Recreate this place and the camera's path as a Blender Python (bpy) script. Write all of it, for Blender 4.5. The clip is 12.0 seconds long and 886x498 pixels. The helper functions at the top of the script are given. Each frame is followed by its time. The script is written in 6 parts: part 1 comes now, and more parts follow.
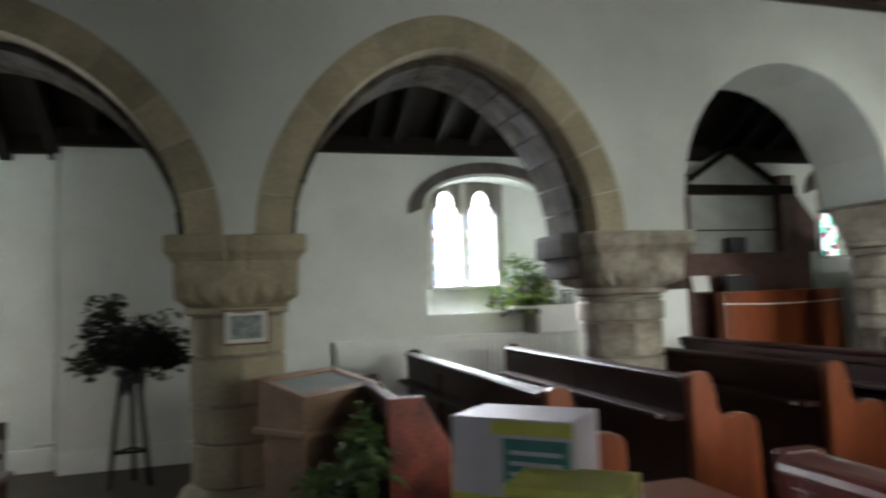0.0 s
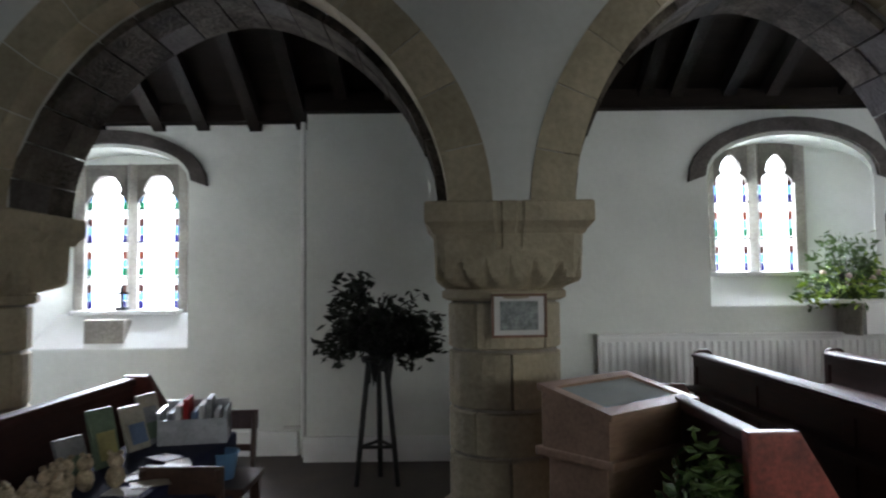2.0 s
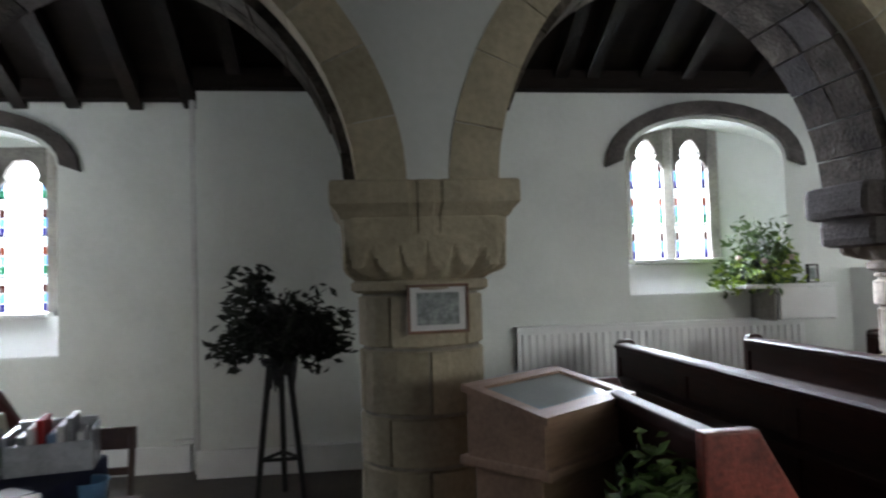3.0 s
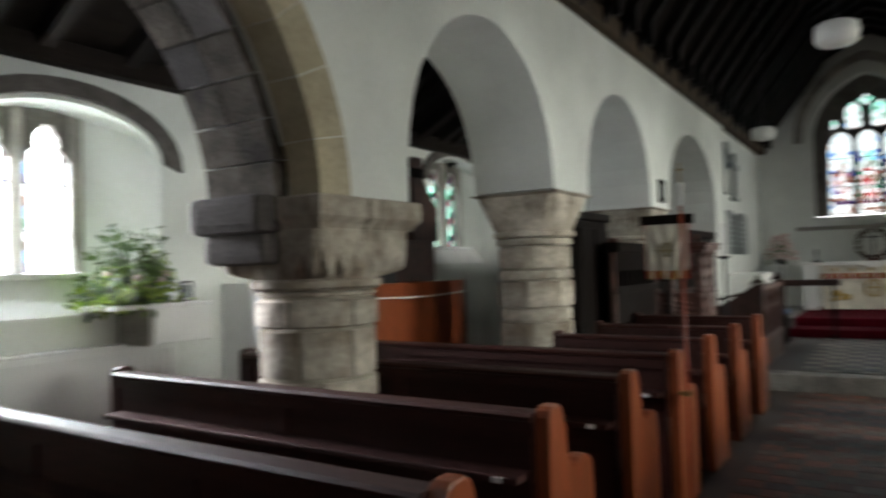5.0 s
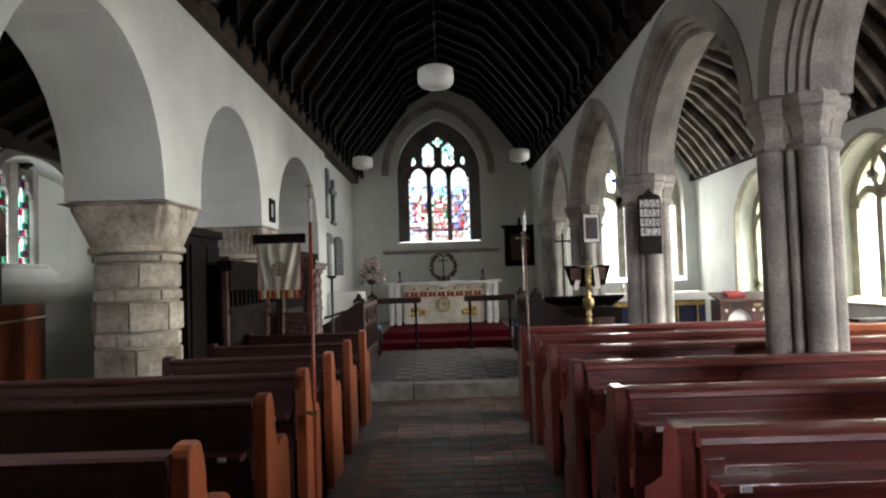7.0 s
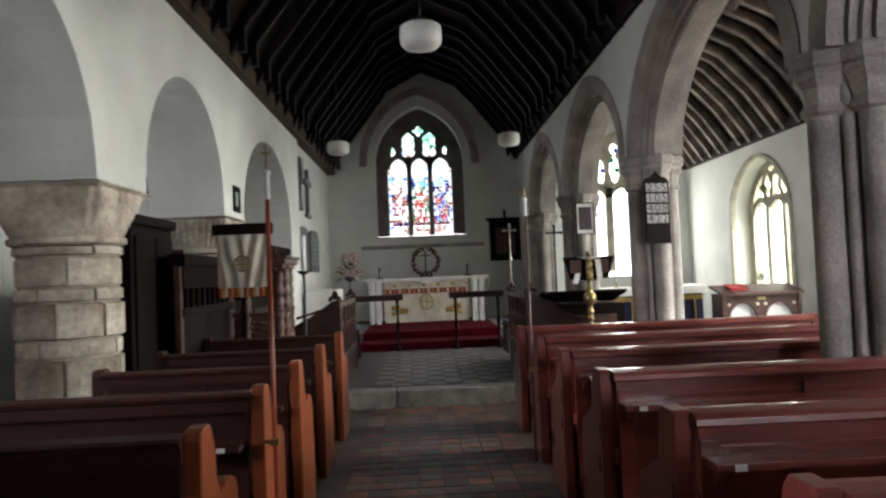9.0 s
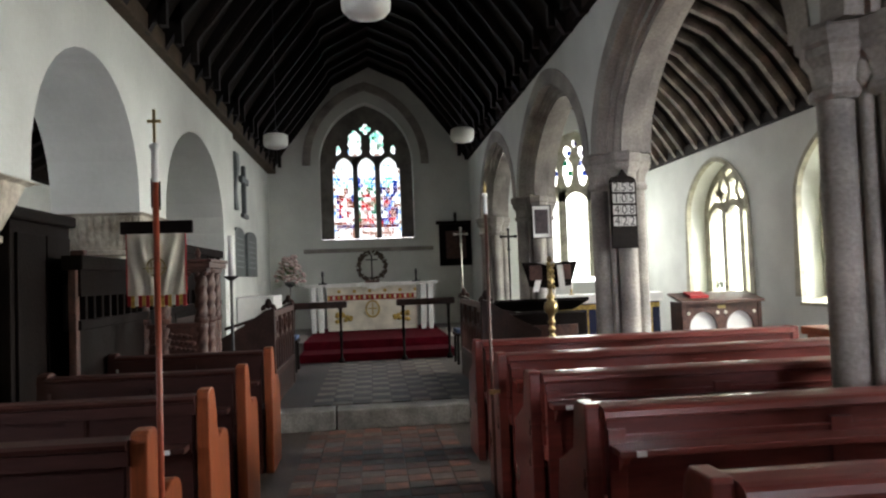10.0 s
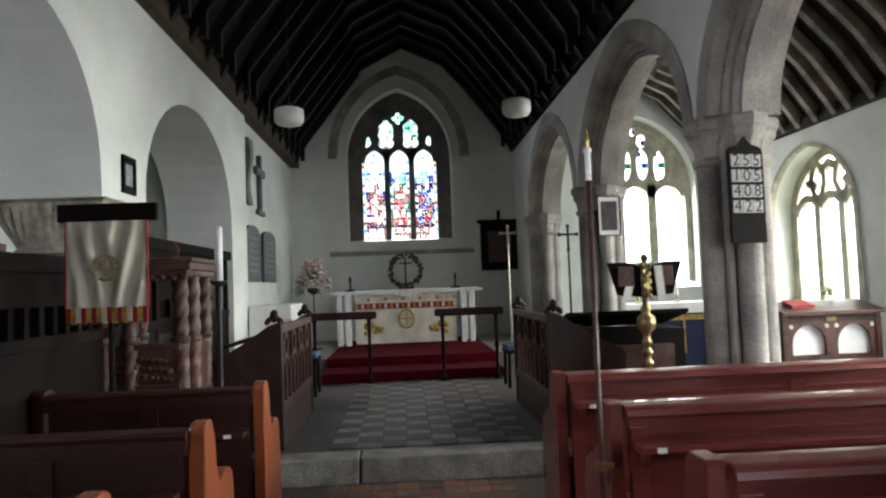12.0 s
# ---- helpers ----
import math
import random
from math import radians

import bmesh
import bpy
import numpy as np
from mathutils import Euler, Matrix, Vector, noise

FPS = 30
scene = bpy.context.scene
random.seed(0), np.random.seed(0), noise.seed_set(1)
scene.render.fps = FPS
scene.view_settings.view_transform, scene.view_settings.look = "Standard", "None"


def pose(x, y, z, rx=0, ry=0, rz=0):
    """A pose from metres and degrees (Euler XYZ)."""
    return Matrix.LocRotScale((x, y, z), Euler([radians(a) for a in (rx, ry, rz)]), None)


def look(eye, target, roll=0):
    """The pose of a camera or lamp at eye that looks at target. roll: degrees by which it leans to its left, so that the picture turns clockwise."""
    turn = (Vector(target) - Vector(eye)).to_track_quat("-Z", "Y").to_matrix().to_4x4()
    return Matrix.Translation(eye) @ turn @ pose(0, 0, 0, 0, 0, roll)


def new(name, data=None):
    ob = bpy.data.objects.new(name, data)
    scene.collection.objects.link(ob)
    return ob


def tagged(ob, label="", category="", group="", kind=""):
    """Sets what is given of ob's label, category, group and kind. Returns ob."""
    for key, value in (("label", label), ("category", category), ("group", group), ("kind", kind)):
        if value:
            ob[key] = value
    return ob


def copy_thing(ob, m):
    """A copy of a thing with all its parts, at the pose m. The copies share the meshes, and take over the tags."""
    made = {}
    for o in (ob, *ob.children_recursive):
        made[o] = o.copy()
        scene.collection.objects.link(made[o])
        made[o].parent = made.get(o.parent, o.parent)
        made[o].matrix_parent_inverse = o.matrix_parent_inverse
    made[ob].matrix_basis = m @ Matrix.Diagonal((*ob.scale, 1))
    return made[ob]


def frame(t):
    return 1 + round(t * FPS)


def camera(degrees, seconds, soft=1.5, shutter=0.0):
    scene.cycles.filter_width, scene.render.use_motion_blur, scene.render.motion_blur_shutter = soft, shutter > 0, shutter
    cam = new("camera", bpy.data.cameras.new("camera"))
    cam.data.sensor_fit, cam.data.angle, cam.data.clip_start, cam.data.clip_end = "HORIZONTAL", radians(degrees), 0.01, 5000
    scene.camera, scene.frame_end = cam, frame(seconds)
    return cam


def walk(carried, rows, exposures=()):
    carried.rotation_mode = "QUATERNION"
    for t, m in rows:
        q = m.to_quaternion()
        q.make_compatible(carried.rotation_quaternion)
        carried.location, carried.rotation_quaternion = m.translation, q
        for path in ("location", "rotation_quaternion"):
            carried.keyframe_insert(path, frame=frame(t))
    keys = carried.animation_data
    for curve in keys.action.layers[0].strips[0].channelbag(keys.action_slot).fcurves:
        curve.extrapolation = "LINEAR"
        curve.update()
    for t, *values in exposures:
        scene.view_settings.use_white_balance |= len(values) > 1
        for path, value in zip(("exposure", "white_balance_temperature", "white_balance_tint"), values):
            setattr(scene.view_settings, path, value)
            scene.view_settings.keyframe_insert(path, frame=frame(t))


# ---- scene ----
PATH = [
    (0, (0.55, -0.057, 1.42), (1.13, 1.853, 1.548), -2.1),
    (0.5, (0.389, 0.231, 1.427), (0.562, 2.22, 1.543), -1.8),
    (1, (0.329, 0.459, 1.405), (0.311, 2.456, 1.513), -1.2),
    (1.5, (0.332, 0.716, 1.428), (0.198, 2.709, 1.527), -0.1),
    (2, (0.251, 0.984, 1.425), (0.247, 2.982, 1.523), -0.6),
    (2.5, (0.19, 1.172, 1.42), (0.323, 3.165, 1.518), -1.4),
    (2.7, (0.214, 1.247, 1.41), (0.379, 3.238, 1.5), -1.7),
    (4.3, (0.372, 2.056, 1.372), (1.533, 3.683, 1.448), -0.4),
    (4.5, (0.446, 2.1, 1.398), (1.765, 3.602, 1.467), -0.7),
    (5, (0.598, 2.173, 1.461), (2.28, 3.254, 1.514), -1.6),
    (5.5, (0.714, 2.322, 1.445), (2.642, 2.849, 1.504), -2.2),
    (6, (0.739, 2.395, 1.444), (2.735, 2.51, 1.505), -2.3),
    (6.5, (0.752, 2.42, 1.44), (2.751, 2.429, 1.512), -1.8),
    (7, (0.752, 2.428, 1.439), (2.751, 2.43, 1.521), -1.8),
    (8.8, (1.45, 2.486, 1.395), (3.448, 2.461, 1.484), -2.0),
    (9, (1.58, 2.497, 1.41), (3.578, 2.439, 1.482), -2.4),
    (9.5, (1.922, 2.503, 1.409), (3.912, 2.313, 1.478), -3.1),
    (10, (2.298, 2.472, 1.424), (4.286, 2.264, 1.504), -2.1),
    (10.5, (2.681, 2.5, 1.423), (4.672, 2.335, 1.512), -1.6),
    (11, (3.065, 2.501, 1.423), (5.054, 2.314, 1.515), -1.7),
    (11.5, (3.498, 2.465, 1.419), (5.49, 2.327, 1.526), -1.7),
    (12, (3.936, 2.482, 1.423), (5.93, 2.367, 1.524), -2.1),
]
EXPOSURES = [(0, 0.88, 6450, 14), (1, 0.58, 6200, 20), (2.7, 0.58, 6150, 20), (4.5, 0.98, 6400, 17), (5.5, 0.8, 6600, 16), (6.5, 1.12, 6550, 22), (9.5, 1.15, 6550, 22), (12, 1.25, 6300, 19)]
cam = camera(64.9, 12.0, soft=2.2, shutter=0.5)
walk(cam, [(t, look(eye, target, roll)) for t, eye, target, roll in PATH], EXPOSURES)

# ---- world and daylight ----
world = bpy.data.worlds.new("overcast_sky")
scene.world = world
world.use_nodes = True
sky = world.node_tree.nodes.new("ShaderNodeTexSky")
sky.sky_type, sky.sun_disc, sky.sun_elevation, sky.sun_rotation = "NISHITA", False, radians(40), radians(150)
world.node_tree.links.new(sky.outputs[0], world.node_tree.nodes["Background"].inputs[0])
world.node_tree.nodes["Background"].inputs[1].default_value = 0.12
sun = new("sun", bpy.data.lights.new("sun", "SUN"))
sun.data.energy, sun.data.angle, sun.data.color = 1.0, radians(12), (1.0, 0.96, 0.9)
sun.matrix_world = look((10, -30, 25), (8, 0, 0))


def daylight(place, target, width, height, watts, colour=(1.0, 1.0, 1.0), spread=180):
    """The sky's light in a window opening."""
    lamp = new("window_daylight", bpy.data.lights.new("window_daylight", "AREA"))
    lamp.data.shape, lamp.data.size, lamp.data.size_y, lamp.data.energy, lamp.data.color = "RECTANGLE", width, height, watts, colour
    lamp.data.spread = radians(spread)
    lamp.matrix_world = look(place, target)
    return lamp


SKYC, GREEN = (0.9, 0.95, 1.0), (0.95, 1.0, 0.9)
N_W, S_W, E_W, W_W = 160.0, 190.0, 75.0, 35.0
daylight((-2.6, 7.8, 1.95), (-2.4, 6.0, 0.6), 1.1, 1.4, N_W, SKYC, 130)
daylight((2.9, 7.6, 2.1), (3.15, 6.0, 0.9), 0.9, 1.2, N_W, SKYC, 140)
daylight((8.0, 7.6, 2.2), (8.0, 6.0, 1.4), 0.9, 1.2, 15.0, SKYC)
for wx, w in ((3.8, 0.65 * S_W), (7.2, 1.35 * S_W), (10.55, 0.9 * S_W), (14.0, 0.7 * S_W)):
    daylight((wx, -4.45, 2.6), (wx, 0.0, -0.5), 1.8, 1.9, w, GREEN, 100)
daylight((18.3, -2.2, 3.0), (14.0, -2.2, 0.8), 1.9, 3.0, 130.0, GREEN)
daylight((18.7, 2.5, 5.0), (13.0, 2.5, 0.8), 1.8, 2.6, E_W, SKYC)
# added lamp at an unseen aisle west window, to brighten the south pew backs
daylight((-6.9, -2.2, 2.7), (4.0, -0.2, 0.5), 1.7, 2.4, 115.0, SKYC, 80)
# fill from an invented nave west window behind the camera
daylight((-7.0, 2.45, 4.2), (1.5, 2.45, 0.5), 1.8, 2.6, W_W, SKYC)


# ---- bright overcast distance outside the windows ----
def outside(name, place, target, width, height, strength, colour):
    m = bpy.data.materials.new(name)
    m.use_nodes = True
    N, L = m.node_tree.nodes, m.node_tree.links
    N.remove(N["Principled BSDF"])
    em = N.new("ShaderNodeEmission")
    em.inputs[0].default_value, em.inputs[1].default_value = (*colour, 1), strength
    L.new(em.outputs[0], N["Material Output"].inputs[0])
    me = bpy.data.meshes.new(name)
    w, h = width / 2, height / 2
    me.from_pydata([(-w, -h, 0), (w, -h, 0), (w, h, 0), (-w, h, 0)], [], [(0, 1, 2, 3)])
    me.materials.append(m)
    ob = new(name, me)
    ob.matrix_world = look(place, target)
    return tagged(ob, "bright overcast sky outside the windows", "backdrop", kind="structure")


outside("backdrop_north", (1.5, 9.5, 2.5), (1.5, 0, 2.5), 24, 9, 7.5, (0.92, 0.96, 1.0))
outside("backdrop_south", (7, -7.0, 2.5), (7, 0, 2.5), 34, 10, 3.6, (0.97, 1.0, 0.93))
outside("backdrop_east", (20.5, 0.5, 3.0), (0, 0.5, 3.0), 16, 12, 3.0, (0.97, 0.99, 1.0))


# ---- materials ----
def mat(name, base, rough=0.6, vary=0.12, scale=6.0, fine=60.0, bump=0.15, metal=0.0, piece=0.0, island=False, tint=None, coat=0.0, grain=None, spec=0.5):
    """A surface with colour variation at two sizes, fine relief, and a small change from piece to piece."""
    m = bpy.data.materials.new(name)
    m.use_nodes = True
    t = m.node_tree
    N, L = t.nodes, t.links
    b = N["Principled BSDF"]
    co = N.new("ShaderNodeTexCoord")
    mp = N.new("ShaderNodeMapping")
    L.new(co.outputs["Object"], mp.inputs[0])
    if grain:
        mp.inputs["Scale"].default_value = grain
    n1, n2 = N.new("ShaderNodeTexNoise"), N.new("ShaderNodeTexNoise")
    for n, s, d in ((n1, scale, 6), (n2, fine, 4)):
        n.inputs["Scale"].default_value, n.inputs["Detail"].default_value = s, d
        L.new(mp.outputs[0], n.inputs["Vector"])
    r1 = N.new("ShaderNodeValToRGB")
    dark = tuple(c * (1 - 2.2 * vary) for c in (tint or base))
    lite = tuple(min(1, c * (1 + 0.8 * vary)) for c in base)
    r1.color_ramp.elements[0].position, r1.color_ramp.elements[1].position = 0.3, 0.7
    r1.color_ramp.elements[0].color, r1.color_ramp.elements[1].color = (*dark, 1), (*lite, 1)
    L.new(n1.outputs[0], r1.inputs[0])
    mx = N.new("ShaderNodeMix")
    mx.data_type, mx.blend_type = "RGBA", "OVERLAY"
    mx.inputs[0].default_value = min(1, vary * 2.5)
    L.new(r1.outputs[0], mx.inputs[6])
    L.new(n2.outputs[0], mx.inputs[7])
    out = mx.outputs[2]
    if piece:
        oi = N.new("ShaderNodeNewGeometry" if island else "ShaderNodeObjectInfo")
        mr = N.new("ShaderNodeMapRange")
        mr.inputs[3].default_value, mr.inputs[4].default_value = 1 - piece, 1 + piece
        L.new(oi.outputs["Random Per Island" if island else "Random"], mr.inputs[0])
        hs = N.new("ShaderNodeHueSaturation")
        L.new(mr.outputs[0], hs.inputs["Value"])
        L.new(out, hs.inputs["Color"])
        out = hs.outputs[0]
    L.new(out, b.inputs["Base Color"])
    rr = N.new("ShaderNodeMapRange")
    rr.inputs[3].default_value, rr.inputs[4].default_value = max(0.03, rough - 0.1), min(1, rough + 0.12)
    L.new(n1.outputs[0], rr.inputs[0])
    L.new(rr.outputs[0], b.inputs["Roughness"])
    b.inputs["Metallic"].default_value = metal
    b.inputs["Coat Weight"].default_value = coat
    b.inputs["Specular IOR Level"].default_value = spec
    if bump:
        ad = N.new("ShaderNodeMath")
        ad.operation = "ADD"
        L.new(n1.outputs[0], ad.inputs[0])
        L.new(n2.outputs[0], ad.inputs[1])
        bp = N.new("ShaderNodeBump")
        bp.inputs["Strength"].default_value, bp.inputs["Distance"].default_value = bump, 0.02
        L.new(ad.outputs[0], bp.inputs["Height"])
        L.new(bp.outputs[0], b.inputs["Normal"])
    return m


def glass(name, colour, gloss=0.06):
    m = bpy.data.materials.new(name)
    m.use_nodes = True
    N, L = m.node_tree.nodes, m.node_tree.links
    N.remove(N["Principled BSDF"])
    tr, gl, mx = N.new("ShaderNodeBsdfTransparent"), N.new("ShaderNodeBsdfGlossy"), N.new("ShaderNodeMixShader")
    tr.inputs[0].default_value = (*colour, 1)
    gl.inputs["Roughness"].default_value = 0.1
    mx.inputs[0].default_value = gloss
    L.new(tr.outputs[0], mx.inputs[1])
    L.new(gl.outputs[0], mx.inputs[2])
    L.new(mx.outputs[0], N["Material Output"].inputs[0])
    return m


PLASTER = mat("lime_plaster", (0.73, 0.755, 0.715), 0.85, 0.06, 1.6, 25, 0.12, spec=0.2)
PLASTER_SOFFIT = mat("rough_lime_plaster", (0.62, 0.62, 0.6), 0.9, 0.07, 3.0, 30, 0.2, spec=0.2)
STONE = mat("buff_stone", (0.46, 0.405, 0.285), 0.85, 0.11, 3, 30, 0.4, piece=0.12, spec=0.2)
STONE_PALE = mat("pale_weathered_stone", (0.5, 0.465, 0.395), 0.9, 0.2, 3.5, 22, 0.6, piece=0.18, tint=(0.38, 0.3, 0.22), spec=0.2)
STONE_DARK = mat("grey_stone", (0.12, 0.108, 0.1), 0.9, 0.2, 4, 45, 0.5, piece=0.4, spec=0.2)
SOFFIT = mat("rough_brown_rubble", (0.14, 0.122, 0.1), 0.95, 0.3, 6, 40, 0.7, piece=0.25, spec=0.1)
MORTAR = mat("pale_mortar", (0.36, 0.33, 0.27), 0.95, 0.15, 8, 70, 0.4, spec=0.1)
GRANITE = mat("grey_granite", (0.4, 0.375, 0.33), 0.75, 0.17, 2.5, 45, 0.4, tint=(0.33, 0.31, 0.29), spec=0.3)
TRACERY = mat("window_stone", (0.48, 0.46, 0.36), 0.85, 0.18, 5, 60, 0.3, spec=0.2)
TRACERY_DARK = mat("dark_window_stone", (0.2, 0.185, 0.165), 0.9, 0.2, 4, 45, 0.4, spec=0.2)
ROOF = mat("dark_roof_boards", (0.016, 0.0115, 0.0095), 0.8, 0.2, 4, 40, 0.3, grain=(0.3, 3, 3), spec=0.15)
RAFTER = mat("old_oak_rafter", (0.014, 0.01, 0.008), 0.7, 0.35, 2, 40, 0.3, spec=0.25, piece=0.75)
RAFTER_PALE = mat("weathered_oak_rafter", (0.2, 0.17, 0.14), 0.75, 0.25, 4, 40, 0.3, spec=0.25, piece=0.45)
PLATE = mat("oak_wall_plate", (0.075, 0.052, 0.033), 0.75, 0.2, 4, 40, 0.3, spec=0.2)
PEW_DARK = mat("dark_varnished_oak", (0.046, 0.0135, 0.01), 0.5, 0.22, 3, 50, 0.1, grain=(1, 0.15, 1), spec=0.28)
PEW_RED = mat("red_varnished_pine", (0.21, 0.045, 0.036), 0.3, 0.26, 3, 45, 0.05, grain=(1, 0.12, 1), spec=0.55, coat=0.25, piece=0.16)
PEW_END = mat("orange_varnished_pine", (0.25, 0.06, 0.02), 0.32, 0.22, 5, 50, 0.08, grain=(1, 1, 0.15), spec=0.5)
OAK = mat("mid_oak", (0.2, 0.1, 0.055), 0.45, 0.2, 5, 50, 0.1, grain=(1, 0.2, 1))
BLACK_OAK = mat("black_oak", (0.009, 0.006, 0.005), 0.65, 0.25, 5, 50, 0.15, spec=0.1)
STALL = mat("brown_black_oak", (0.04, 0.018, 0.013), 0.45, 0.3, 6, 50, 0.2, spec=0.3)
CARVED = mat("carved_red_oak", (0.085, 0.034, 0.024), 0.45, 0.25, 12, 60, 0.3)
FLOORSTONE = mat("worn_slate_floor", (0.075, 0.058, 0.047), 0.5, 0.3, 2.5, 40, 0.2, spec=0.4)
TILE_RED = mat("red_floor_tile", (0.17, 0.07, 0.046), 0.5, 0.25, 6, 60, 0.2, piece=0.42, spec=0.4)
TILE_GREY = mat("grey_floor_tile", (0.11, 0.085, 0.07), 0.5, 0.25, 6, 60, 0.2, piece=0.42, spec=0.4)
TILE_PALE = mat("pale_floor_tile", (0.2, 0.165, 0.13), 0.5, 0.2, 6, 60, 0.2, piece=0.25, spec=0.4)
TILE_DARK = mat("dark_floor_tile", (0.06, 0.046, 0.04), 0.5, 0.25, 6, 60, 0.2, piece=0.3, spec=0.4)
PALE_OAK = mat("pale_worn_oak", (0.36, 0.23, 0.155), 0.5, 0.15, 5, 50, 0.1, grain=(0.2, 1, 1))
STEPSTONE = mat("step_stone", (0.26, 0.25, 0.225), 0.6, 0.25, 5, 60, 0.4)
CARPET = mat("red_carpet", (0.1, 0.005, 0.012), 0.95, 0.15, 8, 300, 0.3, spec=0.05)
LINEN = mat("white_linen", (0.8, 0.8, 0.78), 0.85, 0.05, 5, 200, 0.1, spec=0.2)
WHITE_PAINT = mat("white_paint", (0.78, 0.79, 0.78), 0.5, 0.04, 4, 60, 0.04)
BRASS = mat("brass", (0.5, 0.39, 0.19), 0.33, 0.12, 6, 60, 0.04, metal=1.0)
SILVER = mat("dull_silver", (0.5, 0.48, 0.42), 0.35, 0.15, 6, 60, 0.04, metal=1.0)
IRON = mat("black_iron", (0.015, 0.015, 0.017), 0.5, 0.2, 10, 80, 0.1)
CREAM = mat("cream_cloth", (0.72, 0.68, 0.58), 0.85, 0.12, 5, 200, 0.15, spec=0.2)
GOLD = mat("gold_embroidery", (0.5, 0.33, 0.07), 0.55, 0.25, 20, 100, 0.2)
RED = mat("red_cloth", (0.35, 0.02, 0.02), 0.8, 0.15, 10, 100, 0.1)
NAVY = mat("navy_cloth", (0.012, 0.018, 0.06), 0.85, 0.2, 10, 200, 0.15)
PAPER = mat("white_paper", (0.78, 0.78, 0.76), 0.8, 0.04, 8, 60, 0.02)
INK = mat("black_ink", (0.02, 0.02, 0.022), 0.7, 0.1, 8, 60, 0.02)
LAMP_GLASS = mat("opal_glass_shade", (0.75, 0.77, 0.72), 0.3, 0.04, 6, 50, 0.02)
LEAF = mat("green_leaf", (0.1, 0.17, 0.045), 0.5, 0.3, 9, 40, 0.1, piece=0.3)
LEAF_LIGHT = mat("yellow_green_leaf", (0.3, 0.42, 0.05), 0.5, 0.25, 9, 40, 0.1)
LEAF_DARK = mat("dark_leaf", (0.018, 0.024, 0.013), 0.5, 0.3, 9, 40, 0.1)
PETAL = mat("pale_pink_petal", (0.62, 0.46, 0.43), 0.7, 0.2, 20, 60, 0.05)
LEAD = mat("window_lead", (0.03, 0.03, 0.032), 0.6, 0.1, 10, 60, 0.05)
CLEAR = glass("clear_glass", (0.92, 0.95, 0.92))
G_WHITE = glass("white_stained_glass", (0.5, 0.54, 0.53))
G_FLESH = glass("tan_stained_glass", (0.3, 0.22, 0.18))
G_SKY = glass("pale_blue_stained_glass", (0.22, 0.36, 0.5))
G_VIOLET = glass("pale_violet_glass", (0.06, 0.06, 0.2))
G_ROSE = glass("dull_rose_glass", (0.12, 0.06, 0.05))
G_BLUE = glass("blue_stained_glass", (0.03, 0.1, 0.3))
G_RED = glass("red_stained_glass", (0.34, 0.02, 0.02))
G_GREEN = glass("green_stained_glass", (0.03, 0.2, 0.13))
G_BROWN = glass("amber_stained_glass", (0.2, 0.08, 0.04))
G_TEAL = glass("teal_stained_glass", (0.25, 0.5, 0.42))
G_PURPLE = glass("purple_stained_glass", (0.05, 0.04, 0.16))


# ---- mesh helpers ----
def part(name, bm, material, parent=None, label="", smooth=False):
    me = bpy.data.meshes.new(name)
    bmesh.ops.recalc_face_normals(bm, faces=bm.faces[:])
    bm.to_mesh(me)
    bm.free()
    for p in me.polygons:
        p.use_smooth = smooth
    me.materials.append(material)
    ob = new(name, me)
    if parent:
        ob.parent = parent
    if label:
        ob["label"] = label
    return ob


def thing(name, label, category, place=(0, 0, 0), rz=0.0, group="", kind=""):
    ob = new(name)
    ob.empty_display_size = 0.1
    ob.matrix_world = pose(*place, 0, 0, rz)
    return tagged(ob, label, category, group, kind)


def structure(ob, label, category="structure"):
    return tagged(ob, label, category, kind="structure")


def box(bm, x0, x1, y0, y1, z0, z1, bevel=0.0):
    m = Matrix.Translation(((x0 + x1) / 2, (y0 + y1) / 2, (z0 + z1) / 2)) @ Matrix.Diagonal((abs(x1 - x0), abs(y1 - y0), abs(z1 - z0), 1))
    made = bmesh.ops.create_cube(bm, size=1, matrix=m)["verts"]
    if bevel:
        edges = {e for v in made for e in v.link_edges}
        bmesh.ops.bevel(bm, geom=list(edges), offset=bevel, segments=2, affect="EDGES", profile=0.6)
    return bm


def boxes(*dims, bevel=0.0):
    bm = bmesh.new()
    for d in dims:
        box(bm, *d, bevel=bevel)
    return bm


def prism(bm, pts, a, b, axis="y", bevel=0.0):
    """A polygon swept along an axis from a to b; pts are (x, z), (y, z) or (x, y)."""
    def at(p, s):
        return {"y": (p[0], s, p[1]), "x": (s, p[0], p[1]), "z": (p[0], p[1], s)}[axis]
    lo = [bm.verts.new(at(p, a)) for p in pts]
    hi = [bm.verts.new(at(p, b)) for p in pts]
    f = [bm.faces.new(lo), bm.faces.new(hi[::-1])]
    n = len(pts)
    for i in range(n):
        f.append(bm.faces.new((lo[i], hi[i], hi[(i + 1) % n], lo[(i + 1) % n])))
    if bevel:
        edges = {e for face in f[:2] for e in face.edges}
        bmesh.ops.bevel(bm, geom=list(edges), offset=bevel, segments=2, affect="EDGES", profile=0.6)
    return bm


def lathe(bm, prof, seg=20, at=(0, 0, 0)):
    rows = []
    for r, z in prof:
        rows.append([bm.verts.new((at[0] + r * math.cos(2 * math.pi * i / seg), at[1] + r * math.sin(2 * math.pi * i / seg), at[2] + z)) for i in range(seg)])
    for a, b in zip(rows, rows[1:]):
        for i in range(seg):
            bm.faces.new((a[i], a[(i + 1) % seg], b[(i + 1) % seg], b[i]))
    bm.faces.new(rows[0][::-1])
    bm.faces.new(rows[-1])
    return bm


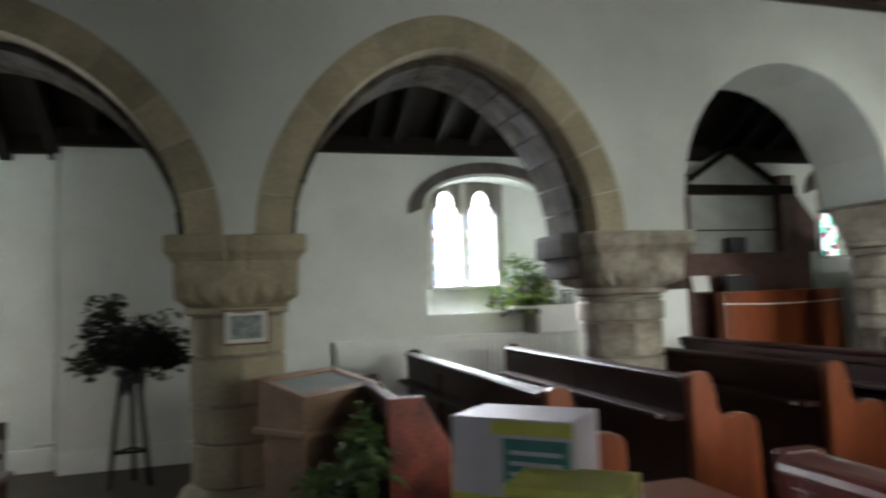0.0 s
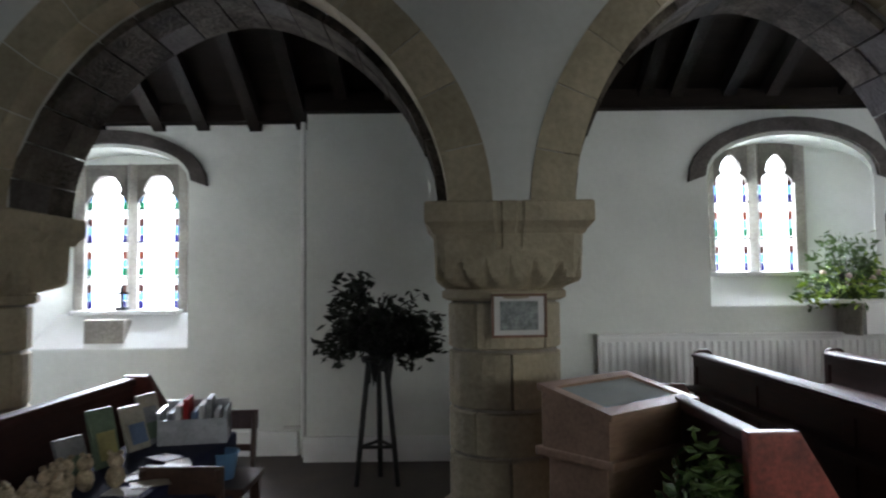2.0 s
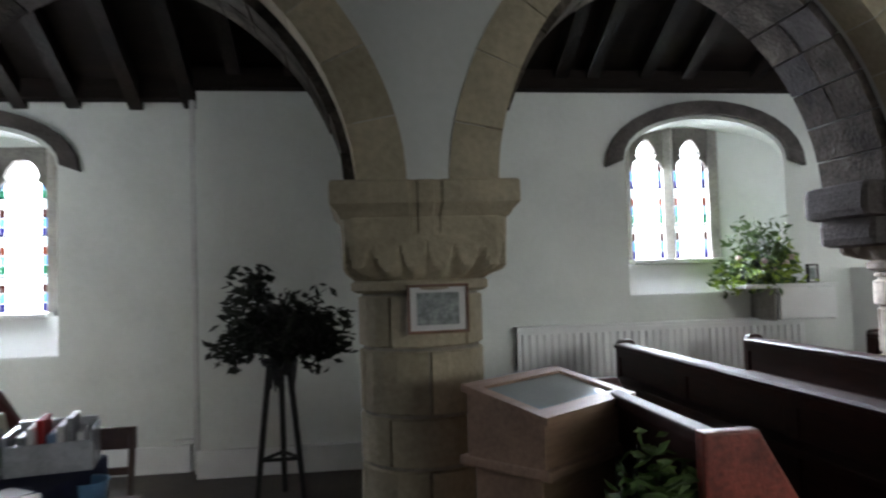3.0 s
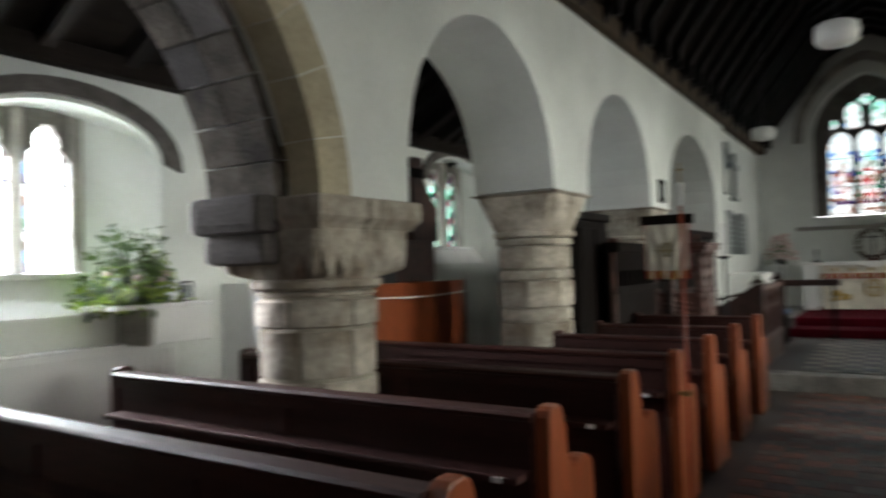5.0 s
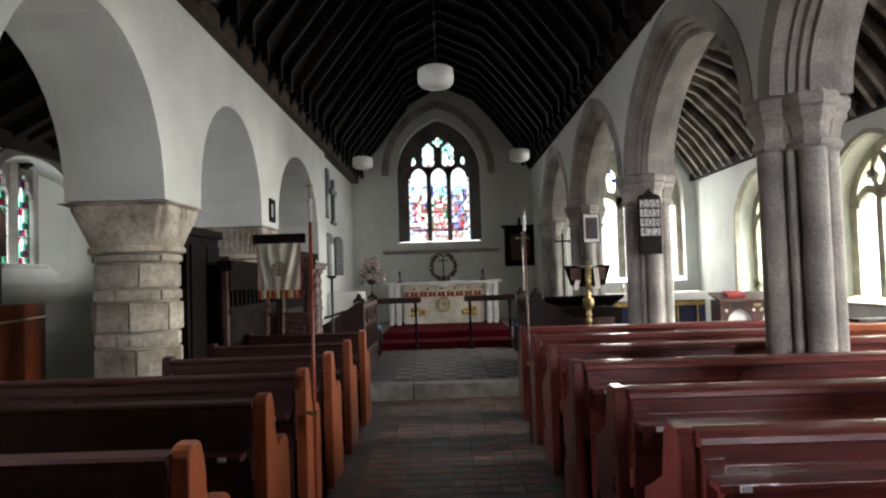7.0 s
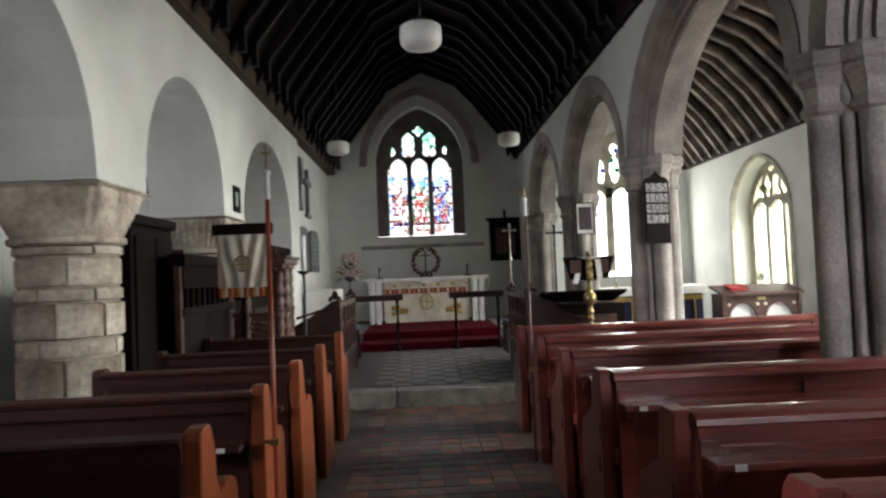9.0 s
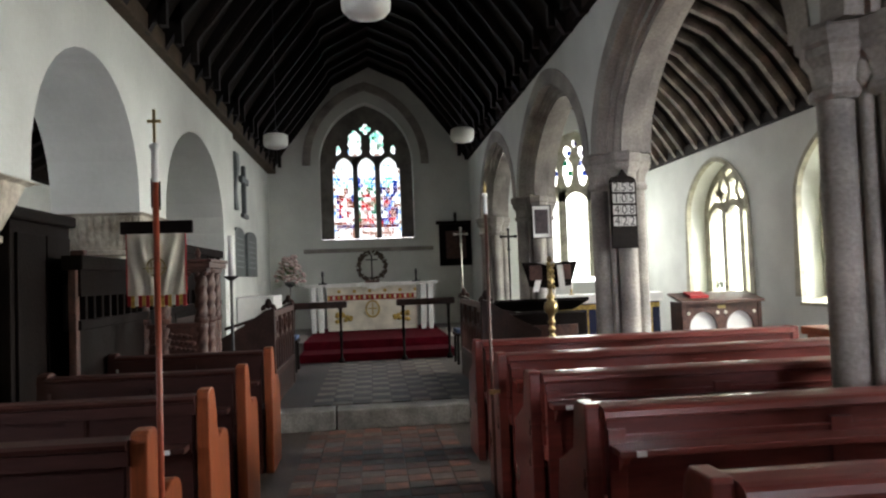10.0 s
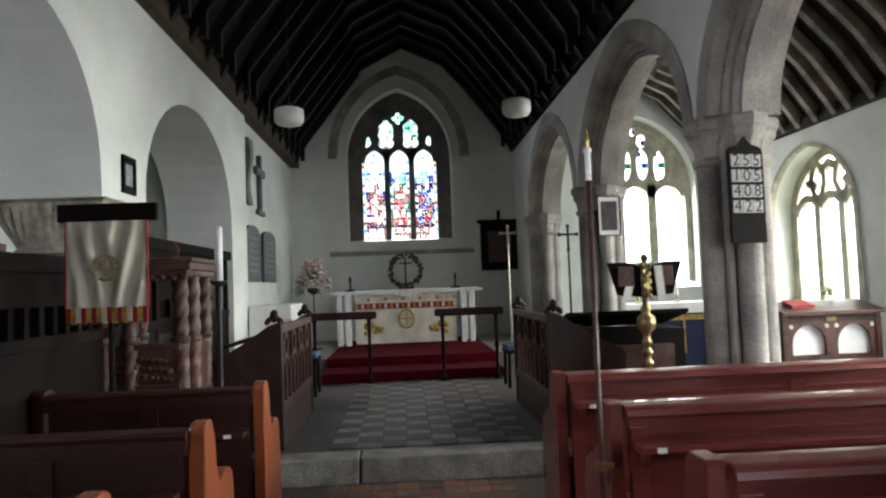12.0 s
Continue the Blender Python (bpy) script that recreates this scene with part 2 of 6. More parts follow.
def tube(bm, pts, r, seg=8, r1=None):
    """A round bar along points."""
    pts = [Vector(p) for p in pts]
    rows = []
    for i, p in enumerate(pts):
        d = (pts[min(i + 1, len(pts) - 1)] - pts[max(i - 1, 0)]).normalized()
        side = d.cross(Vector((0.02, 0.31, 0.95)) if abs(d.z) < 0.9 else Vector((1, 0.1, 0))).normalized()
        up = d.cross(side)
        q = r if r1 is None else r + (r1 - r) * i / (len(pts) - 1)
        rows.append([bm.verts.new(p + (side * math.cos(2 * math.pi * k / seg) + up * math.sin(2 * math.pi * k / seg)) * q) for k in range(seg)])
    for a, b in zip(rows, rows[1:]):
        for k in range(seg):
            bm.faces.new((a[k], a[(k + 1) % seg], b[(k + 1) % seg], b[k]))
    bm.faces.new(rows[0][::-1])
    bm.faces.new(rows[-1])
    return bm


def peak(s):
    """The rise of a slightly peaked round arch at s, from -1 to 1."""
    return max(0.0, 1 - abs(s) ** 1.75) ** 0.55


def arch(c, a, zs, za, kind="round", n=18):
    """Points (u, z) of an arch from its left springing to its right one."""
    pts = []
    h = za - zs
    R = (a * a + h * h) / (2 * a)
    for i in range(n + 1):
        s = -math.cos(math.pi * i / n)
        if kind == "round":
            z = zs + h * math.sqrt(max(0, 1 - s * s)) ** 0.92
        elif kind == "peaked":
            z = zs + h * peak(s)
        elif h < a:
            z = zs + h * math.sqrt(max(0, 1 - abs(s) ** 1.6))
        else:
            z = zs + math.sqrt(max(0, R * R - (abs(s) * a + R - a) ** 2))
        pts.append((c + s * a, z))
    return pts


def pierced(u0, u1, z0, z1, v0, v1, holes, axis="x"):
    """A wall along an axis with arched openings through it. holes: (sill, arch points), in order."""
    bm = bmesh.new()

    def at(u, v, z):
        return (u, v, z) if axis == "x" else (v, u, z)

    def slab(ua, ub, za, zb, zc=None, zd=None):
        """Front, back, top and bottom of an upright strip from za to zb (left) and zc to zd (right)."""
        zc, zd = za if zc is None else zc, zb if zd is None else zd
        f = [bm.verts.new(at(u, v0, z)) for u, z in ((ua, za), (ub, zc), (ub, zd), (ua, zb))]
        g = [bm.verts.new(at(u, v1, z)) for u, z in ((ua, za), (ub, zc), (ub, zd), (ua, zb))]
        bm.faces.new(f), bm.faces.new(g[::-1])
        bm.faces.new((f[0], g[0], g[1], f[1])), bm.faces.new((f[3], f[2], g[2], g[3]))
        return f, g

    def cheek(u, za, zb):
        bm.faces.new([bm.verts.new(at(u, v, z)) for v, z in ((v0, za), (v1, za), (v1, zb), (v0, zb))])

    u = u0
    for sill, pts in holes:
        slab(u, pts[0][0], z0, z1)
        cheek(pts[0][0], sill, pts[0][1]), cheek(pts[-1][0], sill, pts[-1][1])
        if sill > z0:
            slab(pts[0][0], pts[-1][0], z0, sill)
        for (ua, za), (ub, zb) in zip(pts, pts[1:]):
            slab(ua, ub, za, z1, zb, z1)
        u = pts[-1][0]
    slab(u, u1, z0, z1)
    cheek(u0, z0, z1), cheek(u1, z0, z1)
    bmesh.ops.remove_doubles(bm, verts=bm.verts[:], dist=1e-5)
    return bm


def ring(pts_in, pts_out, v0, v1, axis="x"):
    """A moulded band between two arch lines, v0 to v1 deep."""
    bm = bmesh.new()

    def at(p, v):
        return (p[0], v, p[1]) if axis == "x" else (v, p[0], p[1])
    rows = [[bm.verts.new(at(p, v)) for p, v in ((a, v0), (b, v0), (b, v1), (a, v1))] for a, b in zip(pts_in, pts_out)]
    for r, s in zip(rows, rows[1:]):
        for k in range(4):
            bm.faces.new((r[k], r[(k + 1) % 4], s[(k + 1) % 4], s[k]))
    bm.faces.new(rows[0]), bm.faces.new(rows[-1][::-1])
    return bm


# ---- the setting: floors, walls, roofs ----
NY0, NY1 = 4.52, 5.28          # north arcade wall
SY0, SY1 = -0.24, 0.28         # south arcade wall
NCOL = (-2.42, 0.58, 3.52, 6.38, 9.18)
SPIER = (-1.6, 1.92, 5.43, 8.94, 12.45)
EAST = 17.3

structure(part("floor", boxes((-6, 17.0, -4.6, 7.6, -0.3, 0.0)), FLOORSTONE), "worn dark slate church floor", "floor")
structure(part("chancel_floor", boxes((9.34, 17.8, 0.25, 4.6, 0.002, 0.18)), FLOORSTONE), "raised dark stone chancel floor", "floor")
nave_step = structure(part("chancel_step", boxes((9.06, 9.34, 0.28, 2.84, 0.0, 0.19), (9.06, 9.34, 2.85, 4.5, 0.0, 0.19), bevel=0.015), STEPSTONE), "worn grey stone step into the chancel", "step")

# north arcade
holes, rings = [], []
spans = list(zip(NCOL, NCOL[1:])) + [(9.18, 12.72)]
for i, (a, b) in enumerate(spans):
    stone = i < 2
    half = 0.3 if stone else 0.39
    c, hw = (a + b) / 2, (b - a) / 2 - half
    if i == 1:
        c, hw = 2.03, 1.12
    if i == 4:
        c, hw = 11.0, 1.4
    zs = (1.84, 1.84, 2.05, 2.16, 2.16)[i]
    za = (3.1, 3.16, 3.22, 3.22, 3.26)[i]
    holes.append((1.84, arch(c, hw, zs, za, "peaked" if stone else "round")))
    rings.append((c, hw, zs, za))
bm = pierced(-6, 13.2, 2.1, 3.84, NY0, NY1, [(2.1, [(p[0], max(p[1], 2.1)) for p in h[1]]) for h in holes])
structure(part("wall_north_arcade", bm, PLASTER), "white plastered north arcade wall with round arches", "wall")
structure(part("wall_north_arcade_base", boxes((-6, -2.75, NY0, NY1, 0, 1.84), (12.41, 13.2, NY0, NY1, 0, 2.1), (-6, -2.12, NY0, NY1, 1.84, 2.1), (0.29, 0.87, NY0, NY1, 1.84, 2.1), (3.17, 3.9, NY0, NY1, 1.84, 2.1)), PLASTER), "white plastered ends of the north arcade", "wall")
structure(part("wall_chancel_north", boxes((13.2, EAST, NY0 + 0.06, NY1, 0, 3.84)), PLASTER), "white plastered chancel north wall", "wall")

# north aisle walls with splayed window recesses
def recess_holes(x0, x1, sill, zs, za):
    return [(sill, arch((x0 + x1) / 2, (x1 - x0) / 2, zs, za, n=14))]


structure(part("wall_north_west", pierced(-6, -0.87, 0, 3.2, 6.9, 7.6, recess_holes(-3.3, -1.93, 0.89, 2.3, 2.62)), PLASTER), "white plastered north aisle wall", "wall")
structure(part("wall_north", pierced(-0.87, 13.0, 0, 3.2, 6.68, 7.5, recess_holes(2.42, 3.78, 1.2, 2.26, 2.62) + recess_holes(7.35, 8.65, 1.5, 2.5, 2.8)), PLASTER), "white plastered north aisle wall", "wall")
structure(part("wall_north_aisle_east", boxes((13.0, 13.3, 5.28, 7.5, 0, 4)), PLASTER), "white plastered end wall of the north aisle", "wall")
structure(part("skirting_north", boxes((-6, -0.99, 6.86, 6.897, 0, 0.2), (-0.9, 1.3, 6.64, 6.677, 0, 0.2), bevel=0.006), WHITE_PAINT), "painted white skirting along the wall", "skirting")
# both openings in the west wall are unseen and added to let lamp light in
structure(part("wall_west", pierced(-4.6, 7.6, 0, 6.4, -6.4, -6.0, [(1.3, arch(-2.2, 0.95, 3.0, 4.0, "pointed", 16)), (1.7, arch(2.45, 0.85, 3.4, 4.4, "pointed", 16))], axis="y"), PLASTER), "white plastered west wall", "wall")

# south arcade
sholes = []
for a, b in zip(SPIER, SPIER[1:] + (15.96,)):
    sholes.append((2.55, arch((a + b) / 2, (b - a) / 2 - 0.16, 2.56, 3.8, "pointed", 24)))
structure(part("wall_south_arcade", pierced(-6, EAST, 2.55, 4.02, SY0, SY1, sholes), PLASTER), "white plastered south arcade wall with pointed arches", "wall")
structure(part("wall_south_arcade_ends", boxes((-6, -1.7, SY0, SY1, 0, 2.55), (15.96, EAST, SY0, SY1, 0, 2.55)), PLASTER), "white plastered ends of the south arcade", "wall")

# south aisle wall and its end wall
SWIN = (3.8, 7.2, 10.55, 14.0)
structure(part("wall_south", pierced(-6, EAST + 0.3, 0, 3.75, -4.25, -3.6, [(0.86, arch(c, 1.08, 2.35, 3.3, "pointed", 20)) for c in SWIN]), PLASTER), "white plastered south aisle wall", "wall")
structure(part("wall_south_aisle_east", pierced(-4.25, SY0, 0, 5.6, EAST, EAST + 0.6, [(1.2, arch(-2.2, 1.12, 3.2, 4.6, "pointed", 20))], axis="y"), PLASTER), "white plastered end wall of the south aisle", "wall")
structure(part("wall_east", pierced(SY0, NY1, 0, 6.6, EAST, EAST + 0.8, [(2.3, arch(2.5, 1.0, 3.95, 5.25, "pointed", 24))], axis="y"), PLASTER), "white plastered east wall with the great window", "wall")


# nave roof: boarded wagon roof on close-set canted rafters
def wagon(y0, z0, y1, z1, apex, n=8):
    """The line of the roof from one wall to the other, in straight cants."""
    pts = []
    for i in range(n + 1):
        s = -math.cos(math.pi * i / n)
        zb = z0 + (z1 - z0) * (s + 1) / 2
        pts.append(((y0 + y1) / 2 + s * (y1 - y0) / 2, zb + (apex - (z0 + z1) / 2) * (1 - abs(s) ** 1.75)))
    return pts


def roof(name, label, x0, x1, line, step, rw, rd, rafter=RAFTER, ashlar=False):
    bm = bmesh.new()
    for (ya, za), (yb, zb) in zip(line, line[1:]):
        prism(bm, [(ya, za), (yb, zb), (yb, zb + 0.1), (ya, za + 0.1)], x0, x1, "x")
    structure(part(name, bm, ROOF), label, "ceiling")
    couples = structure(thing(name.replace("ceiling", "roof") + "_rafters", "close-set dark oak rafters of the roof", "rafters"), "close-set dark oak rafters of the roof", "rafters")
    bm = bmesh.new()
    for (ya, za), (yb, zb) in zip(line, line[1:]):
        d = Vector((yb - ya, zb - za)).normalized()
        nx, nz = d[1] * rd, -d[0] * rd
        e = 0.02
        prism(bm, [(ya - d[0] * e, za - d[1] * e), (yb + d[0] * e, zb + d[1] * e), (yb + nx, zb + nz), (ya + nx, za + nz)], -rw / 2, rw / 2, "x")
    if ashlar:
        # upright pieces from the wall plate and straight braces across the curve
        (ya, za), (yb, zb) = line[0], line[-1]
        for y, z, s in ((ya, za, 1), (yb, zb, -1)):
            box(bm, -rw / 2, rw / 2, y + s * 0.2, y + s * 0.27, z + 0.02, z + 0.62)
            prism(bm, [(y + s * 0.22, z + 0.3), (y + s * 0.3, z + 0.3), (y + s * 1.32, z + 1.62), (y + s * 1.24, z + 1.66)], -rw * 0.4, rw * 0.4, "x")
    rng = random.Random(len(name))
    x, couple = x0 + step / 2, None
    while x < x1 - 0.1:
        if couple is None:
            couple = part("rafter", bm, rafter, couples)
            data = couple.data
        else:
            couple = new("rafter", data)
            couple.parent = couples
        couple.matrix_basis = pose(x + rng.uniform(-0.06, 0.06), 0, rng.uniform(-0.012, 0.006), 0, 0, rng.uniform(-0.7, 0.7))
        x += step


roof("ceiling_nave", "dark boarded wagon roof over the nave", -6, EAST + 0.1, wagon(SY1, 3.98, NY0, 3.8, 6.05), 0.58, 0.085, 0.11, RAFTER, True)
roof("ceiling_south_aisle", "dark boarded roof over the south aisle", -6, EAST + 0.1, wagon(-3.6, 3.62, SY0, 3.7, 5.2), 0.42, 0.1, 0.13, RAFTER_PALE)
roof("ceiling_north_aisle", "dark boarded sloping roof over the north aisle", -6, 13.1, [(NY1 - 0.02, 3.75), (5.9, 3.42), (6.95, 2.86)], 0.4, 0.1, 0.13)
structure(part("wall_plate_north", boxes((-6, EAST, NY0 - 0.11, NY0 + 0.1, 3.74, 3.92), bevel=0.01), PLATE), "brown oak wall plate under the nave roof", "beam")
structure(part("wall_plate_south", boxes((-6, EAST, SY1 - 0.1, SY1 + 0.08, 3.96, 4.1), bevel=0.01), ROOF), "dark oak wall plate under the nave roof", "beam")
structure(part("wall_plate_south_aisle", boxes((-6, EAST, -3.7, -3.48, 3.55, 3.72), bevel=0.01), ROOF), "dark oak wall plate of the south aisle", "beam")
structure(part("wall_plate_north_aisle", boxes((-0.87, 13.0, 6.56, 6.7, 2.83, 2.98), (-6, -0.87, 6.78, 6.95, 2.8, 2.95), bevel=0.01), ROOF), "dark oak wall plate of the north aisle", "beam")


# ---- columns of the north arcade ----
def drum_block(r, h, arc, material, n=5):
    """A curved face stone with eased edges."""
    bm = bmesh.new()
    def row(rr, z, inset):
        return [bm.verts.new((rr * math.cos(t), rr * math.sin(t), z)) for t in [(-arc / 2 + inset) + (arc - 2 * inset) * i / n for i in range(n + 1)]]
    a, b, c, d = row(r - 0.03, 0, 0), row(r, 0.012, 0.02), row(r, h - 0.012, 0.02), row(r - 0.03, h, 0)
    for p, q in ((a, b), (b, c), (c, d)):
        for i in range(n):
            bm.faces.new((p[i], p[i + 1], q[i + 1], q[i]))
    bm.faces.new((a[0], b[0], c[0], d[0])), bm.faces.new((a[n], d[n], c[n], b[n]))
    me = bpy.data.meshes.new("stone")
    bmesh.ops.recalc_face_normals(bm, faces=bm.faces[:])
    bm.to_mesh(me)
    bm.free()
    me.materials.append(material)
    return me


def capital(zt, half, zneck, r, lobes, height=0.17, low=0.2, high=0.62):
    """A square abacus over a cushion whose faces end below in a row of cones (lobes to a face)."""
    bm = bmesh.new()
    seg = 240
    hc = zt - height - zneck

    def rowat(z, sq, rad, f=None, groove=0.0):
        vs = []
        for i in range(seg):
            t = 2 * math.pi * i / seg + math.pi / 4
            c, s = math.cos(t), math.sin(t)
            k = 1 / max(abs(c), abs(s))
            u = (s if abs(c) > abs(s) else c) * k
            if f is None:
                q = sq * k * rad + (1 - sq) * rad
            else:
                edge = low + (high - low) * (1 - abs(math.sin(math.pi * (u + 1) / 2 * lobes))) ** 1.3
                g = min(1.0, f / edge)
                g = g ** 0.8
                q = (1 - g) * (r + 0.015) + g * k * rad * (1 - 0.05 * max(0.0, abs(u) - 0.85) / 0.15)
            if groove and 0.09 < abs(u) < 0.16:
                q -= groove
            vs.append(bm.verts.new((q * c, q * s, z)))
        return vs
    rows = [rowat(zneck - 0.06, 0, r + 0.005), rowat(zneck - 0.045, 0, r + 0.035), rowat(zneck - 0.012, 0, r + 0.035), rowat(zneck, 0, r + 0.015)]
    for k in range(1, 15):
        f = k / 14
        rows.append(rowat(zneck + hc * f, 1, half - 0.055 + 0.012 * f, f, 0.012 if f > 0.75 else 0.0))
    for dz, rad in ((0.004, half - 0.045), (0.03, half - 0.03), (0.055, half - 0.008), (0.065, half), (height - 0.01, half), (height, half - 0.012)):
        rows.append(rowat(zt - height + dz * (height / 0.17 if dz < 0.1 else 1), 1, rad, None, 0.016 if height > 0.1 else 0.0))
    for a, b in zip(rows, rows[1:]):
        for i in range(seg):
            bm.faces.new((a[i], a[(i + 1) % seg], b[(i + 1) % seg], b[i]))
    bm.faces.new(rows[0][::-1]), bm.faces.new(rows[-1])
    return bm


CY = 4.9
BLOCKS = {}
for k, x in enumerate(NCOL):
    top = (1.84, 1.84, 1.84, 2.12, 2.14)[k]
    neck = top - (0.45, 0.45, 0.42, 0.36, 0.36)[k]
    r = (0.31, 0.31, 0.33, 0.33, 0.33)[k]
    col = thing("arcade_column", "round buff stone column with a scalloped square capital" if k < 3 else "round weathered stone column with a plain tapered capital", "column", (x, CY, 0), group="columns of the north arcade", kind="structure")
    part("core", lathe(bmesh.new(), [(r - 0.02, 0), (r - 0.02, neck)], 28), MORTAR, col, smooth=True)
    part("base", lathe(bmesh.new(), [(r + 0.12, 0), (r + 0.12, 0.12), (r + 0.07, 0.16), (r + 0.06, 0.2), (r, 0.24)], 28), STONE, col, smooth=True)
    part("capital", capital(top, 0.43 if k < 3 else 0.42, neck, r, (6, 6, 6, 2, 11)[k], 0.17 if k < 3 else 0.06, (0.16, 0.16, 0.16, 0.75, 0.7)[k], (0.62, 0.62, 0.62, 1.15, 1.05)[k]), STONE if k < 2 else STONE_PALE, col, smooth=False)
    z, c = 0.24, 0
    heights = (0.28, 0.24, 0.31, 0.26, 0.3, 0.26, 0.3) if k < 2 else ((0.26, 0.17, 0.3, 0.12, 0.24, 0.1, 0.2, 0.09) if k % 2 else (0.22, 0.3, 0.13, 0.27, 0.16, 0.21))
    while z < neck - 0.08:
        h = min(heights[c % len(heights)], neck - 0.055 - z)
        body = STONE if k < 2 else STONE_PALE
        count = 5 if k < 2 else 4 + (c * 3 + k) % 4
        rr = r + (0.0 if k < 2 else 0.008 * ((c * 5) % 3 - 1))
        key = (rr, round(h, 3), count, k < 2)
        if key not in BLOCKS:
            BLOCKS[key] = drum_block(rr, h - 0.008, 2 * math.pi / count - 0.02, body)
        for j in range(count):
            st = new("stone", BLOCKS[key])
            st.parent = col
            st.matrix_basis = pose(0, 0, z, 0, 0, j * 360 / count + c * 37 + 18)
        z += h
        c += 1


# ---- voussoirs and soffit stones of the two stone arches ----
def wedge(c, hw, zs, za, s0, s1, thick, y0, y1, gap=0.0007):
    """An arch stone between two fractions of the arch."""
    bm = bmesh.new()
    rows = []
    for i in range(5):
        f = s0 + gap + (s1 - s0 - 2 * gap) * i / 4
        t = math.pi * (1 - f)
        u, w = math.cos(t), peak(math.cos(t))
        p = Vector((c + u * hw, zs + w * (za - zs)))
        o = Vector((c + u * (hw + thick), zs + w * (za - zs + thick)))
        rows.append([bm.verts.new((q[0], y, q[1])) for q, y in ((p, y0), (o, y0), (o, y1), (p, y1))])
    for r, s in zip(rows, rows[1:]):
        for k in range(4):
            bm.faces.new((r[k], r[(k + 1) % 4], s[(k + 1) % 4], s[k]))
    bm.faces.new(rows[0]), bm.faces.new(rows[-1][::-1])
    return bm


for k in (0, 1):
    c, hw, zs, za = rings[k]
    ar = thing("stone_arch", "round arch of buff stone voussoirs with rough grey inner stones", "arch", kind="structure", group="stone arches")
    cuts = [0, .07, .15, .22, .3, .37, .46, .54, .61, .68, .77, .84, .92, 1]
    for a, b in zip(cuts, cuts[1:]):
        part("voussoir", wedge(c, hw - 0.012, zs, za - 0.012, a, b, 0.23, NY0 - 0.012, NY0 + 0.2), STONE, ar)
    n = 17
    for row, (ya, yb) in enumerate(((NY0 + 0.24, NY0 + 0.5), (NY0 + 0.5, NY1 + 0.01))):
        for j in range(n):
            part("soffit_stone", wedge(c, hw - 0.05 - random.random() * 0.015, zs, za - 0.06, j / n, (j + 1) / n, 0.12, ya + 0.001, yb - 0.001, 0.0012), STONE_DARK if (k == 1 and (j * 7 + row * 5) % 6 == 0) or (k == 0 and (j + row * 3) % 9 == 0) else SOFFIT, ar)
    if k == 1:
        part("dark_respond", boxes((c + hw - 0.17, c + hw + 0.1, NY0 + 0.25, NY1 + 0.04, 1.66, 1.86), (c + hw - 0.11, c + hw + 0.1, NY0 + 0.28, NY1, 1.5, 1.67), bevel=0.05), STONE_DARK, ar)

# ---- clustered piers of the south arcade ----
def clustered(bm, r, z0, z1, grow=0.0, seg=128):
    """A pier with four shafts, small rolls and hollows between; r is its reach."""
    shafts = [(k * math.pi / 2, 0.69 * r, 0.31 * r) for k in range(4)] + [(math.pi / 4 + k * math.pi / 2, 0.52 * r, 0.13 * r) for k in range(4)]
    rows = []
    for z in (z0, z1):
        vs = []
        for i in range(seg):
            t = 2 * math.pi * i / seg
            q = 0.44 * r
            for phi, d, rs in shafts:
                a = (t - phi + math.pi) % (2 * math.pi) - math.pi
                if abs(a) < math.pi / 2 and d * abs(math.sin(a)) < rs:
                    q = max(q, d * math.cos(a) + math.sqrt(rs * rs - (d * math.sin(a)) ** 2))
            vs.append(bm.verts.new(((q + grow) * math.cos(t), (q + grow) * math.sin(t), z)))
        rows.append(vs)
    for i in range(seg):
        bm.faces.new((rows[0][i], rows[0][(i + 1) % seg], rows[1][(i + 1) % seg], rows[1][i]))
    bm.faces.new(rows[0][::-1]), bm.faces.new(rows[1])
    return bm


def shaft_cap(bm, x, y, r):
    lathe(bm, [(r, 2.2), (r + 0.025, 2.22), (r + 0.03, 2.25), (r + 0.005, 2.28), (r + 0.02, 2.36), (r + 0.055, 2.41), (r + 0.055, 2.45), (r + 0.075, 2.47), (r + 0.08, 2.53), (r + 0.06, 2.56)], 8, (x, y, 0))


first = None
for x in SPIER + (15.9,):
    if first is None:
        first = thing("clustered_pier", "grey granite clustered pier with moulded capitals", "pier", (x, 0.02, 0), group="piers of the south arcade", kind="structure")
        part("shaft", clustered(bmesh.new(), 0.27, 0.3, 2.24), GRANITE, first, smooth=False)
        part("base", clustered(clustered(bmesh.new(), 0.27, 0, 0.2, 0.1), 0.27, 0.2, 0.32, 0.05), GRANITE, first)
        for dx, dy in ((0.17, 0), (-0.17, 0), (0, 0.17), (0, -0.17)):
            bm = bmesh.new()
            shaft_cap(bm, dx, dy, 0.105)
            part("shaft_capital", bm, GRANITE, first)
        part("capital_core", clustered(bmesh.new(), 0.25, 2.24, 2.56, 0.03), GRANITE, first)
    else:
        copy_thing(first, pose(x, 0.02, 0))
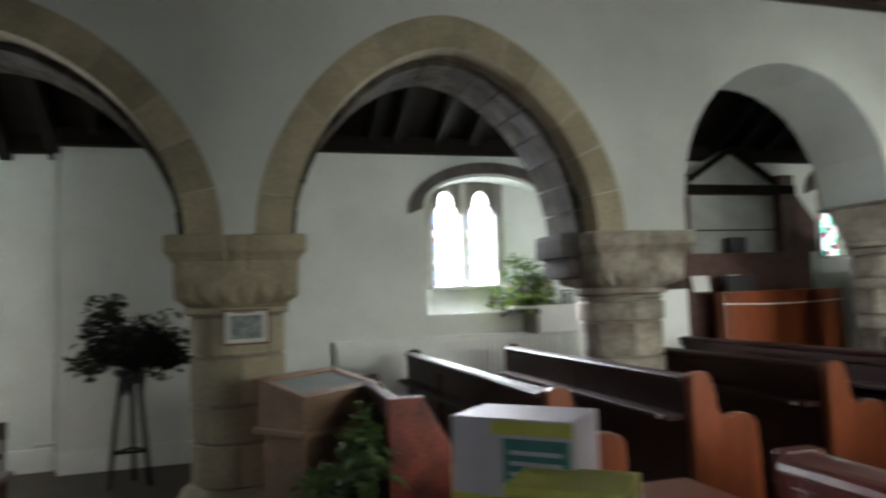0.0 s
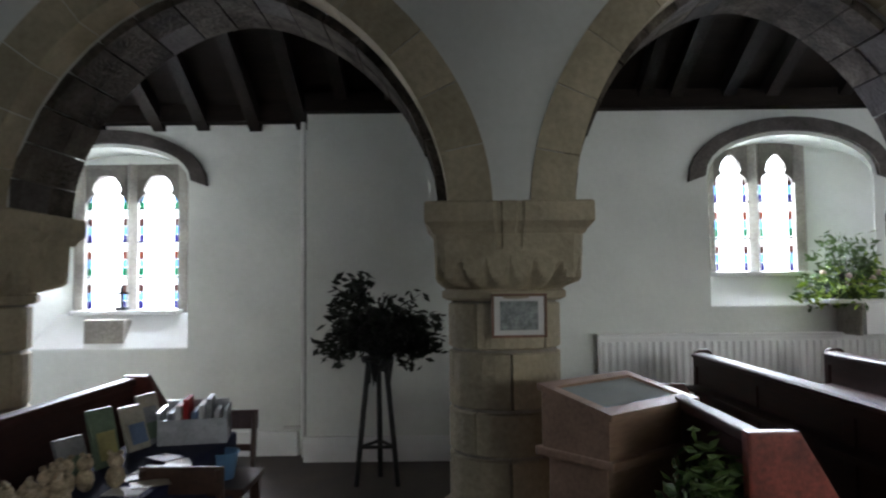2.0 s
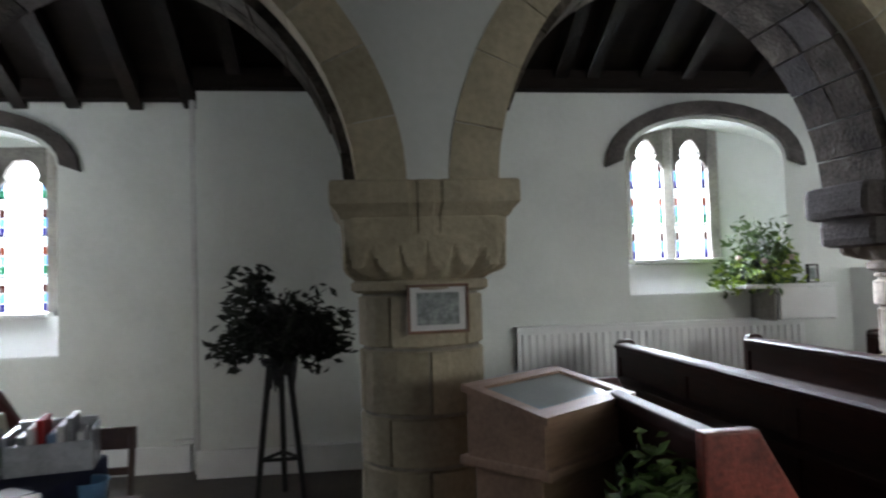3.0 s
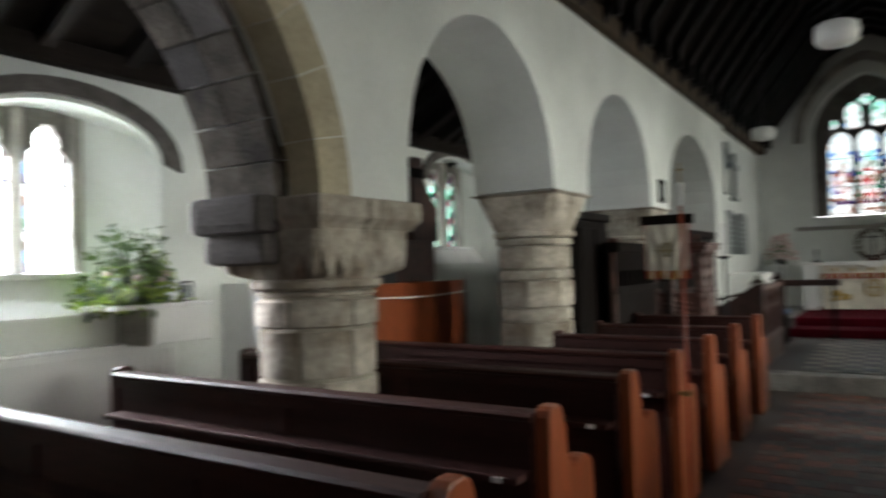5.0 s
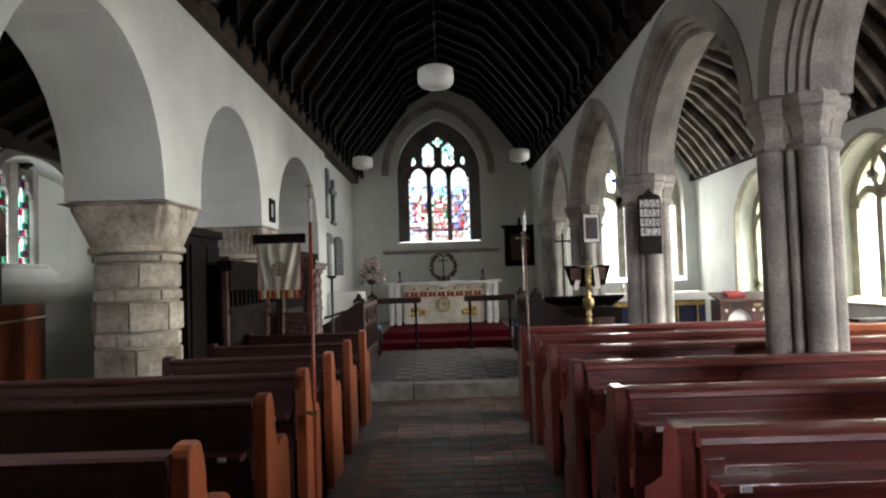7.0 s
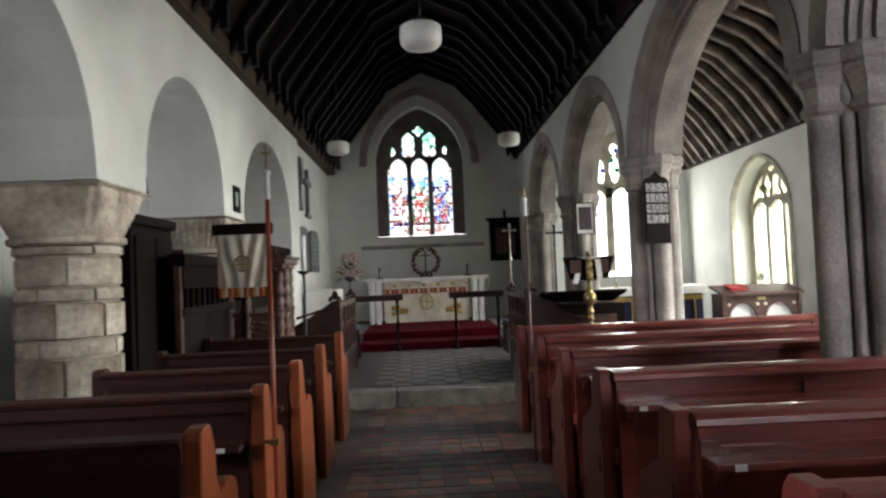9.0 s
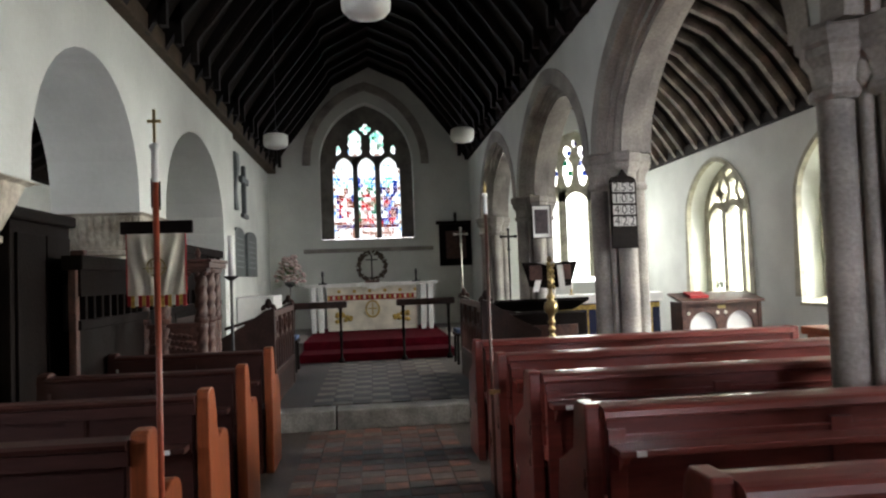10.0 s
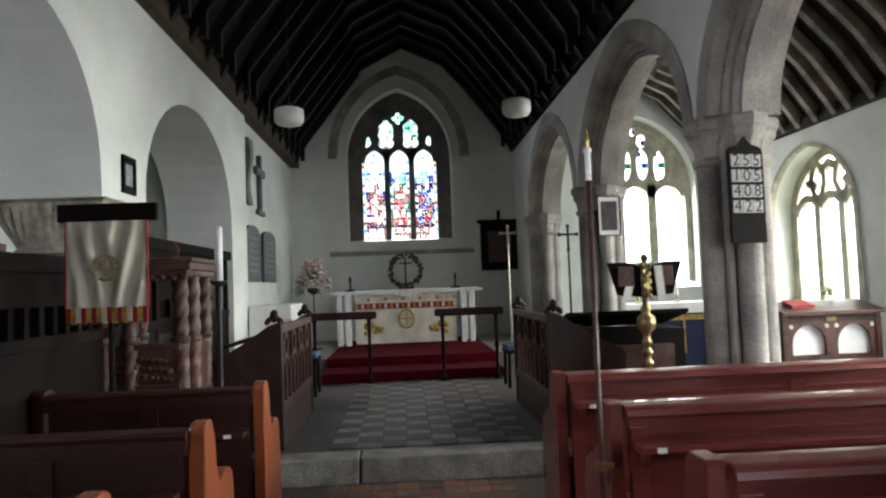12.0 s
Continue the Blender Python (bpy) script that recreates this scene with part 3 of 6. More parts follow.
for k, (a, b) in enumerate(zip(SPIER, SPIER[1:] + (15.96,))):
    c, hw = (a + b) / 2, (b - a) / 2 - 0.2
    ar = thing("moulded_arch", "pointed grey granite arch with stepped mouldings", "arch", kind="structure", group="arches of the south arcade")
    for off, wid, ya, yb in ((-0.012, 0.17, SY1 - 0.09, SY1 + 0.012), (-0.05, 0.15, SY1 - 0.14, SY1 - 0.09), (-0.09, 0.15, SY1 - 0.21, SY1 - 0.14), (-0.13, 0.2, -0.06, 0.09), (-0.09, 0.15, SY0 + 0.11, SY0 + 0.18), (-0.012, 0.17, SY0 - 0.012, SY0 + 0.11)):
        inner = arch(c, hw + off, 2.55, 3.74 + off * 1.2, "pointed", 26)
        outer = arch(c, hw + off + wid, 2.55, 3.74 + off * 1.2 + wid * 1.15, "pointed", 26)
        part("moulding", ring(inner, outer, ya, yb), GRANITE, ar)


# ---- windows ----
def quarries(win, x0, x1, z0, top, y, axis, picker, nx, rows, single=None):
    """Small leaded panes that fill one light up to its arched head; where single is given, the panes outside it are joined by colour."""
    dx = (x1 - x0) / nx
    joined = {}
    for i in range(nx):
        z = z0
        for j, h in enumerate(rows):
            u = (i + 0.5) * 2 / nx - 1
            lim = top(u)
            za, zb = z, min(z + h, lim)
            z += h
            if zb - za < 0.015:
                break
            a, b, g = x0 + i * dx + 0.0006, x0 + (i + 1) * dx - 0.0006, 0.0006
            colour = picker(i, j, nx)
            alone = single is None or single(i, j)
            bm = bmesh.new() if alone else joined.setdefault(colour, bmesh.new())
            if axis == "x":
                box(bm, a, b, y, y + 0.004, za + g, zb - g)
            else:
                box(bm, y, y + 0.004, a, b, za + g, zb - g)
            if alone:
                part("pane", bm, colour, win).visible_shadow = False
    for colour, bm in joined.items():
        p = part("small_panes", bm, colour, win)
        p.visible_shadow = False
        p["kind"] = "stuff"


def north_window(cx, y, sill, z0, z1, wl, inner_y, x0, x1, rsill, zs, za, colours):
    win = structure(thing("window_north", "two-light leaded window with coloured glass borders in a splayed recess", "window", group="north aisle windows"), "two-light leaded window with coloured glass borders in a splayed recess", "window")
    pane_y = y
    for s in (-1, 1):
        c = cx + s * (wl / 2 + 0.05)
        def top(u, c=c):
            return z1 - 0.02 - 0.16 * abs(u) ** 2.2
        def pick(i, j, nx):
            if i in (0, nx - 1):
                return (G_VIOLET, G_SKY, G_ROSE, G_WHITE, G_GREEN, G_SKY, G_BROWN, G_WHITE)[j % 8] if colours else G_GREEN
            return CLEAR if colours else (G_TEAL, G_WHITE, G_GREEN, G_TEAL, G_PURPLE, G_WHITE, G_RED)[(i * 2 + j * 3) % 7]
        quarries(win, c - wl / 2, c + wl / 2, z0, top, pane_y, "x", pick, 7, [0.075] * 20)
        for side in (-1, 1):
            part("cusp", prism(bmesh.new(), [(c + side * wl / 2, z1 - 0.25), (c + side * (wl / 2 - 0.03), z1 - 0.2), (c + side * (wl / 2 - 0.075), z1 - 0.165), (c + side * (wl / 2 - 0.055), z1 - 0.13), (c + side * (wl / 2 - 0.075), z1 - 0.07), (c + side * (wl / 2 - 0.125), z1 - 0.01), (c + side * (wl / 2 - 0.12), z1 + 0.02), (c + side * wl / 2, z1 + 0.02)], pane_y - 0.035, pane_y + 0.03, "y"), TRACERY_DARK, win)
        trefoil = arch(c, wl / 2, z1 - 0.16, z1, n=12)
        part("light_head", ring(trefoil, [(p[0], z1 + 0.1) for p in trefoil], pane_y - 0.04, pane_y + 0.08), TRACERY_DARK, win)
    part("mullion", prism(bmesh.new(), [(cx - 0.05, pane_y - 0.02), (cx, pane_y - 0.09), (cx + 0.05, pane_y - 0.02), (cx + 0.03, pane_y + 0.08), (cx - 0.03, pane_y + 0.08)], z0 - 0.02, z1 + 0.1, "z"), GRANITE, win)
    a, b = cx - wl - 0.05, cx + wl + 0.05
    part("jamb", boxes((a - 0.1, a - 0.001, pane_y - 0.05, pane_y + 0.08, z0 - 0.05, z1 + 0.1), bevel=0.02), GRANITE, win)
    part("jamb", boxes((b + 0.001, b + 0.1, pane_y - 0.05, pane_y + 0.08, z0 - 0.05, z1 + 0.1), bevel=0.02), GRANITE, win)
    for zb in (z0 + 0.28, z0 + 0.6, z0 + 0.9):
        part("saddle_bar", boxes((a, b, pane_y - 0.012, pane_y - 0.002, zb, zb + 0.012)), LEAD, win)
    # blocking of the wall round the lights, behind the splay
    part("reveal_wall", boxes((x0 - 0.1, a - 0.1, pane_y - 0.02, pane_y + 0.1, rsill - 0.05, za + 0.1), (b + 0.1, x1 + 0.1, pane_y - 0.02, pane_y + 0.1, rsill - 0.05, za + 0.1), (a - 0.1, b + 0.1, pane_y - 0.02, pane_y + 0.1, z1 + 0.1, za + 0.1), (a - 0.1, b + 0.1, pane_y - 0.02, pane_y + 0.1, rsill - 0.05, z0 - 0.05)), PLASTER, win)
    part("sill", prism(bmesh.new(), [(inner_y + 0.01, rsill - 0.02), (pane_y - 0.02, rsill - 0.02), (pane_y - 0.02, z0 - 0.03), (pane_y - 0.14, z0 - 0.04), (inner_y + 0.01, rsill + 0.012)], x0 + 0.003, x1 - 0.003, "x"), WHITE_PAINT, win)
    part("sill_board", boxes((a - 0.06, b + 0.06, pane_y - 0.2, pane_y - 0.022, z0 - 0.045, z0 - 0.005), bevel=0.008), WHITE_PAINT, win)
    for xe, xj in ((x0, a - 0.1), (x1, b + 0.1)):
        part("splay", prism(bmesh.new(), [(xe, inner_y + 0.012), (xe + (0.02 if xe > cx else -0.02), pane_y - 0.022), (xj, pane_y - 0.022)], rsill - 0.01, za + 0.02, "z"), PLASTER, win)
    # dark hood over the recess
    hood_in = arch((x0 + x1) / 2, (x1 - x0) / 2 + 0.03, zs + 0.02, za + 0.03, n=16)
    hood_out = arch((x0 + x1) / 2, (x1 - x0) / 2 + 0.17, zs - 0.03, za + 0.14, n=16)
    part("hood_mould", ring(hood_in, hood_out, inner_y - 0.05, inner_y + 0.01), STONE_DARK, win, "dark stone hood over the window")
    return win


north_window(-2.575, 7.3, 0.89, 1.22, 2.43, 0.37, 6.9, -3.3, -1.93, 0.89, 2.3, 2.62, True)
north_window(2.95, 7.06, 1.2, 1.5, 2.52, 0.295, 6.68, 2.42, 3.78, 1.2, 2.26, 2.62, True)
north_window(8.0, 6.95, 1.5, 1.72, 2.68, 0.3, 6.68, 7.35, 8.65, 1.5, 2.5, 2.8, False)


def bar_tracery(win, axis, y0, y1, lines, r, material):
    """Stone bars along plane lines (u, z)."""
    for pts in lines:
        n = len(pts)
        inn, out = [], []
        for i, p in enumerate(pts):
            a, b = pts[max(0, i - 1)], pts[min(n - 1, i + 1)]
            d = Vector((b[0] - a[0], b[1] - a[1])).normalized()
            inn.append((p[0] - d[1] * r, p[1] + d[0] * r))
            out.append((p[0] + d[1] * r, p[1] - d[0] * r))
        part("tracery_bar", ring(inn, out, y0, y1, axis), material, win)


def south_window(cx):
    win = structure(thing("window_south", "tall three-light pointed window with stone tracery and clear leaded glass", "window", group="south aisle windows"), "tall three-light pointed window with stone tracery and clear leaded glass", "window")
    y0, y1 = -4.06, -3.94
    hw, sill, zs, za = 0.9, 0.96, 2.35, 3.16
    line = arch(cx, hw, zs, za, "pointed", 20)
    full = [(cx - hw, sill)] + line + [(cx + hw, sill)]
    out = [(cx - hw - 0.2, sill)] + arch(cx, hw + 0.2, zs, za + 0.2, "pointed", 20) + [(cx + hw + 0.2, sill)]
    part("frame", ring(full, out, y0, y1), TRACERY, win)
    splay = [(cx - hw - 0.16, sill)] + arch(cx, hw + 0.16, zs, za + 0.13, "pointed", 20) + [(cx + hw + 0.16, sill)]
    edge = [(cx - hw - 0.3, sill)] + arch(cx, hw + 0.24, zs, za + 0.2, "pointed", 20) + [(cx + hw + 0.3, sill)]
    part("rear_arch", ring(splay, edge, -3.66, -3.58), TRACERY, win)
    w3 = hw * 2 / 3
    lines = []
    for u in (-w3 / 2, w3 / 2):
        lines.append([(cx + u, sill), (cx + u, zs + 0.05)])
    for k in (-1, 0, 1):
        lines.append(arch(cx + k * w3, w3 / 2, zs - 0.05, zs + 0.22, "pointed", 10))
    for k in (-0.5, 0.5):
        lines.append([(cx + k * w3 + 0.17 * u, zs + 0.42 + v) for u, v in ((0, -0.27), (0.55, -0.17), (1, -0.02), (0.9, 0.12), (0.45, 0.25), (0, 0.33), (-0.45, 0.25), (-0.9, 0.12), (-1, -0.02), (-0.55, -0.17), (0, -0.27))])
    for k in (-1, 1):
        lines.append([(cx + k * w3 * 0.55, zs + 0.36), (cx + k * (w3 * 0.78), zs + 0.46), (cx + k * w3, zs + 0.42)])
    lines.append([(cx - 0.17, zs + 0.62), (cx, zs + 0.7), (cx + 0.17, zs + 0.62)])
    bar_tracery(win, "x", y0 + 0.02, y1 + 0.03, lines[:2], 0.07, TRACERY)
    bar_tracery(win, "x", y0 + 0.02, y1 - 0.005, lines[2:], 0.058, TRACERY)
    for i in range(3):
        xa = cx - hw + i * w3
        for j in range(6):
            p = part("pane", boxes((xa + 0.004, xa + w3 - 0.004, -4.0, -3.995, sill + j * 0.37 + 0.004, min(za - 0.02, sill + (j + 1) * 0.37) - 0.004)), CLEAR, win)
            p.visible_shadow = False
            part("saddle_bar", boxes((xa, xa + w3, -3.99, -3.98, sill + j * 0.37, sill + j * 0.37 + 0.012)), LEAD, win)
    part("sill", prism(bmesh.new(), [(-3.56, 0.84), (-4.0, 0.84), (-4.0, 0.98), (-3.56, 0.88)], cx - 1.07, cx + 1.07, "x"), TRACERY, win)


for c in SWIN:
    south_window(c)


def big_window(cy, x, hw, sill, zs, za, name, label, picker, nx, deep):
    win = structure(thing(name, label, "window"), label, "window")
    line = [(cy - hw, sill)] + arch(cy, hw, zs, za, "pointed", 24) + [(cy + hw, sill)]
    out = [(cy - hw - 0.3, sill)] + arch(cy, hw + 0.3, zs, za + 0.35, "pointed", 24) + [(cy + hw + 0.3, sill)]
    part("frame", ring(line, out, x, x + 0.16, "y"), TRACERY if not deep else TRACERY_DARK, win)
    w3 = hw * 2 / 3
    lines = [[(cy - w3 / 2, sill), (cy - w3 / 2, zs + 0.1)], [(cy + w3 / 2, sill), (cy + w3 / 2, zs + 0.1)]]
    for k in (-1, 0, 1):
        lines.append(arch(cy + k * w3, w3 / 2, zs - 0.18, zs + 0.12, "pointed", 10))
    hh = (za - zs)
    bar_tracery(win, "y", x + 0.02, x + 0.13, lines, 0.055 if deep else 0.085, TRACERY_DARK if deep else TRACERY)
    R = (hw * hw + hh * hh) / (2 * hw)
    foils = []
    if deep:
        for k in (-0.5, 0.5):
            for dz in (-0.15, 0.0, 0.15):
                foils.append((cy + k * w3, zs + hh * 0.4 + dz, 0.15, 0.13))
            foils.append((cy + k * w3, zs + hh * 0.4 + 0.26, 0.065, 0.065))
            foils.append((cy + k * w3 * 2.45, zs + 0.2, 0.05, 0.13))
        for dy, dz in ((0.07, 0), (-0.07, 0), (0, 0.07), (0, -0.07)):
            foils.append((cy + dy, zs + hh * 0.8 + dz, 0.055, 0.055))
    else:
        foils += [(cy + k * 0.345, zs + 0.5 - 0.05 * abs(k), 0.115, 0.31) for k in (-1.5, -0.5, 0.5, 1.5)]
        foils += [(cy + k * 0.17, zs + 0.95, 0.09, 0.14) for k in (-1, 1)] + [(cy, zs + 1.14, 0.06, 0.08)]
    for k in (-1, 0, 1):
        foils += [(cy + k * w3, zs - 0.1, w3 * 0.4, 0.17), (cy + k * w3, zs + 0.11, 0.055, 0.06), (cy + k * w3 + 0.1, zs + 0.03, 0.05, 0.05), (cy + k * w3 - 0.1, zs + 0.03, 0.05, 0.05)]
    if foils:
        cell = 0.024
        bm = bmesh.new()
        for iz in range(int((hh + 0.12) / cell)):
            z = zs - 0.1 + iz * cell
            half = hw if z < zs else math.sqrt(max(0.0, R * R - (z - zs) ** 2)) - (R - hw)
            y = cy - half
            start = None
            while y < cy + half + cell:
                solid = y < cy + half and not any(((y + cell / 2 - fy) / ry) ** 2 + ((z + cell / 2 - fz) / rz) ** 2 < 1 for fy, fz, ry, rz in foils)
                if solid and start is None:
                    start = y
                if not solid and start is not None:
                    box(bm, x + 0.03, x + 0.12, start, y, z, z + cell)
                    start = None
                y += cell
        part("tracery_plate", bm, TRACERY_DARK if deep else TRACERY, win, "pierced stone head")

    def lid(k):
        def top(u):
            off = abs(k * w3 + u * w3 / 2)
            return zs + math.sqrt(max(0.0, R * R - (min(off, hw) + R - hw) ** 2))
        return top
    for k in (-1, 0, 1):
        quarries(win, cy + k * w3 - w3 / 2, cy + k * w3 + w3 / 2, sill, lid(k), x + 0.07, "y", picker(k), nx, [0.075 if deep else 0.115] * 40, (lambda i, j: 0 < i < nx - 1 and 2 < j < 16) if deep else None)
    for j in range(1, 5):
        part("saddle_bar", boxes((x + 0.05, x + 0.06, cy - hw, cy + hw, sill + j * 0.3, sill + j * 0.3 + 0.014)), LEAD, win)
    return win


def east_colours(k):
    """A standing figure in each light: pale base, robe, head, blue ground, white canopy and border."""
    robe = {1: (G_WHITE, G_FLESH, G_RED, G_WHITE), 0: (G_RED, G_WHITE, G_RED, G_FLESH), -1: (G_BLUE, G_RED, G_SKY, G_FLESH)}[k]
    ground = {1: (G_WHITE, G_BROWN, G_BLUE), 0: (G_WHITE, G_GREEN, G_FLESH), -1: (G_WHITE, G_PURPLE, G_FLESH)}[k]

    def pick(i, j, nx):
        u, h = abs((i + 0.5) * 2 / nx - 1), (i * 7 + j * 13 + k * 5 + (i * j) % 5) % 11
        if j > 25:
            return (G_WHITE, G_TEAL, G_WHITE, G_GREEN)[h % 4]
        if u > 0.8:
            return (G_WHITE, G_WHITE, G_SKY, G_WHITE, G_FLESH)[j % 5]
        if j < 3:
            return (G_WHITE, G_FLESH, G_WHITE)[h % 3]
        if j == 3:
            return G_BROWN if h % 2 else G_PURPLE
        if j < 13:
            lean = 0.18 * math.sin(j * 0.9 + k)
            if abs((i + 0.5) * 2 / nx - 1 - lean) < (0.62 if j < 6 else 0.42):
                return robe[(h + j // 3) % 4]
            return ground[h % 3]
        if j < 15:
            return G_FLESH if u < 0.2 else ground[h % 2]
        if j < 18:
            return (G_SKY, G_WHITE, G_BLUE, G_WHITE)[h % 4] if u > 0.35 else (G_WHITE, G_TEAL)[h % 2]
        return G_SKY if h == 3 else G_WHITE
    return pick


def chapel_colours(k):
    def pick(i, j, nx):
        return (G_PURPLE, G_GREEN, G_BLUE)[(i + j) % 3] if j > 18 and (i * 2 + j) % 4 == 0 else CLEAR
    return pick


big_window(2.5, EAST + 0.3, 0.73, 2.33, 4.05, 4.92, "window_east", "great three-light traceried window of coloured stained glass", east_colours, 9, True)
big_window(-2.2, EAST + 0.25, 1.0, 1.3, 3.2, 4.45, "window_chapel_east", "large three-light traceried chapel window of clear glass", chapel_colours, 4, False)
# unseen aisle window, added round the lamp that lights the south pews
big_window(-2.2, -6.3, 0.85, 1.35, 3.0, 3.9, "window_aisle_west", "unseen three-light traceried aisle window, added to light the south pews", chapel_colours, 4, False)
# nave west window is invented and out of view, for the fill lamp
big_window(2.45, -6.3, 0.8, 1.75, 3.4, 4.3, "window_west", "unseen three-light traceried west window, added to light the nave", chapel_colours, 4, False)
# hood and ledge of the great window
ew = thing("window_surround", "grey stone hood arch and ledge round the great window", "stonework", kind="structure")
hin = [(1.32, 3.9)] + arch(2.5, 1.18, 3.95, 5.5, "pointed", 24) + [(3.68, 3.9)]
hout = [(1.15, 3.9)] + arch(2.5, 1.35, 3.95, 5.68, "pointed", 24) + [(3.85, 3.9)]
part("hood_mould", ring(hin, hout, EAST - 0.07, EAST + 0.02, "y"), GRANITE, ew)
part("ledge", boxes((EAST - 0.16, EAST + 0.02, 1.12, 3.86, 2.02, 2.1), bevel=0.012), GRANITE, ew)

# ---- pews ----
def pew(name, x, y0, y1, body, endmat, label, group, faces_end=0, low=0.92):
    """A bench that faces east: panelled back with a top rail and book ledge, seat, shaped ends. y0 < y1."""
    p = thing(name, label, "pew", (x, 0, 0), group=group)
    part("back_panel", boxes((-0.012, 0.012, y0 + 0.05, y1 - 0.05, 0.12, low - 0.05)), body, p)
    bm = bmesh.new()
    prism(bm, [(-0.035, low - 0.09), (0.03, low - 0.09), (0.04, low - 0.03), (0.045, low - 0.012), (0.035, low), (-0.04, low - 0.004), (-0.055, low - 0.014), (-0.05, low - 0.03), (-0.036, low - 0.036)], y0 + 0.03, y1 - 0.03, "y")
    if faces_end == 1:
        bm.free()
        bm = prism(bmesh.new(), [(0.06, low - 0.055), (-0.02, low - 0.055), (-0.048, low - 0.05), (-0.056, low - 0.04), (-0.05, low - 0.02), (-0.04, low - 0.01), (-0.02, low - 0.005), (0.04, low), (0.075, low - 0.001), (0.082, low - 0.02), (0.075, low - 0.045)], y0 + 0.032, y1 - 0.032, "y")
    part("top_rail", bm, body, p)
    lift = 0.075 if faces_end == 1 else 0.0
    part("mid_rail", boxes((-0.028, 0.024, y0 + 0.05, y1 - 0.05, low - 0.27 + lift, low - 0.22 + lift), bevel=0.005), body, p)
    ledge = part("book_ledge", boxes((-0.12, -0.0, y0 + 0.06, y1 - 0.06, low - 0.25 + lift, low - 0.222 + lift), bevel=0.006), body, p)
    if faces_end == 1:
        part("frieze_bead", boxes((-0.022, 0.0, y0 + 0.06, y1 - 0.06, low - 0.125, low - 0.115), bevel=0.003), body, p)
        part("lower_rail", boxes((-0.022, 0.02, y0 + 0.05, y1 - 0.05, 0.14, 0.24), bevel=0.004), body, p)
        part("inner_stile", boxes((-0.024, 0.02, y1 - 0.12, y1 - 0.05, 0.14, low - 0.09), bevel=0.004), body, p)
        for yy in (y0 + 0.1, (y0 + y1) / 2, y1 - 0.1):
            part("bracket", prism(bmesh.new(), [(-0.1, low - 0.252 + lift), (-0.02, low - 0.252 + lift), (-0.02, low - 0.33 + lift), (-0.04, low - 0.31 + lift)], yy - 0.012, yy + 0.012, "y"), body, ledge)
    n = max(2, int((y1 - y0) / 0.9))
    for i in range(1, n):
        yy = y0 + (y1 - y0) * i / n
        part("muntin", boxes((-0.024, 0.02, yy - 0.045, yy + 0.045, 0.14, low - 0.09), bevel=0.004), body, p)
    part("seat", boxes((0.0, 0.4, y0 + 0.05, y1 - 0.05, 0.42, 0.455), bevel=0.008), body, p)
    part("seat_front", boxes((0.3, 0.33, y0 + 0.06, y1 - 0.06, 0.0, 0.42)), body, p)
    part("plinth", boxes((-0.02, 0.02, y0 + 0.05, y1 - 0.05, 0.0, 0.12)), body, p)
    prof = [(-0.07, 0.0), (-0.07, low - 0.02), (-0.062, low + 0.006), (-0.04, low + 0.018), (0.02, low + 0.02), (0.045, low + 0.006)]
    for i in range(7):
        f = i / 6
        prof.append((0.06 + 0.085 * f - 0.012 * math.sin(f * math.pi), low - 0.02 - 0.2 * f))
    for i in range(8):
        t = math.pi * (0.85 - 0.85 * i / 7)
        prof.append((0.265 + 0.115 * math.cos(t), low - 0.29 + 0.07 * math.sin(t)))
    prof += [(0.385, 0.5), (0.4, 0.1), (0.4, 0.0)]
    if faces_end == 1:
        prof = [(-0.06, 0.0), (-0.06, low - 0.01), (-0.05, low + 0.004), (0.06, low + 0.004), (0.09, low - 0.03), (0.14, low - 0.2), (0.3, low - 0.27), (0.38, low - 0.3), (0.4, 0.5), (0.42, 0.0)]
    prof = [(px + (0.05 if px < 0.1 else 0.02), pz) for px, pz in prof]
    near = y0 + 0.14 if faces_end == 0 else y1 - 0.14
    part("label_plate", boxes((-0.126, -0.119, near - 0.018, near + 0.018, low - 0.246 + lift, low - 0.226 + lift)), WHITE_PAINT, ledge, "small white label plate")
    for yy in (y0, y1):
        bm = prism(bmesh.new(), prof, yy - 0.03, yy + 0.03, "y", bevel=0.008)
        part("bench_end", bm, endmat if (yy == y0) == (faces_end == 0) else body, p)
    return p


LPEW = "dark varnished pew with an orange-brown shaped end"
for x in (2.03, 2.96, 3.9, 4.78, 5.68, 6.62, 7.72):
    far = 5.95 if x < 5 else 4.4
    pew("pew", x, 3.12 if x < 2.5 else 3.27, far, PEW_DARK, PEW_END, LPEW, "north pews")
for x in (2.1, 3.05, 3.9, 4.88, 5.8, 6.7, 7.68):
    pew("pew", x, -0.95 if x > 6 else -1.3, 1.66, PEW_RED, PEW_RED, "red-brown varnished pine pew with panelled back", "south pews", faces_end=1)

# ---- pendant lamps ----
def pendant(x, y, z, top):
    l = thing("pendant_lamp", "white opal drum pendant lamp on a thin rod", "lamp", (x, y, z), group="pendant lamps")
    part("shade", lathe(bmesh.new(), [(0.03, 0.075), (0.12, 0.085), (0.145, 0.07), (0.15, 0.0), (0.145, -0.045), (0.12, -0.075), (0.06, -0.092), (0.01, -0.095)], 28), LAMP_GLASS, l, smooth=True)
    part("gallery", lathe(bmesh.new(), [(0.035, 0.07), (0.04, 0.1), (0.03, 0.13), (0.008, 0.15)], 14), IRON, l)
    part("rod", tube(bmesh.new(), [(0, 0, 0.14), (0, 0, top - z)], 0.006), IRON, l)


pendant(6.45, 2.45, 3.09, 6.0)
pendant(10.95, 3.58, 3.16, 5.3)
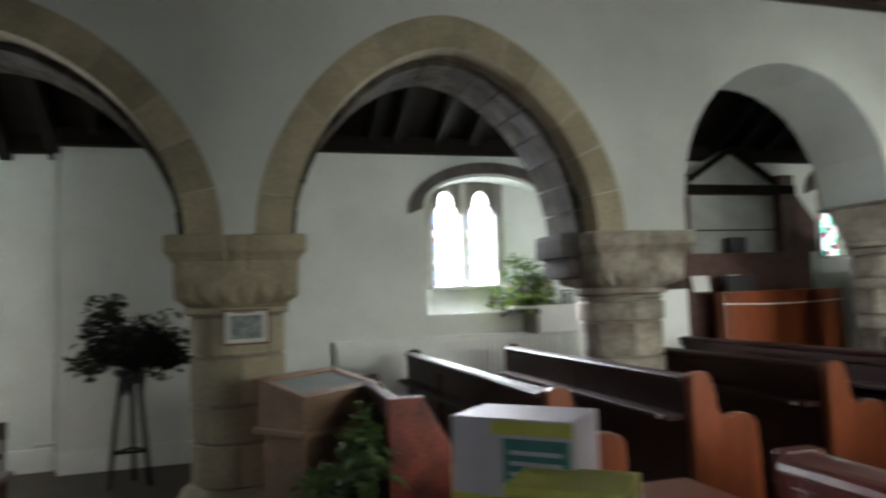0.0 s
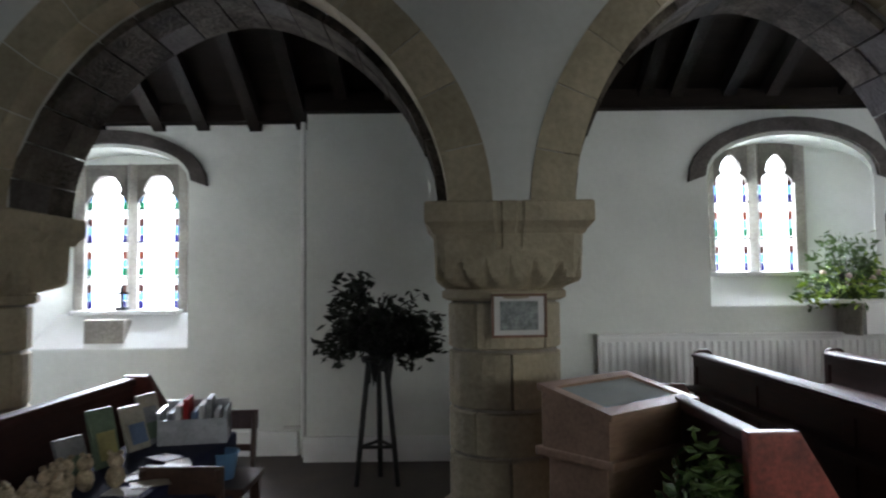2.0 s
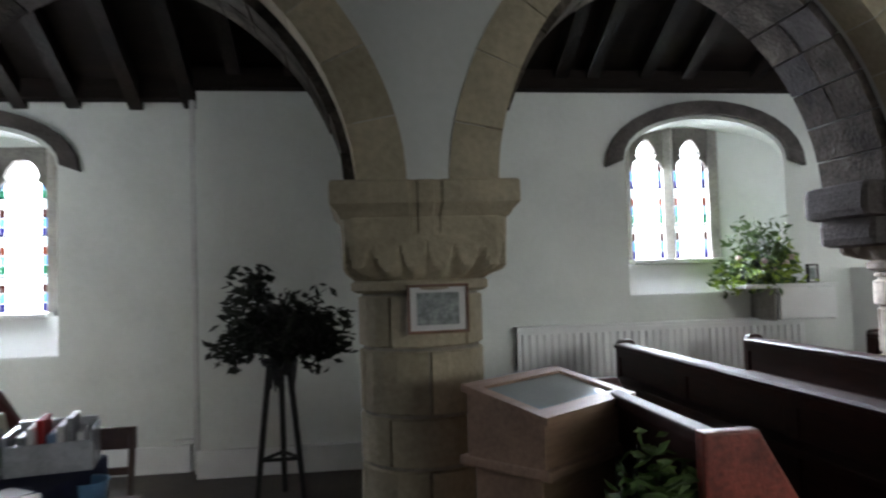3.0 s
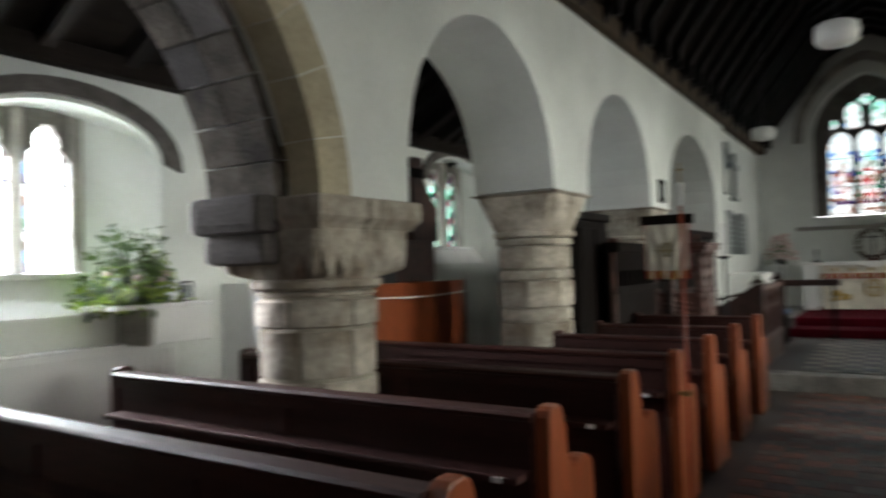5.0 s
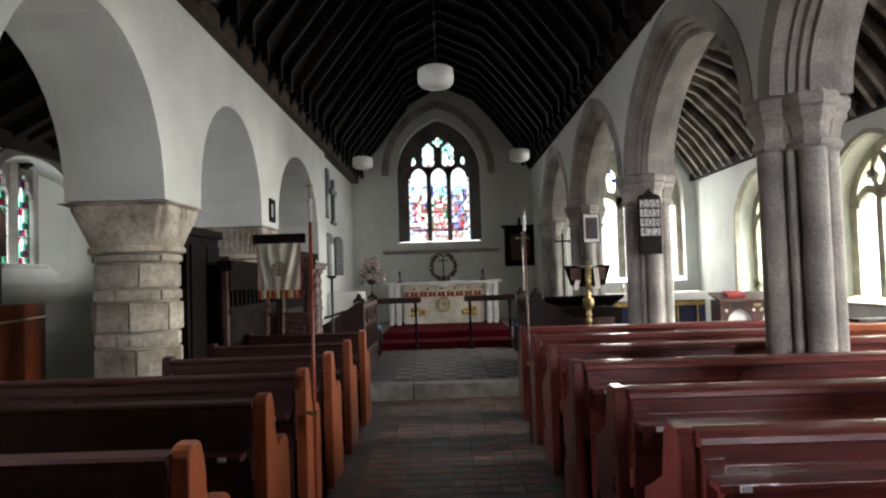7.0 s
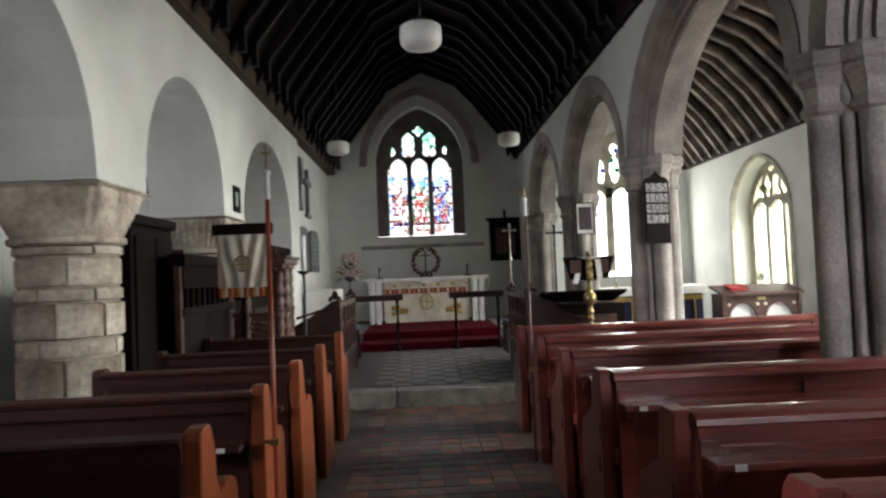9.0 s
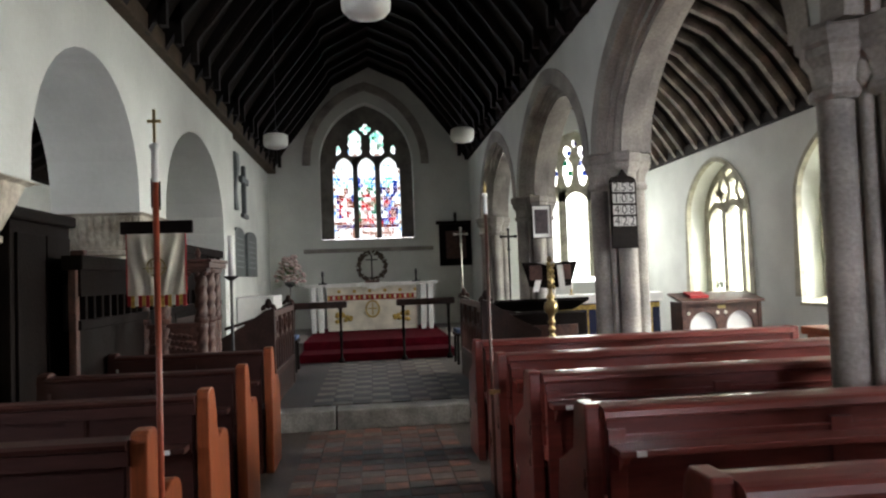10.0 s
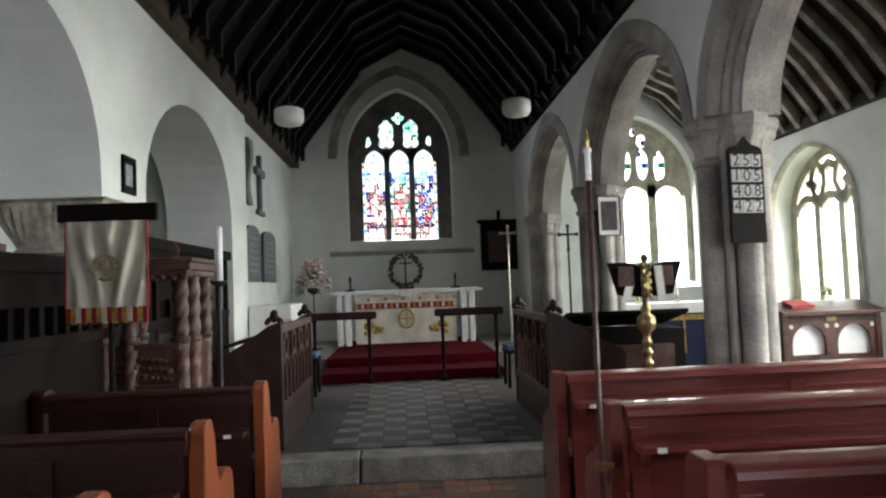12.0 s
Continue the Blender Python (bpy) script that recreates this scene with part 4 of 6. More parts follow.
pendant(10.95, 1.27, 3.2, 5.4)


def letters(text, size, material, parent, m, name="number"):
    """Flat raised characters as a mesh."""
    cu = bpy.data.curves.new("characters", "FONT")
    cu.body, cu.size, cu.extrude, cu.align_x, cu.align_y = text, size, 0.0015, "CENTER", "CENTER"
    tmp = bpy.data.objects.new("characters", cu)
    scene.collection.objects.link(tmp)
    bpy.context.view_layer.update()
    me = bpy.data.meshes.new_from_object(tmp.evaluated_get(bpy.context.evaluated_depsgraph_get()))
    bpy.data.objects.remove(tmp)
    me.materials.clear()
    me.materials.append(material)
    ob = new(name, me)
    ob.parent = parent
    ob.matrix_basis = m
    return ob


def picture(name, label, place, rz, w, h, frame_mat, inner, wide=0.025, mount=PAPER):
    """A framed picture that faces its own -y."""
    p = thing(name, label, "picture", place, rz)
    for a, b, c, d in ((-w / 2, w / 2, -h / 2, -h / 2 + wide), (-w / 2, w / 2, h / 2 - wide, h / 2), (-w / 2, -w / 2 + wide, -h / 2 + wide, h / 2 - wide), (w / 2 - wide, w / 2, -h / 2 + wide, h / 2 - wide)):
        part("frame_rail", boxes((a, b, -0.012, 0.012, c, d), bevel=0.003), frame_mat, p)
    part("mount", boxes((-w / 2 + wide, w / 2 - wide, 0.0, 0.008, -h / 2 + wide, h / 2 - wide)), mount, p)
    k = 0.22
    part("print", boxes((-w / 2 + wide + k * w * 0.5, w / 2 - wide - k * w * 0.5, -0.002, 0.002, -h / 2 + wide + k * h * 0.5, h / 2 - wide - k * h * 0.5)), inner, p)
    return p


def plant_mass(name, n, spread, height, leaf, material, parent, seed, droop=0.3, up=0.2):
    """Many small pointed leaves on stems from one point."""
    rng = random.Random(seed)
    bm, st = bmesh.new(), bmesh.new()
    sprays = [(rng.uniform(0, 2 * math.pi), rng.uniform(up, 1.0), rng.uniform(0.6, 1.15)) for _ in range(16)]
    for _ in range(n):
        t, e, far = rng.choice(sprays)
        t, e = t + rng.gauss(0, 0.28), min(1.0, max(up, e + rng.gauss(0, 0.14)))
        r = spread * far * rng.uniform(0.3, 1.0) * math.sqrt(max(0.05, 1 - e * e * 0.7))
        tip = Vector((r * math.cos(t), r * math.sin(t), height * (e * rng.uniform(0.6, 1.0)) - droop * r * rng.random()))
        if rng.random() < 0.3:
            tube(st, [(0, 0, 0), tip * 0.5 + Vector((0, 0, 0.04)), tip], 0.004, 5, 0.002)
        for _ in range(3):
            c = tip + Vector([rng.uniform(-1, 1) for _ in range(3)]) * leaf * 1.3
            d = Vector((math.cos(t), math.sin(t), rng.uniform(-0.7, 0.6))).normalized()
            d = (d + Vector([rng.uniform(-0.7, 0.7) for _ in range(3)])).normalized()
            s = d.cross(Vector([rng.uniform(-1, 1) for _ in range(3)])).normalized()
            up_v = d.cross(s) * leaf * 0.12
            L = leaf * rng.uniform(0.7, 1.3)
            vs = [bm.verts.new(c + v) for v in (d * -L, s * L * 0.42 + up_v, d * L, s * -L * 0.42 + up_v, up_v * -0.6)]
            bm.faces.new((vs[0], vs[1], vs[4])), bm.faces.new((vs[1], vs[2], vs[4])), bm.faces.new((vs[2], vs[3], vs[4])), bm.faces.new((vs[3], vs[0], vs[4]))
    part(name, bm, material, parent)["kind"] = "stuff"
    if len(st.verts):
        part("stem_mass", st, LEAF_DARK, parent)["kind"] = "stuff"
    else:
        st.free()


# ---- nave: staffs, hymn board, pictures, banner ----
def staff(x, y, top, wood, label, cross):
    s = thing("warden_staff", label, "staff", (x, y, 0), group="warden staffs")
    part("pole", tube(bmesh.new(), [(0, 0, 0.03), (0, 0, top - 0.12)], 0.0105, 10), wood, s, smooth=True)
    part("ferrule", lathe(bmesh.new(), [(0.011, top - 0.12), (0.0125, top - 0.11), (0.0125, top - 0.01), (0.019, top), (0.017, top + 0.01), (0.006, top + 0.016)], 12), WHITE_PAINT, s, "pale metal tip", smooth=True)
    if cross:
        part("cross", boxes((-0.004, 0.004, -0.004, 0.004, top + 0.015, top + 0.13), (-0.004, 0.004, -0.022, 0.022, top + 0.085, top + 0.094)), BRASS, s)
    else:
        part("finial", lathe(bmesh.new(), [(0.008, top + 0.015), (0.012, top + 0.04), (0.003, top + 0.09)], 8), BRASS, s)
    part("bracket", boxes((-0.02, 0.02, -0.02, 0.02, 0.68, 0.71), (0.0, 0.01, 0.0, 0.05 if y > 2.4 else -0.05, 0.685, 0.705), bevel=0.003), BRASS, s, "brass bracket")


POLE = mat("red_brown_pole", (0.3, 0.06, 0.03), 0.35, 0.15, 5, 50, 0.05)
staff(4.74, 3.19, 1.9, POLE, "red-brown pole with a pale tip and small brass cross", True)
staff(6.64, 1.74, 1.93, CARVED, "thin brown pole with a pale tip standing by a pew", False)

CARD = mat("greyed_number_card", (0.5, 0.49, 0.47), 0.7, 0.1, 9, 60, 0.03)
hb = thing("hymn_board", "dark wooden hymn board with four rows of white numbers", "hymn board", (8.62, 0.09, 1.63), -82)
part("board", boxes((-0.135, 0.135, -0.012, 0.012, 0.0, 0.64), bevel=0.004), BLACK_OAK, hb)
part("crest", prism(bmesh.new(), [(-0.135, 0.64), (0.135, 0.64), (0.11, 0.67), (0.05, 0.685), (0.02, 0.72), (0, 0.745), (-0.02, 0.72), (-0.05, 0.685), (-0.11, 0.67)], -0.012, 0.012, "y"), BLACK_OAK, hb)
for i, row in enumerate(("255", "105", "408", "422")):
    z = 0.575 - i * 0.107
    part("number_rail", boxes((-0.13, 0.13, -0.02, -0.01, z - 0.055, z - 0.045)), BLACK_OAK, hb)
    for j, ch in enumerate(row):
        x = (j - 1) * 0.078
        card = part("number_card", boxes((x - 0.036, x + 0.036, -0.016, -0.0125, z - 0.046, z + 0.042)), CARD, hb)
        letters(ch, 0.118, INK, card, pose(x, -0.0178, z - 0.002, 90, 0, 0))

PURPLE_PRINT = mat("dark_violet_print", (0.05, 0.03, 0.036), 0.5, 0.3, 14, 60, 0.0)
GREY_PRINT = mat("grey_green_print", (0.3, 0.34, 0.33), 0.5, 0.3, 25, 90, 0.0)
picture("framed_picture", "violet print in a white mount and thin dark frame", (12.14, 0.0, 2.17), -84, 0.29, 0.48, BLACK_OAK, PURPLE_PRINT, 0.012)
picture("framed_picture", "small dark-framed picture on the white wall", (9.23, NY0 - 0.014, 2.32), 0, 0.24, 0.28, BLACK_OAK, GREY_PRINT, 0.03, BLACK_OAK)
picture("framed_print", "small grey print in a thin oak frame on a column", (0.63, 4.565, 1.255), 6, 0.29, 0.225, OAK, GREY_PRINT, 0.014)

# banner on its stand
PALE_GOLD = mat("faded_gold_thread", (0.46, 0.39, 0.22), 0.7, 0.25, 20, 100, 0.2)
ban = thing("church_banner", "cream banner with gold emblem and red and yellow fringe", "banner", (7.9, 4.115, 0), -90)
part("head_board", boxes((-0.27, 0.27, -0.02, 0.03, 1.84, 1.94), bevel=0.008), BLACK_OAK, ban, "dark wooden head board")
bm = bmesh.new()
n = 44
rows = []
for j in range(25):
    f = j / 24
    row = []
    for i in range(n + 1):
        u = 2 * i / n - 1
        # folds hang in a V from both upper corners and fade at the hem
        swag = math.sin(11.0 * (abs(u - 0.08) + 0.55 * f) + 0.4) * (1 - abs(u) ** 6) * (0.3 + 0.7 * math.sin(math.pi * min(1, f * 1.05)))
        row.append(bm.verts.new((0.22 * u * (1 - 0.03 * math.sin(math.pi * f)), -0.024 - 0.02 * swag - 0.005 * math.sin(13 * u + 5 * f), 1.84 - 0.48 * f)))
    rows.append(row)
for a, b in zip(rows, rows[1:]):
    for i in range(n):
        bm.faces.new((a[i], a[i + 1], b[i + 1], b[i]))
part("cloth", bm, CREAM, ban, smooth=True)
part("emblem", ring([(0.06 * math.cos(t), 1.58 + 0.06 * math.sin(t)) for t in [i * math.pi / 10 for i in range(21)]], [(0.075 * math.cos(t), 1.58 + 0.075 * math.sin(t)) for t in [i * math.pi / 10 for i in range(21)]], -0.042, -0.036), PALE_GOLD, ban, "gold emblem")
part("emblem_bar", boxes((-0.012, 0.012, -0.044, -0.036, 1.53, 1.63), (-0.1, 0.1, -0.044, -0.037, 1.565, 1.578), (-0.04, -0.03, -0.044, -0.036, 1.54, 1.62), (0.03, 0.04, -0.044, -0.036, 1.54, 1.62)), PALE_GOLD, ban)
for i in range(16):
    x = -0.22 + 0.44 * i / 16
    part("fringe_panel", boxes((x + 0.001, x + 0.0265, -0.032, -0.012, 1.285 - 0.01 * (i % 2), 1.365), bevel=0.002), (RED, GOLD, CREAM, RED, GOLD)[i % 5], ban)
for x in (-0.2205, 0.2205):
    part("red_edge", boxes((x - 0.003, x + 0.003, -0.03, -0.015, 1.36, 1.84)), RED, ban)
part("pole", tube(bmesh.new(), [(0, 0.03, 0), (0, 0.03, 1.9)], 0.016), BLACK_OAK, ban)
part("foot", boxes((-0.2, 0.2, 0.0, 0.06, 0, 0.05), (-0.03, 0.03, -0.15, 0.2, 0, 0.05), bevel=0.008), BLACK_OAK, ban)


# ---- carved stall behind the banner ----
def twisted(bm, x, y, z0, z1, r, turns=3.5):
    """A rope-twisted post of three strands between square blocks."""
    seg, n = 18, 70
    rows = []
    for j in range(n + 1):
        f = j / n
        t0 = 2 * math.pi * turns * f
        rows.append([bm.verts.new((x + q * math.cos(t), y + q * math.sin(t), z0 + (z1 - z0) * f)) for t in [2 * math.pi * k / seg for k in range(seg)] for q in [r * (0.72 + 0.28 * abs(math.cos(1.5 * (t - t0))))]])
    for a, b in zip(rows, rows[1:]):
        for k in range(seg):
            bm.faces.new((a[k], a[(k + 1) % seg], b[(k + 1) % seg], b[k]))
    for z in (z0 - 0.02, z0 + (z1 - z0) * 0.62, z1 - 0.05):
        lathe(bm, [(r * 0.9, z), (r * 1.15, z + 0.012), (r * 1.15, z + 0.04), (r * 0.9, z + 0.052)], 12, (x, y, 0))
    return bm


pul = thing("carved_pulpit", "carved red-oak pulpit with twisted corner posts", "pulpit", (8.95, 4.2, 0), 0)
for x, y in ((-0.25, -0.22), (-0.12, -0.26), (-0.28, 0.27), (0.3, -0.22), (0.3, 0.25), (-0.28, 0.1)):
    part("twisted_post", twisted(bmesh.new(), x, y, 0.3, 1.58, 0.056), CARVED, pul, smooth=True)
part("base_step", boxes((-0.4, 0.4, -0.38, 0.3, 0.0, 0.3), bevel=0.015), BLACK_OAK, pul)
bm = boxes((-0.29, -0.25, -0.2, 0.25, 0.32, 1.08), (-0.22, 0.3, -0.25, -0.22, 0.32, 1.08), bevel=0.006)
part("panel", bm, CARVED, pul)
rng = random.Random(4)
bm = bmesh.new()
for i in range(26):
    y, z = -0.16 + 0.36 * ((i * 7) % 26) / 26, 0.86 + 0.17 * ((i * 11) % 26) / 26
    bmesh.ops.create_icosphere(bm, subdivisions=1, radius=rng.uniform(0.016, 0.034), matrix=pose(-0.295, y, z) @ Matrix.Diagonal((0.6, 1.2, 0.8, 1)))
part("carving", bm, CARVED, pul, smooth=True)["kind"] = "stuff"
part("panel_rail", boxes((-0.31, -0.24, -0.23, 0.28, 1.06, 1.1), (-0.31, -0.24, -0.23, 0.28, 0.8, 0.83), bevel=0.005), CARVED, pul)
part("cornice", boxes((-0.36, 0.36, -0.32, 0.32, 1.58, 1.63), (-0.33, 0.33, -0.29, 0.29, 1.54, 1.58), (-0.38, 0.38, -0.34, 0.34, 1.63, 1.66), bevel=0.008), CARVED, pul)
bm = bmesh.new()
for k in range(9):
    bmesh.ops.create_icosphere(bm, subdivisions=1, radius=0.026, matrix=pose(-0.345, -0.28 + 0.07 * k, 1.53))
part("cornice_carving", bm, CARVED, pul, smooth=True)["kind"] = "stuff"
part("finial", lathe(bmesh.new(), [(0.03, 1.66), (0.018, 1.68), (0.03, 1.71), (0.008, 1.76)], 8, (-0.26, -0.2, 0)), CARVED, pul)

# dark screens standing under the arches
def screen(x0, x1, y, top, label, posts, slope=0.0):
    s = thing("wooden_screen", label, "screen", ((x0 + x1) / 2, y, 0), group="dark screens")
    w = (x1 - x0) / 2
    part("lower_panel", boxes((-w, w, -0.02, 0.02, 0.0, 1.15)), BLACK_OAK, s)
    part("back_panel", boxes((-w, w * 0.2, 0.05, 0.07, 1.15, top - 0.2 - slope)), BLACK_OAK, s)
    part("upper_panel", boxes((-w, w * 0.35, -0.045, -0.028, 1.38, top - 0.1 - slope)), BLACK_OAK, s)
    part("mid_rail", boxes((-w, w, -0.045, 0.045, 1.15, 1.22), bevel=0.008), BLACK_OAK, s)
    part("top_rail", prism(bmesh.new(), [(-w - 0.03, top - 0.1), (w + 0.03, top - 0.1 - slope), (w + 0.03, top - slope), (-w - 0.03, top)], -0.07, 0.07, "y", bevel=0.01), BLACK_OAK, s)
    for i in range(posts):
        x = -w + 2 * w * i / (posts - 1)
        e, zb = (0.03, 0.0) if i in (0, posts - 1) else (0.02, 1.2)
        part("post", boxes((x - e, x + e, -0.026, 0.026, zb, top - 0.09 - slope * i / (posts - 1)), bevel=0.008), BLACK_OAK if i else CARVED, s)
    return s


screen(7.24, 9.62, 4.47, 1.66, "near-black panelled screen with open balusters beside the pulpit", 17)
screen(9.66, 12.35, 4.6, 1.9, "dark oak screen with open upper posts under an arch", 9)
dk = thing("dark_cupboard", "tall near-black wooden cupboard under an arch", "cupboard", (7.35, 4.86, 0))
part("body", boxes((-0.55, 0.3, -0.2, 0.3, 0, 1.88), bevel=0.01), BLACK_OAK, dk)
part("cornice", boxes((-0.6, 0.33, -0.24, 0.33, 1.88, 1.96), bevel=0.015), BLACK_OAK, dk)
part("finial", lathe(bmesh.new(), [(0.05, 1.95), (0.03, 1.98), (0.05, 2.02), (0.01, 2.06)], 8, (-0.5, -0.18, 0)), BLACK_OAK, dk)
part("door", boxes((-0.5, -0.12, -0.222, -0.2, 0.1, 1.8), (-0.1, 0.26, -0.222, -0.2, 0.1, 1.8), bevel=0.006), BLACK_OAK, dk)
part("corner_post", boxes((0.3, 0.37, -0.3, -0.2, 0, 1.72), bevel=0.012), CARVED, dk, "red-brown corner post")

# ---- chancel ----
car = thing("altar_steps", "two carpeted steps in deep red before the altar", "steps", (0, 0, 0), kind="structure")
part("lower_step", boxes((13.15, 17.0, 1.2, 3.6, 0.18, 0.31), bevel=0.015), CARPET, car)
part("upper_step", boxes((13.85, 17.0, 1.2, 3.6, 0.31, 0.44), bevel=0.015), CARPET, car)
structure(part("sanctuary_floor", boxes((13.9, EAST, 0.28, 1.2, 0.18, 0.43), (13.9, EAST, 3.6, 4.55, 0.18, 0.43)), STEPSTONE), "stone sanctuary floor beside the carpet", "floor")

alt = thing("altar", "white-draped altar table with a cream and gold frontal", "altar", (16.1, 2.46, 0.44))
part("tabletop", boxes((-0.35, 0.4, -1.26, 1.26, 0.86, 0.9), bevel=0.008), WHITE_PAINT, alt)
part("fair_linen", boxes((-0.37, 0.4, -1.28, 1.28, 0.9, 0.915), (-0.375, -0.36, -1.28, 1.28, 0.86, 0.915)), LINEN, alt, "white linen cloth")
for y in (-1.12, -0.98, 0.98, 1.12):
    part("leg", boxes((-0.3, -0.2, y - 0.05, y + 0.05, 0, 0.86), bevel=0.012), WHITE_PAINT, alt)
for y in (-1.07, 1.07):
    part("back_leg", boxes((0.25, 0.35, y - 0.05, y + 0.05, 0, 0.86), bevel=0.01), WHITE_PAINT, alt)
part("frontal", boxes((-0.26, -0.22, -0.86, 0.86, 0.02, 0.85)), CREAM, alt, "cream embroidered frontal")
part("superfrontal", boxes((-0.28, -0.255, -0.86, 0.86, 0.6, 0.7)), RED, alt, "red and gold band")
for i in range(18):
    y = -0.83 + i * 0.0976
    part("band_motif", boxes((-0.29, -0.278, y - 0.02, y + 0.025, 0.615, 0.69), bevel=0.003), GOLD if i % 2 else CREAM, alt)
    part("top_motif", boxes((-0.27, -0.255, y - 0.03, y + 0.03, 0.74, 0.8), bevel=0.004), GOLD if i % 3 == 0 else CREAM, alt)
part("roundel", ring([(0.11 * math.cos(t), 0.42 + 0.14 * math.sin(t)) for t in [i * math.pi / 12 for i in range(25)]], [(0.14 * math.cos(t), 0.42 + 0.17 * math.sin(t)) for t in [i * math.pi / 12 for i in range(25)]], -0.272, -0.258, "y"), GOLD, alt)
part("roundel_cross", boxes((-0.272, -0.258, -0.01, 0.01, 0.3, 0.54), (-0.272, -0.258, -0.09, 0.09, 0.42, 0.44)), GOLD, alt)
for s in (-1, 1):
    bm = bmesh.new()
    for k in range(14):
        bmesh.ops.create_icosphere(bm, subdivisions=1, radius=0.05, matrix=pose(-0.265, s * (0.55 + 0.13 * math.cos(k * 2.4)), 0.2 + 0.16 * ((k * 5) % 14) / 14) @ Matrix.Diagonal((0.15, 1, 0.9, 1)))
    part("flower_motif", bm, GOLD, alt, smooth=True)
cl = thing("altar_cloth_corner", "white lace cloth hanging over the altar edge", "cloth", (15.72, 2.42, 1.36))
bm = bmesh.new()
n = 14
top = [bm.verts.new((0.3, -0.42 + 0.84 * i / n, 0.004)) for i in range(n + 1)]
mid = [bm.verts.new((-0.012, -0.42 + 0.84 * i / n, 0.004)) for i in range(n + 1)]
low = [bm.verts.new((-0.016 - 0.008 * (i % 2), -0.36 + 0.72 * i / n, -0.02 - 0.09 * (1 - abs(2 * i / n - 1)) - 0.03 * (i % 2))) for i in range(n + 1)]
for a, b in ((top, mid), (mid, low)):
    for i in range(n):
        bm.faces.new((a[i], a[i + 1], b[i + 1], b[i]))
part("lace", bm, LINEN, cl)
for y in (3.42, 1.58):
    c = thing("altar_candlestick", "short black candlestick on the altar", "candlestick", (16.2, y, 1.355), group="altar candlesticks")
    part("foot", boxes((-0.08, 0.08, -0.08, 0.08, 0, 0.03), bevel=0.008), IRON, c)
    part("stem", lathe(bmesh.new(), [(0.03, 0.03), (0.018, 0.06), (0.018, 0.16), (0.026, 0.17), (0.022, 0.26), (0.004, 0.262)], 12), IRON, c, smooth=True)
wr = thing("wreath", "round dried wreath behind a small standing cross", "wreath", (16.3, 2.45, 1.36))
bm = bmesh.new()
rng = random.Random(8)
for k in range(260):
    t, rr = rng.uniform(0, 2 * math.pi), 0.27 + rng.uniform(-0.04, 0.04)
    bmesh.ops.create_icosphere(bm, subdivisions=1, radius=rng.uniform(0.015, 0.03), matrix=pose(rng.uniform(-0.03, 0.03), rr * math.cos(t), 0.33 + rr * math.sin(t)))
part("twig_ring", bm, mat("dried_twigs", (0.1, 0.07, 0.05), 0.9, 0.3, 30, 90, 0.2), wr)
cr = thing("altar_cross", "thin dark standing cross on the altar", "cross", (16.22, 2.45, 1.355))
part("upright", boxes((-0.012, 0.012, -0.015, 0.015, 0.05, 0.56), (-0.012, 0.012, -0.12, 0.12, 0.45, 0.475)), IRON, cr)
part("foot", boxes((-0.06, 0.06, -0.14, 0.14, 0, 0.055), bevel=0.01), CARVED, cr)
fl = thing("flower_arrangement", "pink and white flowers on a tall thin stand", "flowers", (15.6, 3.98, 0.43))
part("stand", tube(bmesh.new(), [(0, 0, 0), (0, 0, 0.92)], 0.012), IRON, fl)
part("bowl", lathe(bmesh.new(), [(0.03, 0.9), (0.1, 0.95), (0.11, 1.0), (0.09, 1.01)], 14), IRON, fl, smooth=True)
part("foot", boxes((-0.12, 0.12, -0.12, 0.12, 0, 0.02)), IRON, fl)
bm = bmesh.new()
rng = random.Random(3)
for k in range(130):
    t, e = rng.uniform(0, 2 * math.pi), rng.uniform(0, 1)
    r = 0.36 * (1 - e * 0.7) * rng.uniform(0.4, 1)
    bmesh.ops.create_icosphere(bm, subdivisions=1, radius=rng.uniform(0.025, 0.05), matrix=pose(r * math.cos(t), r * math.sin(t), 0.98 + 0.5 * e + 0.05 * rng.random()) @ Matrix.Diagonal((1, 1, 0.7, 1)))
part("flower_mass", bm, PETAL, fl)["kind"] = "stuff"
bm = bmesh.new()
for k in range(120):
    t, e = rng.uniform(0, 2 * math.pi), rng.uniform(-0.3, 1)
    r = 0.4 * (1 - max(0, e) * 0.7)
    a = Vector((0, 0, 1.0))
    b = Vector((r * math.cos(t), r * math.sin(t), 1.0 + 0.48 * e))
    s = Vector((-math.sin(t), math.cos(t), 0.3)) * 0.012
    vs = [bm.verts.new(v) for v in (a.lerp(b, 0.55) + s, b, a.lerp(b, 0.55) - s, a.lerp(b, 0.4))]
    bm.faces.new(vs)
part("foliage", bm, LEAF, fl)["kind"] = "stuff"

# communion rails
for y0, y1 in ((2.85, 3.75), (1.2, 2.1)):
    r = thing("communion_rail", "dark oak communion rail on turned posts", "rail", (13.02, 0, 0.18), group="communion rails")
    part("handrail", boxes((-0.06, 0.06, y0, y1, 0.83, 0.93), bevel=0.025), STALL, r)
    for k in range(2):
        y = y0 + 0.1 + (y1 - y0 - 0.2) * k
        part("post", lathe(bmesh.new(), [(0.05, 0), (0.05, 0.04), (0.02, 0.08), (0.025, 0.4), (0.035, 0.45), (0.02, 0.5), (0.025, 0.8), (0.04, 0.83)], 10, (0, y, 0)), BLACK_OAK, r, smooth=True)


